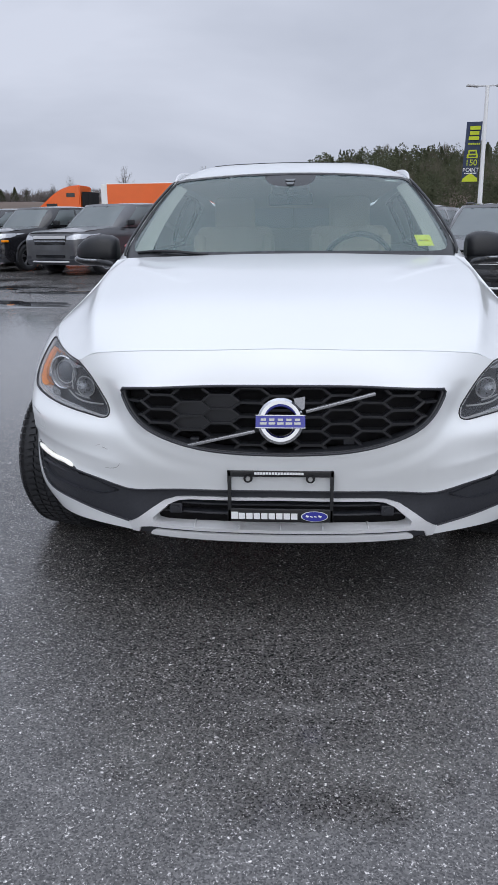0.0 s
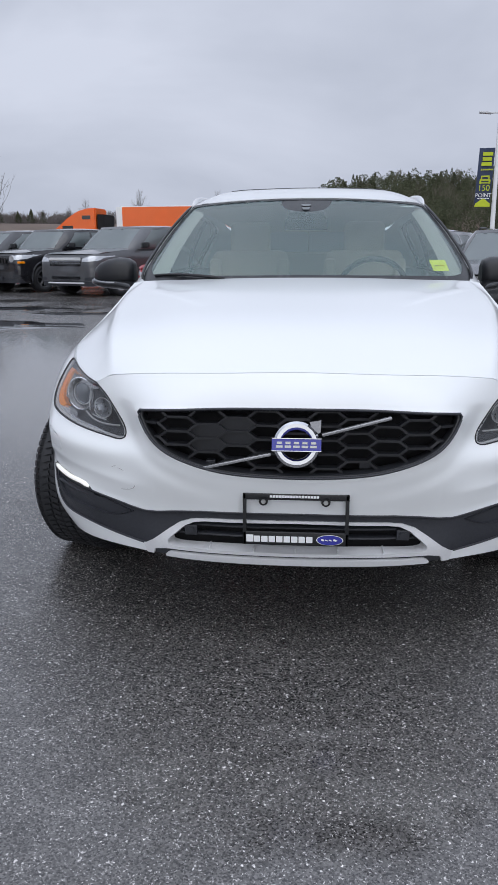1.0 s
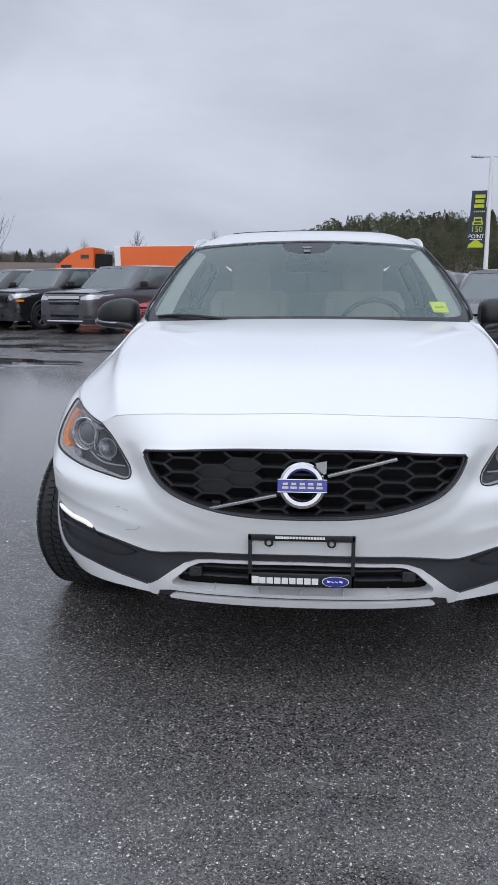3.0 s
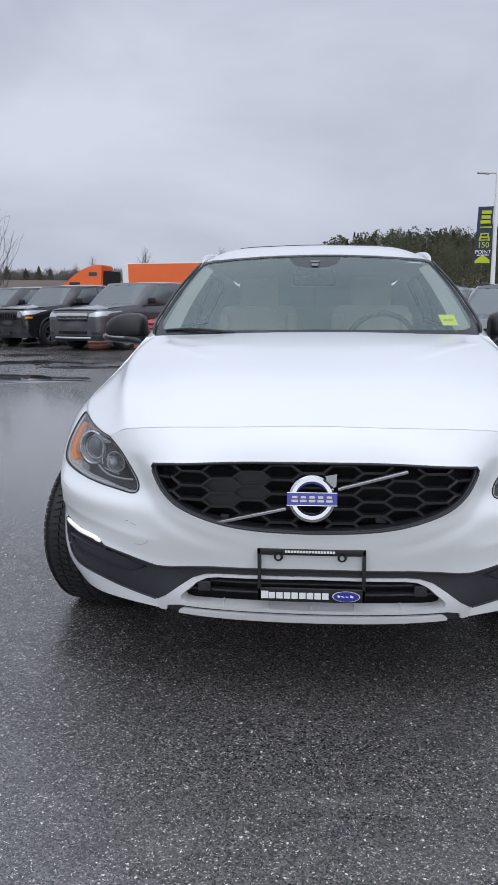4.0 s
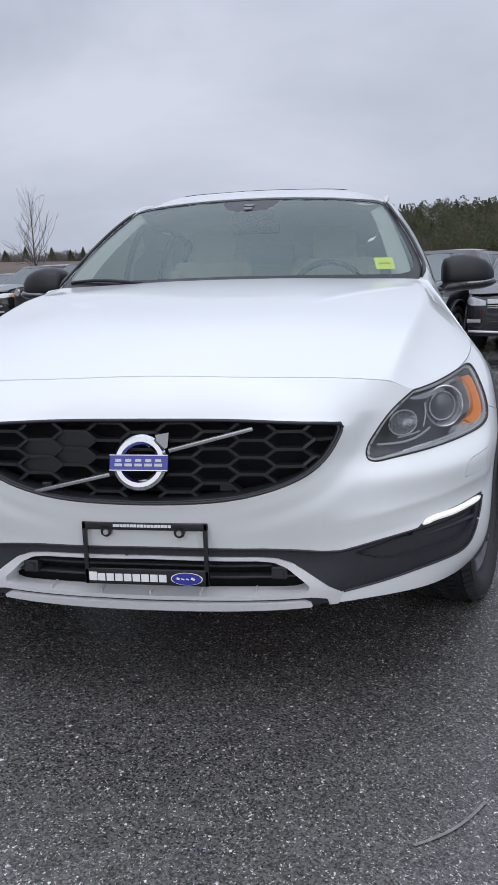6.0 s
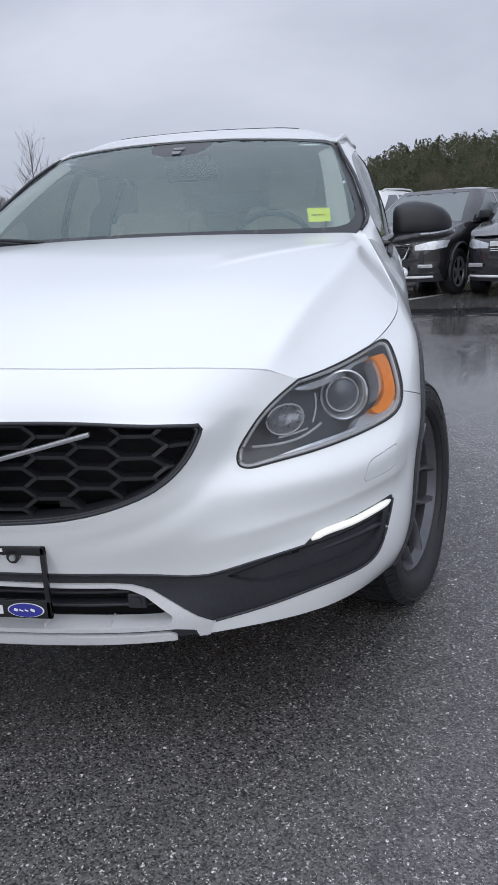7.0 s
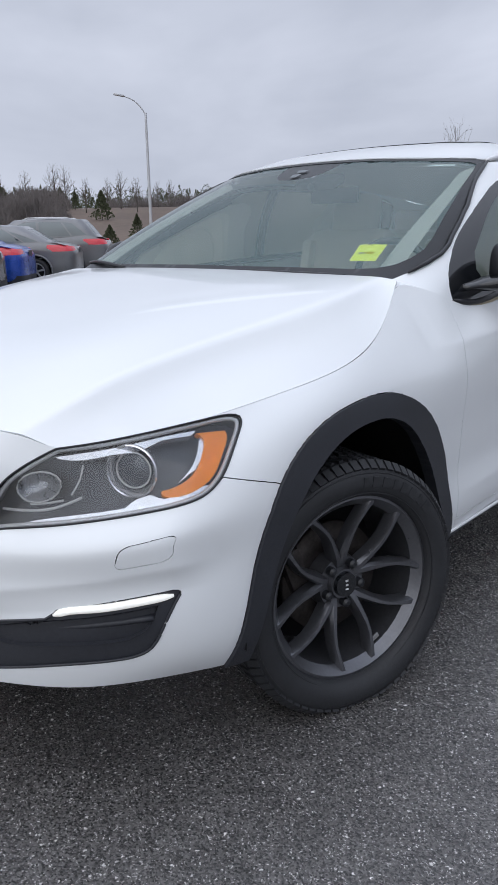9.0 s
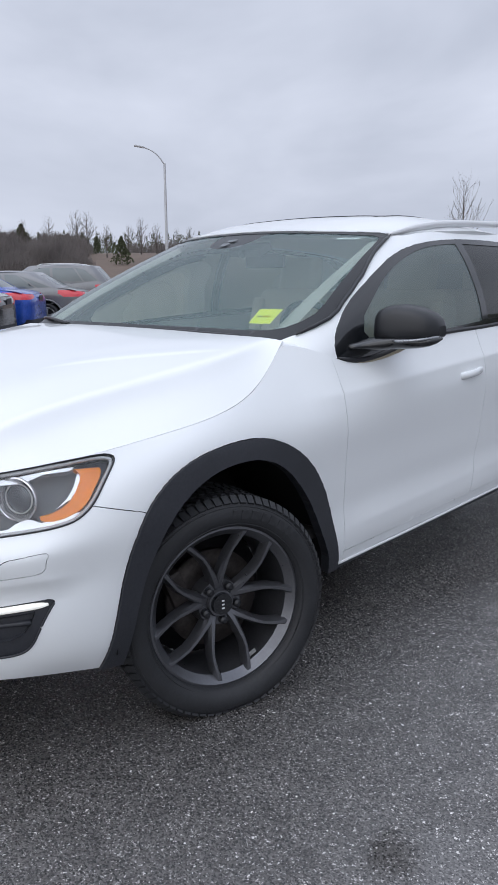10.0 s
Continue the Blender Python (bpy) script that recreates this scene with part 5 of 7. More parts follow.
def build_wheel(parent, m, sg):
    """One wheel; its axle is the x axis, its face towards +x."""
    prof = [(-0.100, 0.229), (-0.100, 0.240), (0.090, 0.240), (0.098, 0.253), (0.104, 0.253), (0.105, 0.246), (0.094, 0.236), (0.080, 0.224), (-0.04, 0.212), (-0.095, 0.219)]
    V, F = lathe(prof, 64)
    wheel = mesh_ob("wheel", V, F, RIM, parent, "gunmetal alloy wheel with a winter tyre")
    wheel.matrix_local = m
    wheel.data.set_sharp_from_angle(angle=radians(30))
    tp = [(-0.100, 0.240), (-0.122, 0.266), (-0.131, 0.294), (-0.127, 0.321), (-0.113, 0.337), (-0.090, 0.342), (0.090, 0.342), (0.108, 0.339), (0.121, 0.330), (0.130, 0.314), (0.134, 0.294), (0.130, 0.276), (0.121, 0.262), (0.112, 0.255), (0.098, 0.252)]
    V, F = lathe(tp, 96)
    V = [settle(v) for v in V]
    tyre = mesh_ob("tyre", V, F, TYRE, wheel, "black winter tyre")
    items = []
    for k in range(76):
        rot = np.array(Matrix.Rotation(2 * math.pi * k / 76, 3, "X"))
        for sd in (-1, 1):
            items.append((rot @ np.array((sd * 0.110, 0, 0.3345)), (0.030, 0.021, 0.017), rot @ np.array(Matrix.Rotation(sd * radians(38), 3, "Y"))))
            items.append((rot @ np.array((sd * 0.062, 0.006, 0.344)), (0.036, 0.018, 0.010), rot @ np.array(Matrix.Rotation(sd * 0.3, 3, "Z"))))
            items.append((rot @ np.array((sd * 0.020, -0.004, 0.3445)), (0.034, 0.017, 0.010), rot @ np.array(Matrix.Rotation(-sd * 0.3, 3, "Z"))))
    V, F = blocks(items)
    tagged(mesh_ob("tread", [settle(v) for v in V], F, TYRE, tyre, smooth=False), kind="stuff")
    # raised marks on the sidewall
    for a0, cnt in ((40, 8), (240, 9)):
        items = []
        for k in range(cnt):
            rot = np.array(Matrix.Rotation(radians(a0 + k * 6.6 - 90), 3, "X"))
            items.append((rot @ np.array((0.1325, 0, 0.297)), (0.0036, 0.021 - 0.009 * (k % 3 == 1), 0.026), rot))
        V, F = blocks(items)
        tagged(mesh_ob("sidewall_mark", V, F, TYRE, tyre, smooth=False), kind="stuff")
    for rr, xr in ((0.2655, 0.1235), (0.320, 0.1268)):
        pts = [(xr, rr * math.cos(a), rr * math.sin(a)) for a in np.linspace(0, 2 * math.pi, 60, endpoint=False)]
        V, F = tube(pts, 0.0022, 5, 1.0, True)
        mesh_ob("sidewall_ring", V, F, TYRE, tyre)
    # hub, cap, nuts, paired spokes
    bm = bmesh.new()
    cyl(bm, (0.0, 0, 0), (0.052, 0, 0), 0.082, 0.072, 40)
    cyl(bm, (0.050, 0, 0), (0.066, 0, 0), 0.046, 0.041, 36)
    part("hub", bm, RIM, wheel, "", True)
    bm = bmesh.new()
    cyl(bm, (0.064, 0, 0), (0.078, 0, 0), 0.036, 0.033, 36)
    part("centre_cap", bm, GLOSS_BLACK, wheel, "dark centre cap", True)
    bm = bmesh.new()
    for k in range(3):
        box(bm, (0.0788, 0.0, -0.012 + k * 0.012), (0.001, 0.009, 0.005))
    part("cap_mark", bm, SILVER, wheel)
    for k in range(5):
        a = radians(90 + 72 * k + WHEEL_TURN)
        cy, cz = math.cos(a), math.sin(a)
        bm = bmesh.new()
        cyl(bm, (0.045, 0.057 * cy, 0.057 * cz), (0.070, 0.057 * cy, 0.057 * cz), 0.0135, 0.0125, 18)
        cyl(bm, (0.070, 0.057 * cy, 0.057 * cz), (0.076, 0.057 * cy, 0.057 * cz), 0.0125, 0.006, 18)
        part("wheel_nut", bm, TRIM_BLACK, wheel, "black wheel nut")
        for s in (-1, 1):
            P = [(0.050, 0.046, 33, 0.016), (0.060, 0.070, 29.5, 0.0150), (0.068, 0.102, 25.5, 0.0125), (0.077, 0.142, 22.5, 0.0105), (0.083, 0.172, 19.8, 0.0100), (0.090, 0.208, 15.6, 0.0110), (0.094, 0.232, 13.0, 0.0125), (0.094, 0.243, 12.4, 0.017)]
            P = [(x, r, a + s * radians(o), w) for x, r, o, w in P]
            V, F = [], []
            for x, r, an, w in P:
                d, t = Vector((0, math.cos(an), math.sin(an))), Vector((0, -math.sin(an), math.cos(an)))
                c = d * r + Vector((x, 0, 0))
                for dx, dw in ((-0.034, 1.15), (-0.007, 1.0), (0.004, 0.42), (0.004, -0.42), (-0.007, -1.0), (-0.034, -1.15)):
                    V.append(c + t * w * dw + Vector((dx, 0, 0)))
            for i in range(len(P) - 1):
                for q in range(6):
                    q2 = (q + 1) % 6
                    F.append((i * 6 + q, i * 6 + q2, (i + 1) * 6 + q2, (i + 1) * 6 + q))
            sp = mesh_ob("spoke", V, F, RIM, wheel, "slim twin spoke")
            sp.data.set_sharp_from_angle(angle=radians(28))
    V, F = lathe([(-0.02, 0.07), (-0.02, 0.155), (0.005, 0.155), (0.005, 0.07)], 48)
    mesh_ob("brake_disc", V, F, CAST_IRON, wheel, "worn steel brake disc")
    bm = bmesh.new()
    box(bm, (-0.005, -0.125, 0.05), (0.07, 0.06, 0.13), Matrix.Rotation(radians(20), 3, "X"), 0.012)
    part("brake_caliper", bm, CAST_IRON, wheel)
    bm = bmesh.new()
    box(bm, (0.074, 0.10, -0.185), (0.004, 0.028, 0.014), Matrix.Rotation(radians(28), 3, "X"), 0.001)
    part("balance_weight", bm, STEEL, wheel)
    V, F = lathe([(-0.098, 0.0), (-0.098, 0.215), (-0.090, 0.215), (-0.090, 0.0)], 32)
    mesh_ob("backing", V, F, DARK, wheel)
    return wheel


WHEEL_TURN = -30.0


def build_wheels(car):
    st, lean = radians(18.5), Matrix.Rotation(radians(-2), 4, "Y")
    for sg in (1, -1):
        turn = Matrix.Rotation(-st, 4, "Z") if sg > 0 else Matrix.Rotation(math.pi - st, 4, "Z")
        build_wheel(car, Matrix.Translation((sg * 0.850, 0.971, 0.3115)) @ turn @ lean, sg)
        turn = Matrix() if sg > 0 else Matrix.Rotation(math.pi, 4, "Z")
        build_wheel(car, Matrix.Translation((sg * 0.83, 3.73, 0.3115)) @ turn, sg)
        # wheel well liners
        for y in (1.02, 3.74):
            V, F = [], []
            for x in (0.52, 0.915):
                for k in range(25):
                    a = math.pi * (k / 24 * 1.02 - 0.02)
                    V.append((sg * x, y + 0.475 * math.cos(a), 0.30 + 0.475 * math.sin(a)))
            for k in range(24):
                F.append((k, k + 1, 26 + k, 25 + k))
            F.append(tuple(range(25)))
            mesh_ob("wheel_well", V, F, DARK, car, "black wheel arch liner")


def build_interior(car):
    # dashboard, wheel, seats, mirror unit
    bm = bmesh.new()
    box(bm, (0, 1.72, 0.99), (1.44, 0.62, 0.12), Matrix.Rotation(radians(4), 3, "X"), 0.05, 4)
    part("dashboard", bm, DASH, car, "dark grey dashboard", True)
    for x in (-0.37, 0.37):
        bm = bmesh.new()
        box(bm, (x, 2.62, 0.62), (0.52, 0.52, 0.16), None, 0.06, 4)
        seat = part("front_seat", bm, BEIGE, car, "beige leather front seat", True)
        bm = bmesh.new()
        box(bm, (x, 2.88, 0.93), (0.50, 0.15, 0.62), Matrix.Rotation(radians(-14), 3, "X"), 0.07, 4)
        for s in (-1, 1):
            box(bm, (x + s * 0.22, 2.85, 0.92), (0.08, 0.17, 0.52), Matrix.Rotation(radians(-14), 3, "X"), 0.035, 3)
        part("backrest", bm, BEIGE, seat, "", True)
        bm = bmesh.new()
        box(bm, (x, 2.97, 1.285), (0.26, 0.11, 0.26), Matrix.Rotation(radians(-10), 3, "X"), 0.045, 4)
        part("headrest", bm, BEIGE, seat, "", True)
    bm = bmesh.new()
    box(bm, (0, 3.62, 0.92), (1.30, 0.16, 0.62), Matrix.Rotation(radians(-16), 3, "X"), 0.06, 3)
    for x in (-0.42, 0.42):
        box(bm, (x, 3.72, 1.27), (0.26, 0.10, 0.15), None, 0.04, 3)
    part("rear_seat", bm, BEIGE, car, "beige rear seat", True)
    c, tl = Vector((0.37, 2.14, 1.02)), Matrix.Rotation(radians(-65), 3, "X")
    V, F = tube([c + tl @ Vector((0.185 * math.cos(a), 0.185 * math.sin(a), 0)) for a in np.linspace(0, 2 * math.pi, 40, endpoint=False)], 0.015, 8, 1.0, True)
    sw = mesh_ob("steering_wheel", V, F, DASH, car, "dark leather steering wheel")
    bm = bmesh.new()
    box(bm, c, (0.36, 0.05, 0.03), tl, 0.01)
    cyl(bm, c + tl @ Vector((0, 0, -0.02)), c + tl @ Vector((0, 0, 0.02)), 0.07, seg=20)
    part("wheel_boss", bm, DASH, sw)
    bm = bmesh.new()
    box(bm, (0, 2.11, 1.425), (0.20, 0.10, 0.04), Matrix.Rotation(radians(22), 3, "X"), 0.016, 3)
    hood_ = part("camera_housing", bm, DASH, car, "black camera housing behind the windshield", True)
    bm = bmesh.new()
    cyl(bm, (0, 2.07, 1.410), (0, 2.048, 1.402), 0.018, seg=18)
    part("camera_eye", bm, GLOSS_BLACK, hood_)
    bm = bmesh.new()
    box(bm, (0, 2.22, 1.375), (0.24, 0.03, 0.065), None, 0.014, 3)
    part("rear_view_mirror", bm, DASH, car, "", True)
    # roof lining and floor
    P, F = Sheet(ROOF, np.linspace(ROOF.u[0], ROOF.u[-1], 24), np.linspace(0, ROOF.v[-1], 24)).panel([0], flange=0.0, gap=0.0, sink=0.035)
    mesh_ob("roof_lining", P, F, BEIGE, car, "beige roof lining")
    bm = bmesh.new()
    box(bm, (0, 2.75, 0.40), (1.76, 3.0, 0.04))
    box(bm, (0, 1.50, 0.66), (1.50, 0.04, 0.50))
    part("cabin_floor", bm, DASH, car)
    for sg in (1, -1):
        uu = CABIN.u[15] + np.linspace(-0.085, -0.010, 5)
        vv = np.linspace(0.02, CABIN.v[-1] - 0.03, 16)
        U, W = np.meshgrid(sg * uu, vv, indexing="ij")
        P = CABIN.at(U.ravel(), W.ravel()) - CABIN.normal(U.ravel(), W.ravel()) * (np.array([0.050, 0.036, 0.029, 0.022, 0.014]).repeat(16))[:, None]
        mesh_ob("pillar_lining", P, [(i * 16 + j, i * 16 + j + 1, i * 16 + j + 17, i * 16 + j + 16) for i in range(4) for j in range(15)], LINING, car, "beige windshield pillar lining")
    # yellow sticker and strip on the windshield
    uu = np.linspace(0.590, 0.668, 6)
    V, F = [], []
    for z, row in ((1.140, 0), (1.188, 1)):
        for x in uu:
            p = cabin_point(x - 0.012 * row, z)
            V.append(p)
    for i in range(5):
        F.append((i, i + 1, 7 + i, 6 + i))
    st = mesh_ob("price_sticker", V, F, STICKER, car, "yellow sticker inside the windshield")
    V, F = [], []
    for z in (1.160, 1.165):
        for x in np.linspace(0.60, 0.645, 6):
            V.append(cabin_point(x, z) + np.array([0, -0.002, 0.001]))
    for i in range(5):
        F.append((i, i + 1, 7 + i, 6 + i))
    mesh_ob("sticker_mark", V, F, mat("olive_print", (0.30, 0.32, 0.03), 0.6), st)
    V, F = [], []
    for z in (1.458, 1.464):
        for x in np.linspace(0.50, 0.58, 6):
            V.append(cabin_point(x, z))
    for i in range(5):
        F.append((i, i + 1, 7 + i, 6 + i))
    mesh_ob("glass_label", V, F, LETTER_WHITE, car)
    # wipers and cowl
    for pts in ([(-0.70, 1.44, 1.118), (-0.60, 1.395, 1.124), (-0.48, 1.352, 1.120), (-0.36, 1.332, 1.108)], [(0.02, 1.312, 1.108), (0.25, 1.32, 1.107), (0.50, 1.345, 1.100), (0.62, 1.375, 1.095)]):
        V, F = tube(spline(pts, 16), 0.009, 6, 0.8)
        mesh_ob("wiper", V, F, TRIM_BLACK, car, "black windshield wiper")
    P = [cabin_point(x, 1.108) + np.array([0, 0.01, -0.02]) for x in np.linspace(-0.74, 0.74, 30)]
    V = [p for p in P] + [p + np.array([0, -0.10, -0.03]) for p in P]
    mesh_ob("cowl", V, [(i, i + 1, 31 + i, 30 + i) for i in range(29)], BLACK_PLASTIC, car, "black plastic cowl")


def cabin_point(x, z):
    """The point of the windshield's inner face at (x, z)."""
    if "cabin" not in CACHE:
        U, V = np.meshgrid(np.linspace(0, 0.95, 260), np.linspace(0, CABIN.v[-1], 220), indexing="ij")
        CACHE["cabin"] = CABIN.at(U.ravel(), V.ravel())
    P = CACHE["cabin"]
    k = np.argmin((P[:, 0] - abs(x)) ** 2 + (P[:, 2] - z) ** 2)
    return P[k] * np.array([1 if x >= 0 else -1, 1, 1]) + np.array([0, 0.009, -0.003])


def build_underbody(car):
    bm = bmesh.new()
    box(bm, (0, 2.35, 0.27), (1.02, 4.3, 0.03))
    box(bm, (0, 2.42, 0.285), (1.76, 1.78, 0.03))
    box(bm, (0, 0.35, 0.285), (1.2, 0.36, 0.02))
    part("underbody", bm, DARK, car, "dark underbody")


wagon = build_wagon()


# ---- ground ----
def asphalt():
    m = bpy.data.materials.new("wet_asphalt")
    m.use_nodes = True
    nt = m.node_tree
    b, L = nt.nodes["Principled BSDF"], nt.links.new
    co = nt.nodes.new("ShaderNodeTexCoord")

    def node(kind, **vals):
        n = nt.nodes.new(kind)
        for k, v in vals.items():
            n.inputs[k].default_value = v
        return n

    def math_(op, a, c, clamp=False):
        n = nt.nodes.new("ShaderNodeMath")
        n.operation, n.use_clamp = op, clamp
        for i, s in enumerate((a, c)):
            if isinstance(s, (int, float)):
                n.inputs[i].default_value = s
            else:
                L(s, n.inputs[i])
        return n.outputs[0]

    big, mid = node("ShaderNodeTexNoise", Scale=0.45, Detail=5.0, Roughness=0.55), node("ShaderNodeTexNoise", Scale=9.0, Detail=6.0, Roughness=0.65)
    grit, fine = node("ShaderNodeTexVoronoi", Scale=240.0, Randomness=1.0), node("ShaderNodeTexNoise", Scale=260.0, Detail=3.0, Roughness=0.6)
    speck, fleck = node("ShaderNodeTexVoronoi", Scale=82.0, Randomness=1.0), node("ShaderNodeTexVoronoi", Scale=190.0, Randomness=1.0)
    for n in (big, mid, grit, fine):
        L(co.outputs["Object"], n.inputs["Vector"])
    # stones of uneven outline
    wn, wv, wa = node("ShaderNodeTexNoise", Scale=150.0, Detail=2.0), nt.nodes.new("ShaderNodeVectorMath"), nt.nodes.new("ShaderNodeVectorMath")
    wv.operation, wa.operation = "MULTIPLY_ADD", "ADD"
    wv.inputs[1].default_value, wv.inputs[2].default_value = (0.014, 0.014, 0.014), (-0.007, -0.007, -0.007)
    L(co.outputs["Object"], wn.inputs["Vector"]), L(wn.outputs["Color"], wv.inputs[0])
    L(co.outputs["Object"], wa.inputs[0]), L(wv.outputs["Vector"], wa.inputs[1])
    for n in (speck, fleck):
        L(wa.outputs["Vector"], n.inputs["Vector"])

    def one(n):
        c = nt.nodes.new("ShaderNodeSeparateColor")
        L(n.outputs["Color"], c.inputs["Color"])
        return c.outputs["Red"]

    wet = node("ShaderNodeMapRange", **{"From Min": 0.50, "From Max": 0.62})
    L(math_("ADD", big.outputs["Fac"], math_("MULTIPLY", math_("SUBTRACT", mid.outputs["Fac"], 0.5), 0.16)), wet.inputs["Value"])
    film = wet.outputs["Result"]
    for x, y, rx, ry in ((-5.6, 4.2, 5.6, 6.4), (4.1, 3.9, 3.7, 4.4), (2.6, 8.6, 4.2, 2.6), (2.05, 0.72, 0.55, 0.30), (-1.5, -0.7, 1.0, 0.8)):
        mp, gd, mr = nt.nodes.new("ShaderNodeMapping"), nt.nodes.new("ShaderNodeTexGradient"), node("ShaderNodeMapRange", **{"From Min": 0.02, "From Max": 0.22})
        gd.gradient_type = "SPHERICAL"
        mp.inputs["Location"].default_value, mp.inputs["Scale"].default_value = (-x / rx, -y / ry, 0), (1 / rx, 1 / ry, 0)
        L(co.outputs["Object"], mp.inputs["Vector"]), L(mp.outputs["Vector"], gd.inputs["Vector"])
        L(math_("ADD", gd.outputs["Fac"], math_("MULTIPLY", math_("SUBTRACT", mid.outputs["Fac"], 0.5), 0.30)), mr.inputs["Value"])
        film = math_("MAXIMUM", film, mr.outputs["Result"])
    col = node("ShaderNodeMapRange", **{"From Min": 0.25, "From Max": 0.75, "To Min": TAR * 0.78, "To Max": TAR * 1.22})
    L(mid.outputs["Fac"], col.inputs["Value"])
    grain = node("ShaderNodeMapRange", **{"To Min": 0.2, "To Max": 1.8})
    L(one(grit), grain.inputs["Value"])

    def stones(n, lo, near_at):
        hit = node("ShaderNodeMapRange", **{"From Min": lo, "From Max": lo + 0.02})
        L(one(n), hit.inputs["Value"])
        near = node("ShaderNodeMapRange", **{"From Min": near_at, "From Max": near_at * 0.6})
        L(n.outputs["Distance"], near.inputs["Value"])
        c = nt.nodes.new("ShaderNodeSeparateColor")
        L(n.outputs["Color"], c.inputs["Color"])
        return math_("MULTIPLY", math_("MULTIPLY", hit.outputs["Result"], near.outputs["Result"]), math_("POWER", c.outputs["Green"], 1.6))

    val = math_("MULTIPLY", col.outputs["Result"], grain.outputs["Result"])
    val = math_("ADD", val, math_("ADD", math_("MULTIPLY", stones(speck, 0.88, 0.34), 0.75), math_("MULTIPLY", stones(fleck, 0.64, 0.46), 0.62)))
    comb = nt.nodes.new("ShaderNodeCombineColor")
    L(math_("MULTIPLY", val, 1.04), comb.inputs[0]), L(val, comb.inputs[1]), L(math_("MULTIPLY", val, 0.98), comb.inputs[2])
    L(comb.outputs[0], b.inputs["Base Color"])
    rough = node("ShaderNodeMapRange", **{"To Min": 0.24, "To Max": 0.06})
    L(film, rough.inputs["Value"])
    L(rough.outputs["Result"], b.inputs["Roughness"])
    b.inputs["Specular IOR Level"].default_value = 1.0
    bp = node("ShaderNodeBump", Distance=0.0022)
    st2 = node("ShaderNodeMapRange", **{"To Min": 0.70, "To Max": 0.04})
    L(film, st2.inputs["Value"]), L(st2.outputs["Result"], bp.inputs["Strength"])
    hgt = math_("ADD", math_("MULTIPLY", grit.outputs["Distance"], -0.8), fine.outputs["Fac"])
    L(hgt, bp.inputs["Height"]), L(bp.outputs["Normal"], b.inputs["Normal"])
    return m


TAR = 0.074
ASPHALT = asphalt()


# ---- far things: field, woods, truck, poles, trees ----
def leaf_mat(name, c1, c2):
    m = bpy.data.materials.new(name)
    m.use_nodes = True
    nt = m.node_tree
    nt.nodes.clear()
    L = nt.links.new
    g, r, co, nz, ad = (nt.nodes.new("ShaderNode" + k) for k in ("NewGeometry", "ValToRGB", "TexCoord", "TexNoise", "Math"))
    df, tl, mx, out = (nt.nodes.new("ShaderNode" + k) for k in ("BsdfDiffuse", "BsdfTranslucent", "MixShader", "OutputMaterial"))
    r.color_ramp.elements[0].color, r.color_ramp.elements[1].color = (*c1, 1), (*c2, 1)
    r.color_ramp.elements[0].position, r.color_ramp.elements[1].position = 0.25, 0.8
    nz.inputs["Scale"].default_value, nz.inputs["Detail"].default_value = 0.16, 3.0
    ad.operation, ad.inputs[1].default_value = "MULTIPLY_ADD", 0.25
    L(co.outputs["Object"], nz.inputs["Vector"]), L(g.outputs["Random Per Island"], ad.inputs[0]), L(nz.outputs["Fac"], ad.inputs[2])
    L(ad.outputs[0], r.inputs["Fac"])
    mx.inputs["Fac"].default_value = 0.5
    L(r.outputs["Color"], df.inputs["Color"]), L(r.outputs["Color"], tl.inputs["Color"])
    L(df.outputs[0], mx.inputs[1]), L(tl.outputs[0], mx.inputs[2]), L(mx.outputs[0], out.inputs[0])
    return m


CONIFER = leaf_mat("conifer_needles", (0.074, 0.086, 0.056), (0.122, 0.132, 0.082))
OLIVE_BRUSH = leaf_mat("olive_brush", (0.100, 0.100, 0.074), (0.170, 0.158, 0.118))
AUTUMN = leaf_mat("dull_brush", (0.145, 0.132, 0.127), (0.225, 0.203, 0.192))
BARK = mat("grey_bark", (0.11, 0.095, 0.085), 0.85, var=0.3, vscale=6)
TRUCK_ORANGE = mat("orange_truck_paint", (0.80, 0.13, 0.012), 0.35, coat=0.4, var=0.06, vscale=1.0)
POLE_GREY = mat("galvanised_pole", (0.50, 0.51, 0.53), 0.45, metal=0.4, var=0.1)
BANNER_NAVY = mat("banner_navy", (0.035, 0.05, 0.10), 0.7, var=0.08)
BANNER_LIME = mat("banner_lime", (0.50, 0.58, 0.03), 0.7, var=0.08)


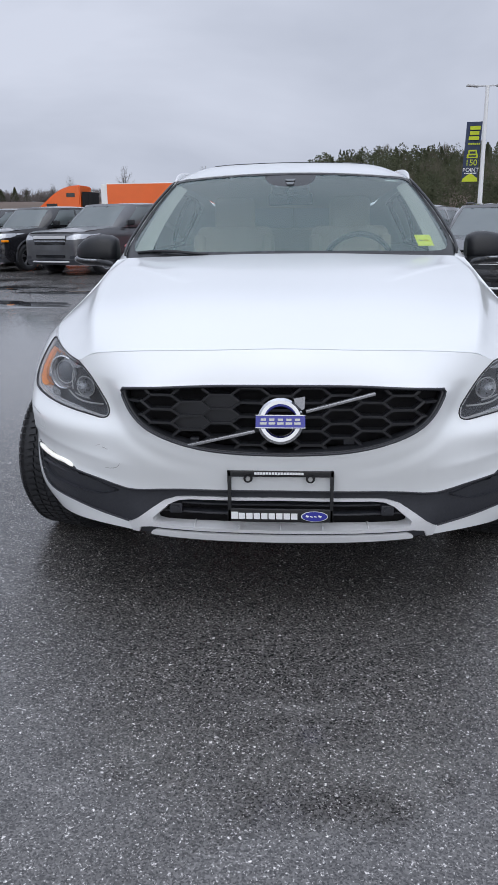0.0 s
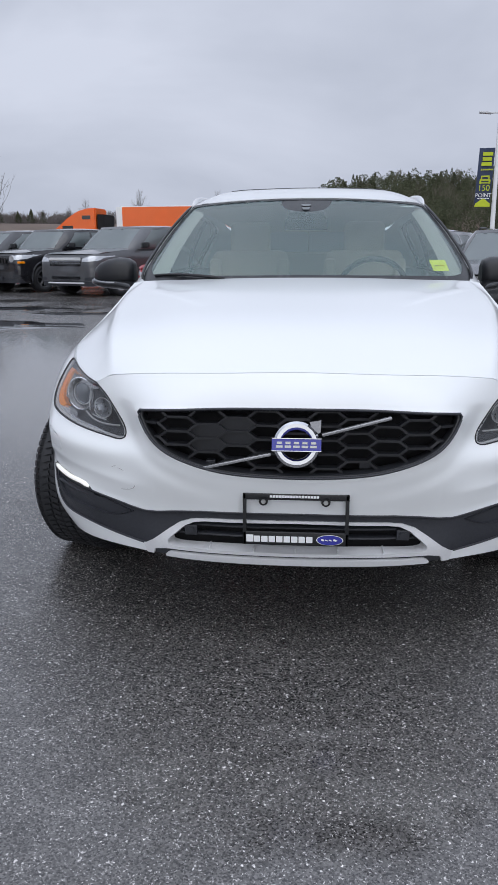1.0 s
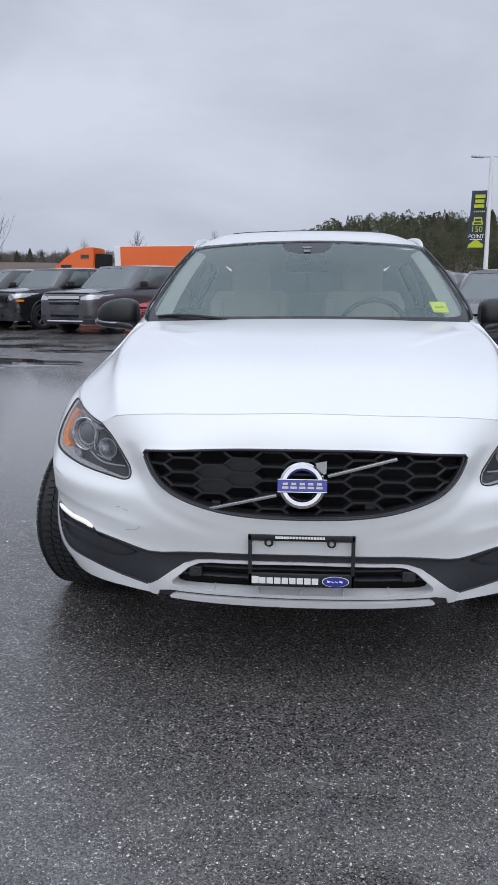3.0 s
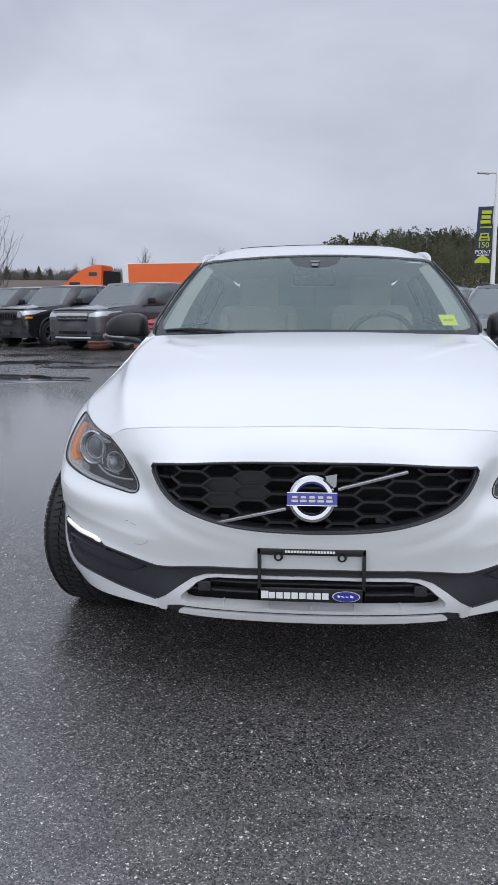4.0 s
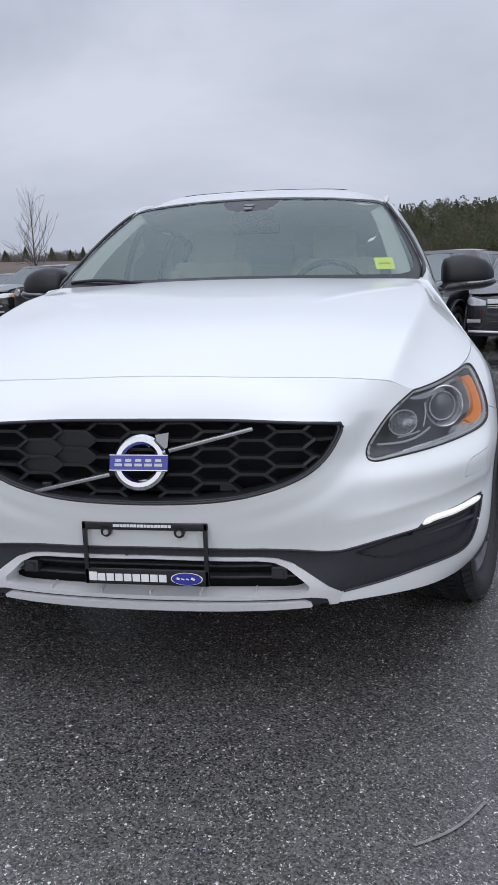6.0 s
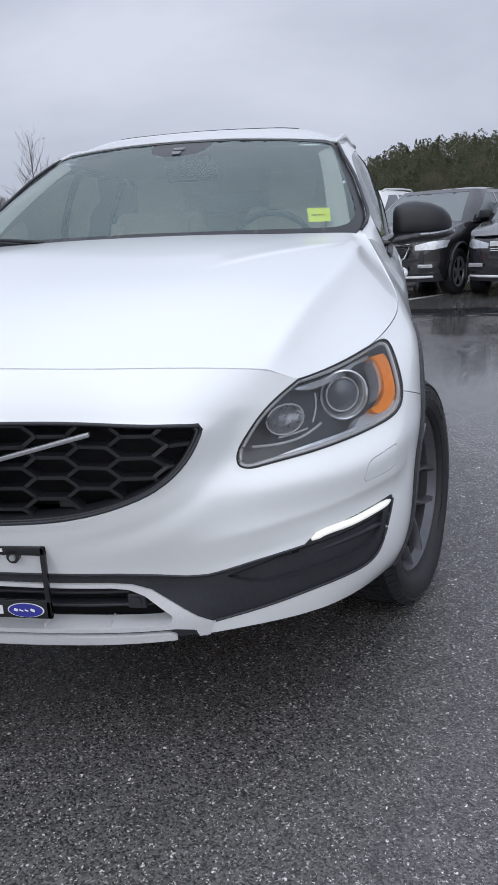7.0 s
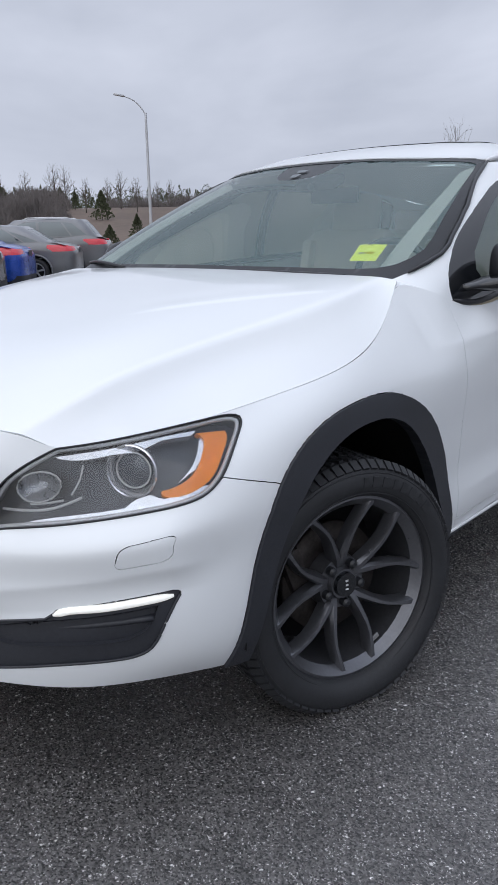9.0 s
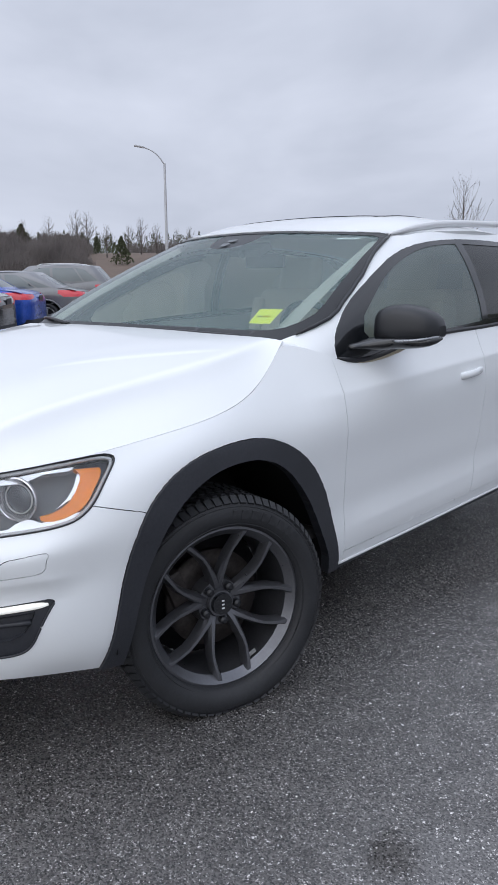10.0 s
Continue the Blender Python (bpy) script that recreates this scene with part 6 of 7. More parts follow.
def crown(V, F, c, h, w, n, rng, dome=False, leaf=1.0, twig=False):
    """Small tilted leaf clumps that fill an uneven crown standing at c."""
    t = rng.random(n) ** (0.8 if dome else 0.7)
    rad = w * (np.sqrt(np.maximum(0.05, 1 - (2 * t - 0.9) ** 2)) if dome else (1.02 - t) * (0.75 + 0.5 * ((t * 7) % 1.0)))
    a = rng.random(n) * 6.283
    q = rad * (0.5 + 0.55 * rng.random(n))
    p = np.stack([c[0] + q * np.cos(a), c[1] + q * np.sin(a), c[2] + h * (0.06 + 0.94 * t)], 1)
    s = (w * leaf * (0.09 + 0.13 * rng.random(n)))[:, None]
    d1 = rng.normal(size=(n, 3)) * ((0.45, 0.45, 0.3) if twig else (1, 1, 1)) + (0, 0, 1.0 * twig)
    d1 /= np.linalg.norm(d1, axis=1)[:, None]
    d2 = np.cross(d1, rng.normal(size=(n, 3)))
    d2 /= np.linalg.norm(d2, axis=1)[:, None]
    if twig:
        d1, d2 = d1 * 3.4, d2 * 0.20
    o = sum(len(x) for x in V)
    V.append(np.stack([p - d1 * s, p + d2 * s * 0.8, p + d1 * s * 0.9, p - d2 * s * 0.7], 1).reshape(-1, 3))
    F.append(o + np.arange(4 * n).reshape(-1, 4))


def leaves(name, V, F, material, parent=None):
    V, F = np.concatenate(V), np.concatenate(F)
    me = bpy.data.meshes.new(name)
    me.vertices.add(len(V))
    me.vertices.foreach_set("co", V.ravel())
    me.loops.add(F.size)
    me.loops.foreach_set("vertex_index", F.ravel())
    me.polygons.add(len(F))
    me.polygons.foreach_set("loop_start", np.arange(len(F)) * 4)
    me.polygons.foreach_set("loop_total", np.full(len(F), 4))
    me.materials.append(material)
    me.update(calc_edges=True)
    ob = new(name, me)
    ob.parent = parent
    return ob


def polar(az, d, z=0.0):
    """A place from the azimuth (degrees from +y towards +x) and distance, seen from near the wagon's nose."""
    a = radians(az)
    return (0.6 + d * math.sin(a), -1.3 + d * math.cos(a), z + GROUND)


def rise(az, d):
    """Height of the land: level car park, then a field that rises, with a hill beyond to the right."""
    lim = LOT(az)
    f = max(0.0, min(1.0, (d - lim) / 110.0))
    field = 5.6 * f * f * (3 - 2 * f) + 0.004 * max(0, d - lim - 110)
    k = max(0.0, min(1.0, (az + 10) / 16.0)) * max(0.0, min(1.0, (70 - az) / 30.0))
    g = max(0.0, min(1.0, (d - 85) / 90.0))
    lot = 0.0085 * max(0.0, min(d, 170) - 5) * float(np.interp(az, [-180, -90, -60, -45, -35, -12, -2], [0, 0.4, 0.4, 0.5, 1, 1, 0]))
    return lot + field * (1 - 0.3 * k) + 8.5 * k * g * g * (3 - 2 * g)


def land_z(x, y):
    """Height of the land at a place."""
    return GROUND + rise(math.degrees(math.atan2(x - 0.6, y + 1.3)), math.hypot(x - 0.6, y + 1.3))


def LOT(az):
    return 52 + 6 * math.sin(radians(az * 2.0 + 40))


def build_land():
    """One sheet from the wagon to the horizon: asphalt, then dry field."""
    radii = [0.0] + list(np.geomspace(3, 44, 9)) + list(np.linspace(46, 62, 17)) + list(np.geomspace(66, 300, 22)) + [420, 700, 1300, 2400]
    V, F, M, na = [polar(0, 0)], [], [], 180
    for d in radii[1:]:
        for k in range(na):
            az = k * 360 / na
            a2 = (az + 180) % 360 - 180
            V.append(polar(az, d, rise(a2, d)))
    for k in range(na):
        F.append((0, 1 + (k + 1) % na, 1 + k)), M.append(0)
    for i in range(len(radii) - 2):
        for k in range(na):
            k2 = (k + 1) % na
            F.append((1 + i * na + k, 1 + i * na + k2, 1 + (i + 1) * na + k2, 1 + (i + 1) * na + k))
            M.append(0 if radii[i + 1] < LOT((k * 360 / na + 180) % 360 - 180) else 1)
    ob = mesh_ob("ground", V, F, ASPHALT)
    ob.data.materials.append(FIELD)
    ob.data.polygons.foreach_set("material_index", M)
    tagged(ob, "wet dark asphalt car park with puddles and a brown field beyond", "ground", kind="structure")


FIELD = mat("dry_field", (0.125, 0.092, 0.072), 0.9, var=0.35, vscale=0.08, fine=1.5)
build_land()


def build_woods():
    rng = np.random.default_rng(5)
    # wooded hill
    V, F = [], []
    for _ in range(1300):
        az = -9 + 65 * rng.random() ** 1.1
        d = 93 + 102 * rng.random()
        z = rise(az, d)
        ramp = max(0.12, min(1.0, (az + 6) / 7.0))
        crown(V, F, polar(az, d, z - 0.4), (4.0 + 1.9 * rng.random()) * ramp + 0.5, 1.4 + 0.9 * rng.random(), 300, rng, rng.random() < 0.65, 0.44)
    ob = leaves("hill_woodland", V, F, CONIFER)
    tagged(ob, "dense dark green woodland on a low hill", "trees", kind="stuff")
    V, F = [], []
    for _ in range(150):
        az = -9 + 65 * rng.random()
        d = 96 + 80 * rng.random()
        ramp = max(0.15, min(1.0, (az + 6) / 7.0))
        crown(V, F, polar(az, d, rise(az, d) - 0.3), (3.0 + 2.6 * rng.random()) * ramp + 0.4, 1.8 + rng.random(), 260, rng, True, 0.7, True)
    tagged(leaves("hill_brush", V, F, OLIVE_BRUSH), "brownish bare brush between the evergreens", "brush", kind="stuff")
    # tree line behind the field
    V, F = [], []
    for _ in range(620):
        az = -100 + 64 * rng.random()
        d = 175 + 40 * rng.random()
        crown(V, F, polar(az, d, rise(az, d) - 0.5), 3.4 + 3.2 * rng.random() ** 1.5, 1.1 + 0.9 * rng.random(), 220, rng, rng.random() < 0.3, 0.5)
    tagged(leaves("tree_line", V, F, CONIFER), "dark evergreen tree line behind the field", "trees", kind="stuff")
    V, F = [], []
    for _ in range(700):
        az = -100 + 47 * rng.random()
        d = 85 + 70 * rng.random()
        crown(V, F, polar(az, d, rise(az, d) - 0.3), 1.5 + 2.3 * rng.random() ** 1.5, 1.5 + 1.0 * rng.random(), 420, rng, True, 0.6, True)
    for _ in range(380):
        az = -50 + 46 * rng.random()
        d = 150 + 14 * rng.random()
        crown(V, F, polar(az, d, rise(az, d) - 0.3), 1.0 + 1.5 * rng.random() ** 1.5, 1.3 + 0.8 * rng.random(), 130, rng, True, 0.7, True)
    tagged(leaves("brush_line", V, F, AUTUMN), "low brown brush along the field", "brush", kind="stuff")


build_woods()


def twig_tree(name, label, place, h, seed, spread=0.5, levels=4, base_r=None, cat="tree"):
    """A bare tree: tapered trunk and limbs that fork into thin twigs."""
    rng = np.random.default_rng(seed)
    tree = thing(name, label, cat, Matrix.Translation(place), "bare and evergreen trees")
    trunk_pts, V, F = [], [], []
    r0 = base_r or h * 0.012
    n = 10
    for i in range(n + 1):
        t = i / n
        trunk_pts.append((0.02 * h * math.sin(t * 3) * t, 0.015 * h * math.cos(t * 4) * t, h * t))
    tv, tf = tube(trunk_pts, [r0 * (1 - 0.9 * i / n) for i in range(n + 1)], 7)
    mesh_ob("trunk", tv, tf, BARK, tree)

    def limb(p, d, ln, r, lev):
        pts, q = [p], np.array(p, float)
        d = d / np.linalg.norm(d)
        for s in range(4):
            d = d + rng.normal(size=3) * 0.10 + np.array([0, 0, 0.10])
            d = d / np.linalg.norm(d)
            q = q + d * ln / 4
            pts.append(tuple(q))
        v, f = tube(pts, [r * (1 - 0.17 * s) for s in range(5)], 4 if lev > 1 else 5)
        o = len(V)
        V.extend(v)
        F.extend([tuple(x + o for x in g) for g in f])
        if lev < levels:
            for _ in range(3 if lev < 3 else 2):
                s = rng.integers(1, 5)
                nd = d + rng.normal(size=3) * 0.55 + np.array([0, 0, 0.15])
                limb(pts[s], nd, ln * (0.45 + 0.2 * rng.random()), r * 0.55, lev + 1)

    for i in range(30):
        t = 0.22 + 0.75 * i / 30
        a = i * 2.4 + rng.random()
        p = tuple(np.array(trunk_pts[int(t * n)]) * (1 - (t * n) % 1) + np.array(trunk_pts[min(n, int(t * n) + 1)]) * ((t * n) % 1))
        limb(p, np.array([math.cos(a) * spread * 2, math.sin(a) * spread * 2, 1.0]), h * 0.34 * (1.1 - t) + h * 0.05, r0 * 0.40 * (1.15 - t), 2)
    mesh_ob("crown", V, F, BARK, tree, "fine bare twigs")
    return tree


young = twig_tree("bare_tree", "slender bare young tree at the edge of the car park", polar(-24.1, 42.5, rise(-24.1, 42.5)), 5.9, 3, 0.42)
far_tree = twig_tree("bare_tree", "bare tree behind the field", polar(-12.8, 150, rise(-12.8, 150)), 6.0, 8, 0.6, 4, 0.13)
for i, (az, d, sc) in enumerate(((-10.6, 150, 0.55), (-7.2, 150, 0.95), (-16.6, 155, 0.75), (-0.5, 118, 1.0), (-17.8, 150, 0.5), (-55.6, 150, 1.35), (-50.0, 150, 1.1), (-54.2, 155, 0.9), (-60.5, 150, 1.0), (-58.9, 150, 1.0), (-45.6, 160, 1.1), (-63.5, 150, 1.1), (-3.0, 120, 0.7), (12.6, 110, 0.9), (-47.8, 120, 1.0), (-49.0, 130, 1.2), (-51.4, 118, 1.0), (-52.8, 125, 1.35), (-57.2, 120, 1.1), (-62.0, 130, 1.3), (-64.8, 125, 1.1), (-66.5, 130, 1.2), (-68.5, 120, 1.0), (-46.4, 140, 0.9), (-53.6, 140, 1.5), (-59.8, 135, 1.4))):
    copy_thing(far_tree, Matrix.Translation(polar(az, d, rise(az, d))) @ Matrix.Rotation(i * 1.3, 4, "Z") @ Matrix.Scale(sc * (0.78 if az < -40 else 1.0), 4))


def conifer(place, h, w, seed, label):
    rng = np.random.default_rng(seed)
    t = thing("evergreen_tree", label, "tree", Matrix.Translation(place), "bare and evergreen trees")
    bm = bmesh.new()
    cyl(bm, (0, 0, -0.2), (0, 0, h * 0.9), h * 0.02, h * 0.004, 8)
    part("trunk", bm, BARK, t)
    V, F = [], []
    crown(V, F, (0, 0, 0), h, w, 900, rng, False, 0.6)
    leaves("crown", V, F, CONIFER, t)
    return t


for i, (az, d, h, w) in enumerate(((-11.0, 150, 3.4, 1.5), (-19.6, 150, 2.2, 0.8), (-20.4, 150, 2.6, 1.0), (-21.3, 150, 2.2, 0.9), (-22.6, 150, 2.6, 1.1), (-24.4, 150, 2.8, 1.1), (-17.2, 150, 1.8, 0.8), (-25.8, 150, 2.2, 1.0), (-57.4, 130, 4.8, 2.4), (-50.2, 100, 3.6, 1.6), (-53.2, 130, 3.6, 1.2), (-52.2, 130, 3.0, 1.0), (-47.4, 70, 2.2, 0.9), (-49.2, 60, 1.6, 0.9))):
    conifer(polar(az, d, rise(az, d) - 0.1), h, w, 40 + i, "dark evergreen tree behind the brown field")


def build_truck():
    """Road tractor with a box trailer, side on."""
    t = thing("semi_truck", "orange semi truck with an orange box trailer", "truck", Matrix.Translation((-18.65, 54.0, land_z(-16, 54))) @ Matrix.Rotation(radians(-5), 4, "Z"))
    # x runs along the truck, front at -x
    def extrude(name, outline, y0, y1, material, label=""):
        bm = bmesh.new()
        f = bm.faces.new([bm.verts.new((x, y0, z)) for x, z in outline])
        r = bmesh.ops.extrude_face_region(bm, geom=[f])
        bmesh.ops.translate(bm, vec=(0, y1 - y0, 0), verts=[e for e in r["geom"] if isinstance(e, bmesh.types.BMVert)])
        bmesh.ops.bevel(bm, geom=bm.edges[:], offset=0.08, segments=2, affect="EDGES")
        return part(name, bm, material, t, label, True)

    cab = extrude("cab", [(-1.6, 0.9), (-1.6, 1.75), (-0.7, 2.1), (0.2, 2.75), (0.8, 3.25), (1.6, 3.72), (2.3, 3.92), (3.0, 3.96), (3.0, 0.9)], 0, 2.4, TRUCK_ORANGE, "orange sleeper cab")
    bm = bmesh.new()
    box(bm, (2.3, -0.01, 3.3), (0.62, 0.04, 0.26), None, 0.01)
    part("sleeper_window", bm, GLOSS_BLACK, cab)
    bm = bmesh.new()
    box(bm, (0.85, -0.01, 2.45), (0.8, 0.04, 0.55), None, 0.01)
    part("door_window", bm, GLOSS_BLACK, cab)
    bm = bmesh.new()
    box(bm, (10.3, 1.2, 2.6), (10.6, 2.5, 2.75), None, 0.03)
    tr = part("trailer", bm, TRUCK_ORANGE, t, "orange box trailer")
    bm = bmesh.new()
    box(bm, (4.82, 1.2, 2.6), (0.45, 2.52, 2.77), None, 0.02)
    part("trailer_front", bm, LETTER_WHITE, tr, "white trailer front")
    bm = bmesh.new()
    box(bm, (10.3, 1.2, 3.99), (10.6, 2.5, 0.06), None, 0.02)
    part("trailer_roof", bm, LETTER_WHITE, tr)
    bm = bmesh.new()
    box(bm, (6.9, 1.2, 1.0), (16.8, 1.0, 0.25))
    part("chassis", bm, DARK, t)
    for x in (-0.7, 5.9, 7.1, 13.2, 14.4):
        for y in (0.2, 2.2):
            bm = bmesh.new()
            cyl(bm, (x, y - 0.15, 0.5), (x, y + 0.15, 0.5), 0.5, seg=24)
            part("truck_wheel", bm, TYRE, t)
    for x in (3.35,):
        bm = bmesh.new()
        box(bm, (x, 1.2, 2.4), (0.5, 2.2, 2.2))
        part("gap_shadow_panel", bm, DARK, t)


build_truck()


def build_banner_pole():
    x, y, _ = polar(12.0, 41.5)
    p = thing("street_lamp", "white twin-arm lamp pole with a navy banner", "street lamp", Matrix.Translation((x, y, land_z(x, y))) @ Matrix.Rotation(radians(-6), 4, "Z"))
    bm = bmesh.new()
    cyl(bm, (0, 0, 0), (0, 0, 8.0), 0.13, 0.09, 14)
    cyl(bm, (0, 0, 0), (0, 0, 0.5), 0.25, 0.25, 14)
    part("pole", bm, LETTER_WHITE, p, "white painted pole", True)
    for s in (-1, 1):
        bm = bmesh.new()
        box(bm, (s * 0.28, 0, 7.98), (0.45, 0.06, 0.06), None, 0.01)
        box(bm, (s * 0.72, 0, 8.0), (0.60, 0.28, 0.09), Matrix.Rotation(radians(-6 * s), 3, "Y"), 0.03)
        part("lamp_head", bm, POLE_GREY, p, "flat grey lamp head", True)
    bm = bmesh.new()
    bmesh.ops.create_grid(bm, x_segments=6, y_segments=20, size=1.0)
    for v in bm.verts:
        u, w = v.co.x, v.co.y
        v.co = Vector((-0.50 + u * 0.38 - (0.05 * (1 - w)), -0.02 + 0.03 * math.sin(3 * u + 2 * w), 4.92 + w * 1.42))
    r = bmesh.ops.extrude_face_region(bm, geom=bm.faces[:])
    bmesh.ops.translate(bm, vec=(0, 0.015, 0), verts=[e for e in r["geom"] if isinstance(e, bmesh.types.BMVert)])
    ban = part("banner", bm, BANNER_NAVY, p, "navy and lime hanging banner")
    bm = bmesh.new()
    f = bm.faces.new([bm.verts.new(v) for v in ((-0.98, -0.06, 3.50), (-0.20, -0.06, 3.50), (-0.22, -0.06, 3.66), (-0.56, -0.06, 3.92), (-0.93, -0.06, 3.66))])
    r = bmesh.ops.extrude_face_region(bm, geom=[f])
    bmesh.ops.translate(bm, vec=(0, 0.01, 0), verts=[e for e in r["geom"] if isinstance(e, bmesh.types.BMVert)])
    part("banner_foot", bm, BANNER_LIME, ban, "lime lower edge")
    for k in range(3):
        bm = bmesh.new()
        box(bm, (-0.46 - 0.02 * k, -0.07, 6.05 - k * 0.24), (0.50 - 0.05 * (k == 1), 0.01, 0.17))
        part("banner_mark", bm, BANNER_LIME, ban)
    bm = bmesh.new()
    for k in range(6):
        box(bm, (-0.72 + k * 0.10, -0.07, 5.30), (0.07, 0.01, 0.07))
    part("banner_mark", bm, BANNER_LIME, ban)
    for cx, cz, sx, sz in ((-0.52, 4.98, 0.40, 0.07), (-0.52, 4.80, 0.50, 0.07), (-0.75, 4.70, 0.09, 0.16), (-0.30, 4.70, 0.09, 0.16), (-0.52, 4.66, 0.50, 0.05), (-0.70, 4.89, 0.06, 0.18), (-0.34, 4.89, 0.06, 0.18)):
        bm = bmesh.new()
        box(bm, (cx, -0.07, cz), (sx, 0.01, sz))
        part("banner_car_mark", bm, BANNER_LIME, ban)
    for body, z, size, m in (("150", 4.28, 0.40, BANNER_LIME), ("POINT", 3.97, 0.27, LETTER_WHITE)):
        cu = bpy.data.curves.new("banner_text", "FONT")
        cu.body, cu.size, cu.align_x, cu.extrude = body, size, "CENTER", 0.004
        tx = new("banner_text", cu)
        cu.materials.append(m)
        tx.parent = ban
        tx.matrix_local = Matrix.Translation((-0.56, -0.075, z)) @ Matrix.Rotation(radians(90), 4, "X")
    bm = bmesh.new()
    for k in range(9):
        box(bm, (-0.84 + k * 0.068, -0.07, 3.90), (0.05, 0.01, 0.055))
    part("banner_mark", bm, LETTER_WHITE, ban)


build_banner_pole()


def build_lamp_post():
    x, y = 2.2 - 57 * math.sin(radians(47.75)), -0.6 + 57 * math.cos(radians(47.75))
    p = thing("street_lamp", "tall grey lamp post with one curved arm", "street lamp", Matrix.Translation((x, y, land_z(x, y))) @ Matrix.Rotation(radians(48.4), 4, "Z"))
    bm = bmesh.new()
    cyl(bm, (0, 0, 0), (0, 0, 9.0), 0.12, 0.08, 12)
    part("pole", bm, POLE_GREY, p, "", True)
    V, F = tube(spline([(0, 0, 8.9), (-0.35, 0, 9.4), (-0.9, 0, 9.85), (-1.4, 0, 10.05)], 14), 0.045, 8)
    mesh_ob("arm", V, F, POLE_GREY, p)
    bm = bmesh.new()
    box(bm, (-1.75, 0, 10.12), (0.75, 0.30, 0.13), Matrix.Rotation(radians(10), 3, "Y"), 0.05)
    part("lamp_head", bm, POLE_GREY, p, "", True)


build_lamp_post()


def build_line():
    """Worn parking line."""
    bm = bmesh.new()
    for x, y, sx, sy, a in ((1.65, 10.95, 0.09, 3.4, -40),):
        box(bm, (x, y, GROUND + 0.004), (sx, sy, 0.004), Matrix.Rotation(radians(a), 3, "Z"))
        tagged(part("parking_line", bm, mat("worn_line_paint", (0.45, 0.45, 0.44), 0.6, var=0.4, vscale=3), None), "worn white parking line on wet asphalt", "parking line", kind="structure")
        bm = bmesh.new()
    bm.free()


build_line()

WATER = mat("puddle_water", (0.035, 0.037, 0.040), 0.04, var=0.2, vscale=3, bump=0.04, bscale=14)


def build_puddles():
    """Thin water films with ragged edges on the asphalt."""
    rng = np.random.default_rng(9)
    for x, y, rx, ry in ((-5.6, 10.2, 1.9, 0.8), (-4.6, 12.6, 1.0, 0.35), (-7.6, 13.6, 2.6, 0.5), (3.4, 8.6, 2.4, 0.8)):
        n, ph = 72, rng.random(6) * 6.28
        ring = []
        for k in range(n):
            a = 2 * math.pi * k / n
            f = 1 + 0.16 * math.sin(2 * a + ph[0]) + 0.12 * math.sin(3 * a + ph[1]) + 0.08 * math.sin(7 * a + ph[2]) + 0.05 * math.sin(13 * a + ph[3])
            px, py = x + rx * f * math.cos(a), y + ry * f * math.sin(a)
            ring.append((px, py, land_z(px, py) + 0.0012))
        V = ring + [(x + (px - x) * 0.93, y + (py - y) * 0.93, land_z(px, py) + 0.0040) for px, py, _ in ring] + [(x, y, land_z(x, y) + 0.0040)]
        F = [(k, (k + 1) % n, n + (k + 1) % n, n + k) for k in range(n)] + [(n + k, n + (k + 1) % n, 2 * n) for k in range(n)]
        tagged(mesh_ob("puddle", V, F, WATER), "shallow rain puddle on dark asphalt", "puddle", kind="structure")
    P = spline([(0.64, -0.40), (0.70, -0.362), (0.76, -0.305), (0.80, -0.25)], 20)
    V = [(a + 0.0026 * s, b - 0.0026 * s, GROUND + 0.003) for a, b in P for s in (-1, 1)]
    tagged(mesh_ob("paint_scrape", V, [(2 * i, 2 * i + 1, 2 * i + 3, 2 * i + 2) for i in range(19)], mat("pale_scrape", (0.22, 0.215, 0.21), 0.5, var=0.5, vscale=40), None), "pale curved scrape mark on wet asphalt", "scrape", kind="structure")


build_puddles()


# ---- parked vehicles ----
PAINT = {
    "black": mat("black_car_paint", (0.014, 0.014, 0.017), 0.22, coat=1.0, var=0.1),
    "charcoal": mat("charcoal_car_paint", (0.085, 0.088, 0.096), 0.30, coat=0.9, metal=0.3, var=0.1),
    "grey": mat("grey_car_paint", (0.15, 0.155, 0.165), 0.3, coat=0.8, metal=0.3, var=0.08),
    "white": mat("white_suv_paint", (0.72, 0.73, 0.74), 0.3, coat=0.6, var=0.03),
    "blue": mat("blue_car_paint", (0.016, 0.075, 0.42), 0.28, coat=0.7, metal=0.3, var=0.08),
    "red": mat("red_car_paint", (0.48, 0.012, 0.026), 0.28, coat=0.7, metal=0.2, var=0.08),
}
CAR_GLASS = glass_mat("parked_car_glass", (0.34, 0.39, 0.41), 0.7, ior=1.75, veil=0.30, veil_color=(0.44, 0.52, 0.54))
TAIL_RED = mat("tail_lamp", (0.62, 0.025, 0.045), 0.2, coat=0.8, var=0.15, vscale=40)
ALLOY = mat("alloy_wheel", (0.42, 0.43, 0.45), 0.32, metal=0.7, var=0.1)
HEADLAMP = mat("clear_headlamp", (0.55, 0.57, 0.60), 0.15, metal=0.5, coat=1.0, var=0.35, vscale=25)


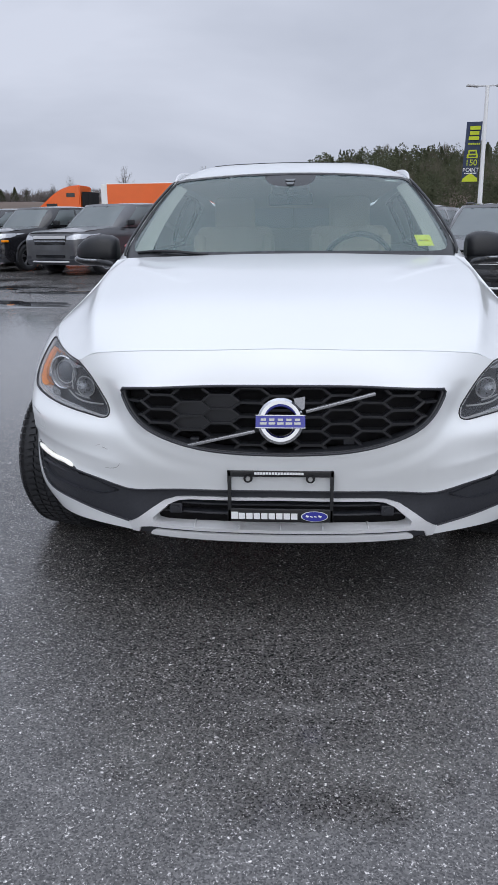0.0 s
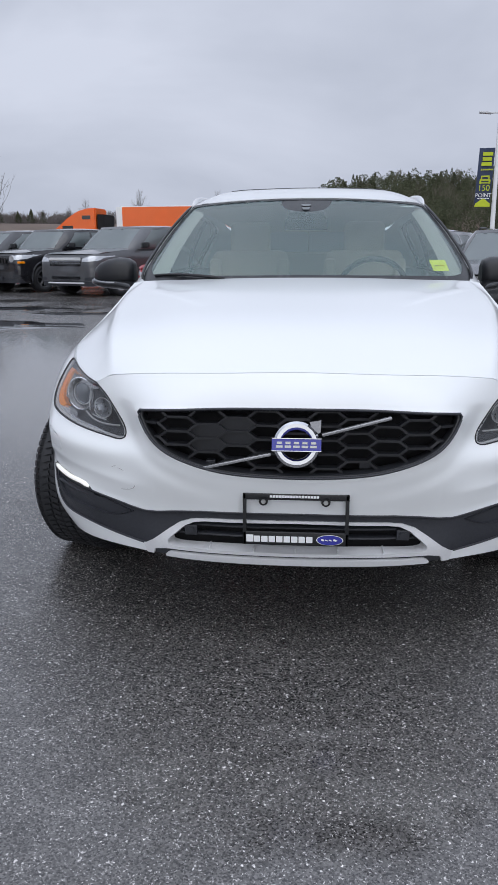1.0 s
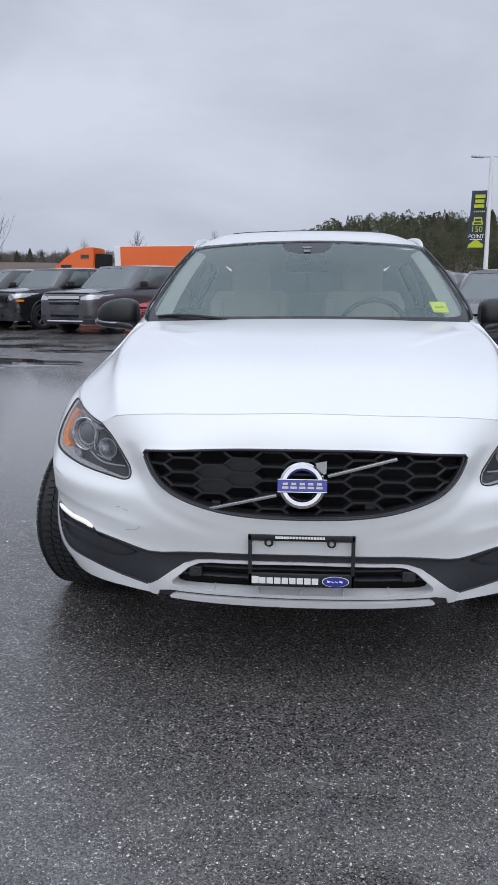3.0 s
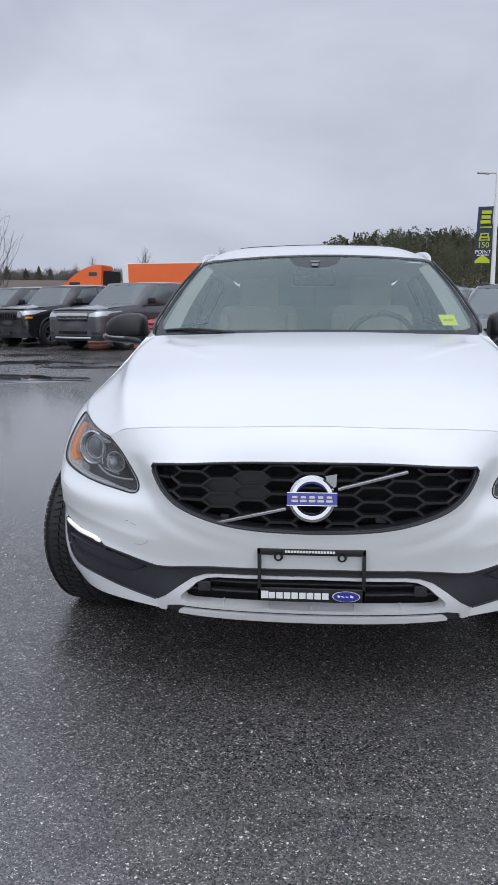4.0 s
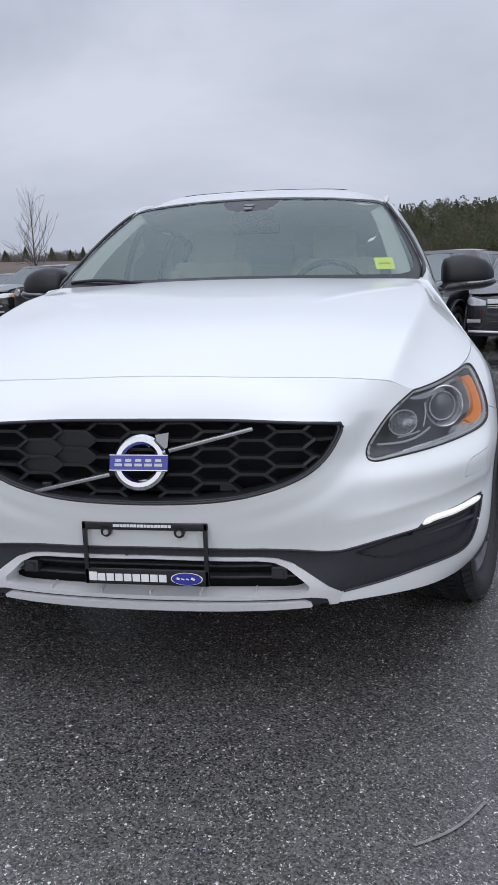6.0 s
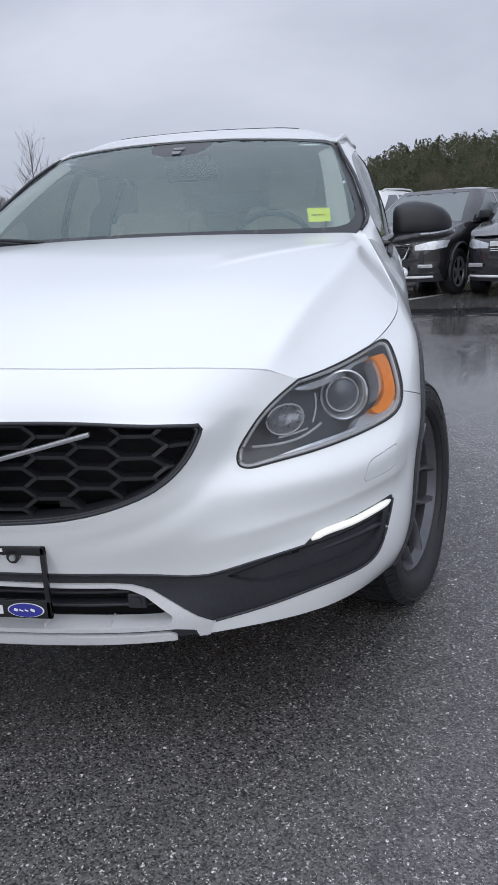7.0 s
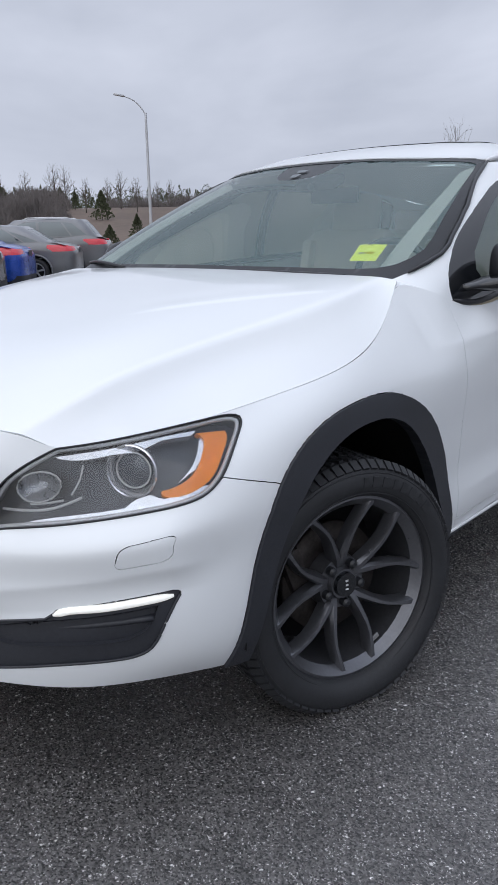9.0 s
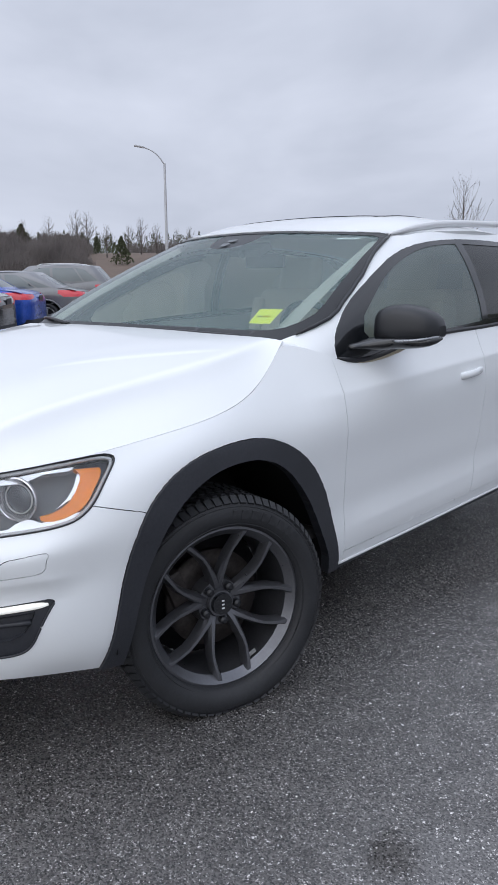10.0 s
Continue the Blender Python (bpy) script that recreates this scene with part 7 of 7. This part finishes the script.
def simple_wheel(parent, m, r, rim_mat):
    V, F = lathe([(-0.10, r * 0.66), (-0.112, r * 0.82), (-0.10, r * 0.97), (0.10, r * 0.97), (0.112, r * 0.82), (0.10, r * 0.66)], 40)
    k = -r * 0.955
    V = [(x, y, max(z, k)) for x, y, z in V]
    w = mesh_ob("wheel", V, F, TYRE, parent)
    w.matrix_local = m
    V, F = lathe([(0.06, r * 0.60), (0.098, r * 0.67), (0.104, r * 0.64), (0.075, r * 0.56)], 40)
    mesh_ob("rim", V, F, rim_mat, w)
    bm = bmesh.new()
    cyl(bm, (0.05, 0, 0), (0.09, 0, 0), r * 0.16, r * 0.13, 20)
    for i in range(5):
        a = 2 * math.pi * i / 5 + 0.3
        for s in (-0.16, 0.16):
            c = Vector((0.078, math.cos(a + s * 0.6), math.sin(a + s * 0.6)))
            box(bm, Vector((c.x, c.y * r * 0.37, c.z * r * 0.37)), (0.03, r * 0.50, r * 0.075), Matrix.Rotation(a + s * 0.7, 3, "X"), 0.006, 1)
    part("wheel_spider", bm, rim_mat, w)
    bm = bmesh.new()
    cyl(bm, (-0.05, 0, 0), (0.03, 0, 0), r * 0.62, seg=28)
    part("wheel_backing", bm, DARK, w)
    return w


def parked_car(name, label, m, paint, L=4.5, W=1.84, H=1.66, nose=0.78, cowl=1.02, cowl_y=1.05, top_y=1.75, back_y=3.9, tail_y=4.4, belt=1.05, deck=None, r=0.35, axles=(0.88, 3.55), rim=None, front="slats", square=0.0, rails=False, cat="car", skirt_black=False):
    """A parked vehicle, nose at the origin facing -y; deck: a boot lid's height for a saloon."""
    car = thing(name, label, cat, m, "vehicles parked in the rows")
    h, P = W / 2, PAINT[paint]
    zb = 0.24
    rearz = deck or belt + 0.03
    topline = lambda y: float(np.interp(y, [0, 0.12, cowl_y, cowl_y + 0.5, tail_y, L], [nose, nose + 0.03, cowl, belt, rearz, rearz - 0.11]))
    cols = []
    k = square
    plan = [(0, 0.0), (0.45 * h, 0.03 - 0.015 * k), (0.78 * h + k * 0.1, 0.12 - 0.08 * k), (0.95 * h, 0.34 - 0.18 * k), (0.985 * h, 0.5), (h, axles[0]), (h, (axles[0] + axles[1]) / 2), (h, axles[1]), (0.97 * h, L - 0.35), (0.90 * h, L - 0.12), (0.6 * h, L - 0.02), (0, L)]
    for x, y in plan:
        zt = topline(y)
        fr = -1 if y < 0.6 else (1 if y > L - 0.5 else 0)
        side = min(1.0, x / (0.9 * h))
        cols.append([(x * 0.96, y - fr * 0.05 * (1 - side), zb), (x, y, zb + 0.18), (x * 1.0, y, zb + (zt - zb) * 0.62), (x * 0.985, y - fr * 0.02, zb + (zt - zb) * 0.86), (x * (0.93 if side > 0.5 else 1.0), y - fr * 0.07, zt)])
    body = Surf(cols)
    sp = body.u[-1]
    sh = Sheet(body, np.linspace(-sp, sp, 260), np.linspace(0, body.v[-1], 26))
    for i, a in enumerate(axles):
        t = np.linspace(-0.3, math.pi + 0.3, 30)
        arch = np.stack([a + (r + 0.06) * np.cos(t), r * 0.96 + (r + 0.06) * np.sin(t)], 1)
        sh.cut(9, np.concatenate([arch, [(a - r - 0.05, 0.0), (a + r + 0.05, 0.0)]]), "s", lambda C: np.abs(C[:, 0]) > 0.5 * h)
    fr = lambda C: C[:, 1] < 0.75
    rr = lambda C: C[:, 1] > L - 0.7
    zl = nose - 0.10
    for sg in (1, -1):
        hl = np.array([(0.58 * h, zl - 0.05), (0.57 * h, zl + 0.02), (0.80 * h, zl + 0.075), (0.975 * h, zl + 0.085), (0.97 * h, zl - 0.02), (0.85 * h, zl - 0.05)]) * np.array([sg, 1])
        sh.cut(1, hl, "f", fr)
        tl = np.array([(0.62 * h, rearz - 0.21), (0.58 * h, rearz - 0.08), (0.985 * h, rearz - 0.06), (0.985 * h, rearz - 0.23)]) * np.array([sg, 1])
        sh.cut(2, tl, "f", rr)
        sh.cut(2, [(L - 0.22, rearz - 0.16), (L - 0.26, rearz - 0.10), (L + 0.1, rearz - 0.06), (L + 0.1, rearz - 0.23)], "s", lambda C, sg=sg: (C[:, 0] * sg > 0.5 * h) & (C[:, 1] > L - 0.5))
        sh.cut(5, np.array([(0.66 * h, zb + 0.14), (0.66 * h, zb + 0.21), (0.90 * h, zb + 0.22), (0.92 * h, zb + 0.14)]) * np.array([sg, 1]), "f", fr, [0])
    sh.cut(3, np.array([(-0.54 * h, zl - 0.16), (-0.54 * h, zl + 0.045), (0.54 * h, zl + 0.045), (0.54 * h, zl - 0.16)]), "f", fr, [0])
    sh.cut(4, np.array([(-0.95 * h, 0.0), (-0.92 * h, zb + 0.12), (0.92 * h, zb + 0.12), (0.95 * h, 0.0)]), "f", lambda C: (C[:, 1] < 0.5) | (C[:, 1] > L - 0.5), [0])
    sheet_ob("body", sh, [0], P, car, flange=0.02, gap=0.002)
    for k in (1, -1):
        sheet_ob("lower_trim", sh, [4, 5], BLACK_PLASTIC, car, "black lower trim", flange=0.02, gap=0.0, test=lambda C, k=k: (C[:, 1] - L / 2) * k > 0)
    for sg in (1, -1):
        tst = lambda C, sg=sg: C[:, 0] * sg > 0
        sheet_ob("headlight", sh, [1], HEADLAMP, car, "clear headlight", flange=0.02, gap=0.0, test=tst)
        sheet_ob("tail_light", sh, [2], TAIL_RED, car, "red tail light", flange=0.02, gap=0.0, test=tst)
    grille = sheet_ob("grille", sh, [3], GLOSS_BLACK, car, "dark front grille", flange=-0.01, sink=0.012, gap=0.0)
    if front == "slots":
        for i in range(7):
            bm = bmesh.new()
            box(bm, ((i - 3) * 0.105, 0.006, zl - 0.055), (0.045, 0.03, 0.15), None, 0.008)
            part("grille_bar", bm, P, grille)
        for sg in (1, -1):
            bm = bmesh.new()
            cyl(bm, (sg * 0.66 * h, 0.06, zl - 0.02), (sg * 0.66 * h, -0.015, zl - 0.02), 0.095, 0.085, 24)
            part("round_headlight", bm, HEADLAMP, car, "round clear headlight", True)
            bm = bmesh.new()
            box(bm, (sg * 0.90 * h, 0.10, zl - 0.11), (0.17, 0.16, 0.055), None, 0.015)
            part("turn_signal", bm, AMBER, car, "orange turn signal")
    else:
        # one wide bar or two slim ones, then fog lamps, lower intake and a silver strip
        rows = ((0.012, 0.070), (-0.055, 0.014), (-0.085, 0.014)) if front == "bars" else ((0.020, 0.020), (-0.050, 0.014)) if front == "slats" else ()
        for dz, bh in rows:
            bm = bmesh.new()
            box(bm, (0, 0.002, zl + dz), (1.08 * h, 0.034, bh), None, 0.006)
            part("grille_bar", bm, SILVER if bh > 0.05 else CHROME, grille, "bright grille bar")
        if front == "mesh":
            pts = [(-0.52 * h, 0.0, zl + 0.04), (0.52 * h, 0.0, zl + 0.04), (0.44 * h, -0.012, zl - 0.16), (0.30 * h, -0.014, zl - 0.22), (-0.30 * h, -0.014, zl - 0.22), (-0.44 * h, -0.012, zl - 0.16)]
            V, F = tube(pts, 0.016, 8, 1.0, True)
            mesh_ob("grille_surround", V, F, CHROME, grille, "chrome grille surround")
            items = [((x * 0.085 + (0.042 if r % 2 else 0), 0.010, zl - 0.17 + r * 0.036), (0.060, 0.02, 0.012), np.eye(3)) for r in range(6) for x in range(-4, 5) if abs(x * 0.085 + 0.042) < 0.46 * h]
            V, F = blocks(items)
            mesh_ob("grille_mesh", V, F, TRIM_BLACK, grille, "black grille mesh", smooth=False)
        for sg in (1, -1):
            bm = bmesh.new()
            box(bm, (sg * 0.76 * h, 0.055, zb + 0.235), (0.22, 0.05, 0.055), Matrix.Rotation(radians(18 * sg), 3, "Z"), 0.012)
            part("fog_lamp", bm, HEADLAMP, car, "clear fog lamp")
        bm = bmesh.new()
        box(bm, (0, -0.002, zb + 0.20), (1.0 * h, 0.02, 0.07), None, 0.008)
        part("lower_intake", bm, GLOSS_BLACK, car, "black lower intake")
        V, F = tube(spline([(-0.86 * h, 0.14, zb + 0.075), (-0.70 * h, 0.035, zb + 0.075), (-0.35 * h, -0.008, zb + 0.07), (0, -0.016, zb + 0.07), (0.35 * h, -0.008, zb + 0.07), (0.70 * h, 0.035, zb + 0.075), (0.86 * h, 0.14, zb + 0.075)], 24), 0.020, 8)
        mesh_ob("bumper_strip", V, F, SILVER, car, "silver lower bumper strip")
    # dark plastic edges round the wheel openings, amber corner in the lamps
    for sg in (1, -1):
        for a in axles:
            pts = [(sg * (h + 0.004), a + (r + 0.075) * math.cos(t), r * 0.96 + (r + 0.075) * math.sin(t)) for t in np.linspace(-0.25, math.pi + 0.25, 26)]
            V, F = tube(pts, 0.024, 6)
            mesh_ob("arch_trim", V, F, BLACK_PLASTIC if cat == "suv" else P, car)
    bm = bmesh.new()
    box(bm, (0, -0.004, zb + 0.115), (0.34, 0.012, 0.10), None, 0.003)
    part("plate_holder", bm, BLACK_PLASTIC, car)
    bm = bmesh.new()
    box(bm, (0, L + 0.003, rearz - 0.2 if deck else zb + 0.36), (0.34, 0.012, 0.12), None, 0.003)
    part("rear_plate_holder", bm, BLACK_PLASTIC, car)
    # bonnet and boot lid
    edge = np.array([0.93 * h, 0.0])
    rows = []
    for f in (0, 0.35, 0.7, 0.93):
        bulge = 0.05 * (1 - (f / 0.93) ** 2)
        rows.append([(f * h * (0.97 if y < 0.2 else 1.0), max(y, 0.07 * (f < 0.6) + (0.10 if f >= 0.6 else 0) + (0.16 if f > 0.9 else 0) if y < 0.2 else y), topline(y) + bulge * min(1, 0.3 + y)) for y in (0.07, 0.35, 0.75, cowl_y + 0.10)])
    bn = Surf(rows)
    mesh_panel("bonnet", bn, P, car, 40, 24)
    if deck:
        ys = (tail_y - 0.12, tail_y + 0.1, (tail_y + L) / 2 + 0.03, L - 0.08)
        rows = [[(f * h * (0.90 if i == 3 else 1.0), y - (0.14 * (f / 0.93) ** 3 if i == 3 else 0.0), topline(y) - 0.004 + (0.0 if i == 3 else 0.03) * (1 - (f / 0.93) ** 2)) for i, y in enumerate(ys)] for f in (0, 0.35, 0.7, 0.93)]
        mesh_panel("boot_lid", Surf(rows), P, car, 40, 20)
    # cabin
    ti = 0.72 if not square else 0.80
    pl = [((0, cowl_y), (0, top_y)), ((0.5 * h, cowl_y + 0.03), (0.42 * h, top_y + 0.02)), ((0.80 * h, cowl_y + 0.12), (0.66 * h, top_y + 0.08)), ((0.91 * h, cowl_y + 0.28), (ti * h, top_y + 0.20)), ((0.925 * h, (cowl_y + tail_y) / 2), ((ti + 0.02) * h, (top_y + back_y) / 2)), ((0.92 * h, tail_y - 0.35), (ti * h, back_y - 0.25)), ((0.84 * h, tail_y - 0.10), ((ti - 0.06) * h, back_y - 0.06)), ((0.5 * h, tail_y), (0.45 * h, back_y)), ((0, tail_y + 0.02), (0, back_y))]
    cols = []
    for (x0, y0), (x1, y1) in pl:
        z0, z1 = topline(y0) - 0.01, H - 0.03 * (x1 / h) ** 2 - 0.03
        bul = 0.035 if x0 > 0.85 * h else 0.02
        cols.append([(x0 + (x1 - x0) * f + bul * math.sin(math.pi * f) * (x0 > 0.3 * h), y0 + (y1 - y0) * f + (bul * math.sin(math.pi * f) * (-1 if y0 < cowl_y + 0.2 else (1 if y0 > tail_y - 0.2 else 0))), z0 + (z1 - z0) * f) for f in (0, 0.33, 0.67, 1.0)])
    cb = Surf(cols)
    sp = cb.u[-1]
    cs = Sheet(cb, np.linspace(-sp, sp, 200), np.linspace(0, cb.v[-1], 22))
    zt = H - 0.09
    cs.cut(1, np.array([(-0.82 * h, cowl + 0.04), (-(ti - 0.06) * h, zt), ((ti - 0.06) * h, zt), (0.82 * h, cowl + 0.04)]), "f", lambda C: C[:, 1] < top_y + 0.13)
    cs.cut(2, np.array([(-0.66 * h, rearz + 0.06), (-0.52 * h, zt - 0.01), (0.52 * h, zt - 0.01), (0.66 * h, rearz + 0.06)]), "f", lambda C: C[:, 1] > back_y - 0.1)
    a0, a1 = cowl_y + 0.50, tail_y - 0.30
    t0, t1 = top_y + 0.32, back_y - 0.28
    mid = (cowl_y + tail_y) / 2 - 0.05
    wins = [[(a0, belt + 0.05), (t0, zt - 0.02), (mid - 0.03, zt - 0.01), (mid, belt + 0.05)], [(mid + 0.08, belt + 0.055), (mid + 0.05, zt - 0.01), (mid + 0.05 + (t1 - mid) * 0.62, zt - 0.015), (mid + 0.08 + (a1 - mid) * 0.62, belt + 0.06)], [(mid + 0.14 + (a1 - mid) * 0.62, belt + 0.06), (mid + 0.11 + (t1 - mid) * 0.62, zt - 0.02), (t1, zt - 0.06), (a1, belt + 0.08)]]
    for w in wins:
        cs.cut(3, np.asarray(w), "s", lambda C: (np.abs(C[:, 0]) > 0.6 * h) & (C[:, 1] > cowl_y + 0.2) & (C[:, 1] < tail_y))
    sheet_ob("cabin_frame", cs, [0], P, car, flange=0.015, gap=0.0)
    for nm, rid in (("windshield", 1), ("rear_window", 2)):
        sheet_ob(nm, cs, [rid], CAR_GLASS, car, flange=0.0, gap=0.0, sink=0.004)
    for sg in (1, -1):
        sheet_ob("side_glass", cs, [3], CAR_GLASS, car, flange=0.0, gap=0.0, sink=0.004, test=lambda C, sg=sg: C[:, 0] * sg > 0)
    rows = []
    for f in (0, 0.35, 0.62, 0.97):
        x = f * ti * h
        z = H - 0.03 * f * f * ti * ti - 0.03 * (f > 0.9)
        rows.append([(x * 0.93, top_y + 0.16 * f * f, z - 0.03), (x, top_y + (back_y - top_y) * 0.3, z + 0.005), (x, top_y + (back_y - top_y) * 0.7, z + 0.005), (x * 0.95, back_y - 0.10 * f * f, z - 0.03)])
    mesh_panel("roof", Surf(rows), P, car, 30, 24)
    if rails:
        for sg in (1, -1):
            V, F = tube([(sg * (ti - 0.07) * h, top_y + 0.30, H - 0.03), (sg * (ti - 0.06) * h, top_y + 0.42, H + 0.012), (sg * (ti - 0.06) * h, (top_y + back_y) / 2, H + 0.022), (sg * (ti - 0.06) * h, back_y - 0.45, H + 0.012), (sg * (ti - 0.07) * h, back_y - 0.30, H - 0.03)], 0.018, 6)
            mesh_ob("roof_rail", V, F, SILVER if paint != "black" else TRIM_BLACK, car)
    for sg in (1, -1):
        bm = bmesh.new()
        box(bm, (sg * (h + 0.07), cowl_y + 0.62, belt + 0.10), (0.19, 0.10, 0.14), Matrix.Rotation(0.15 * sg, 3, "Z"), 0.04, 3)
        box(bm, (sg * (h - 0.05), cowl_y + 0.60, belt + 0.05), (0.16, 0.05, 0.04), None, 0.01)
        part("door_mirror", bm, P if paint == "white" else TRIM_BLACK, car, "", True)
        for a in axles:
            turn = Matrix() if sg > 0 else Matrix.Rotation(math.pi, 4, "Z")
            simple_wheel(car, Matrix.Translation((sg * (h - 0.12), a, r * 0.955)) @ turn, r, rim or ALLOY)
        for y in (mid + 0.02, mid + 0.92):
            bm = bmesh.new()
            box(bm, (sg * (h + 0.004), y - 0.12, belt - 0.16), (0.02, 0.18, 0.03), None, 0.008)
            part("door_handle", bm, P if paint == "white" else TRIM_BLACK, car)
    bm = bmesh.new()
    box(bm, (0, L / 2, 0.34), (W * 0.72, L * 0.9, 0.12))
    box(bm, (0, L / 2, 0.80), (W * 0.80, L * 0.66, 0.30), None, 0.1)
    for x in (-0.36, 0.36):
        for y in (mid - 0.30, mid + 0.6):
            box(bm, (x, y, 1.12), (0.46, 0.14, 0.6), Matrix.Rotation(radians(-12), 3, "X"), 0.05)
            box(bm, (x, y + 0.08, min(1.42, H - 0.22)), (0.24, 0.1, 0.16), None, 0.03)
    part("cabin_inside", bm, DASH, car, "dark cabin")
    return car


def mesh_panel(name, surf, material, parent, nu, nv):
    s = Sheet(surf, np.linspace(surf.u[0], surf.u[-1], nu), np.linspace(0, surf.v[-1], nv))
    return sheet_ob(name, s, [0], material, parent, flange=0.012, gap=0.002)


def heading(x, y, deg):
    """Nose at (x, y), the front turned by deg from -y towards -x."""
    return Matrix.Translation((x, y, land_z(x, y + 2))) @ Matrix.Rotation(radians(-deg), 4, "Z")


SUV = dict(L=4.5, W=1.86, H=1.66, nose=0.86, cowl=1.07, cowl_y=1.05, top_y=1.95, back_y=3.95, tail_y=4.38, belt=1.10, r=0.36, axles=(0.88, 3.55), cat="suv")
BOXY = dict(L=4.9, W=1.92, H=1.72, nose=0.97, cowl=1.10, cowl_y=1.22, top_y=1.95, back_y=4.60, tail_y=4.82, belt=1.12, r=0.37, axles=(0.95, 3.90), square=1.0, cat="suv")
OFFROAD = dict(L=4.4, W=1.76, H=1.68, nose=0.98, cowl=1.10, cowl_y=1.20, top_y=1.78, back_y=4.10, tail_y=4.32, belt=1.12, r=0.36, axles=(0.82, 3.45), square=1.0, cat="suv")
SALOON = dict(L=4.7, W=1.83, H=1.46, nose=0.72, cowl=0.95, cowl_y=1.15, top_y=1.95, back_y=3.35, tail_y=4.10, belt=0.97, deck=1.03, r=0.33, axles=(0.93, 3.70))
parked_car("parked_suv", "charcoal boxy crossover with a wide chrome grille bar", heading(-6.45, 17.8, 28) @ Matrix.Scale(1.08, 4), "charcoal", front="bars", **BOXY)
parked_car("parked_suv", "black boxy off-roader with a slotted grille", heading(-8.95, 19.4, 28) @ Matrix.Scale(1.08, 4), "black", front="slots", rim=RIM, **OFFROAD)
parked_car("parked_suv", "black sport utility vehicle on wet asphalt", heading(-11.2, 20.8, 28) @ Matrix.Scale(1.08, 4), "black", **SUV)
parked_car("parked_car", "dark grey car at the end of the row", heading(-17.0, 24.5, 28), "grey", **SALOON)
parked_car("parked_suv", "silver grey compact crossover beside black cars", heading(-15.0, 26.5, 28), "grey", **SUV)
parked_car("parked_car", "red saloon beside the charcoal crossover", heading(-3.7, 16.4, 28), "red", **SALOON)
parked_car("parked_suv", "white sport utility vehicle with silver roof rails", heading(-0.7, 13.5, 28), "white", rails=True, **{**SUV, "L": 4.8, "H": 1.76})
parked_car("parked_suv", "black crossover with a dark mesh grille", heading(0.86, 10.9, 28), "black", front="mesh", **SUV)
parked_car("parked_suv", "black crossover with chrome grille bars and roof rails", heading(2.88, 10.2, 20), "black", front="bars", rails=True, **SUV)
parked_car("parked_suv", "dark grey crossover further down the row", heading(5.6, 9.6, 20), "charcoal", **SUV)


def tail_at(x, y, deg, L, W):
    """A pose that puts the right rear corner at (x, y)."""
    m = Matrix.Rotation(radians(-deg), 4, "Z")
    o = Vector((x, y, land_z(x, y))) - m @ Vector((-W / 2, L, 0))
    return Matrix.Translation(o) @ m


for x, y, paint, spec, text in ((-10.9, 7.0, "red", SALOON, "red saloon seen from its tail"), (-12.4, 8.5, "black", SALOON, "black saloon between a red and a blue car"), (-14.0, 10.3, "blue", SALOON, "bright blue saloon with red tail lights"), (-15.3, 12.7, "grey", SALOON, "grey fastback saloon with wide red tail lights"), (-17.3, 15.4, "grey", {**SUV, "L": 4.7}, "grey sport utility vehicle with roof rails")):
    parked_car("parked_car" if spec is SALOON else "parked_suv", text, tail_at(x, y, 46, spec["L"], spec["W"]), paint, rails=text.endswith("rails"), **spec)
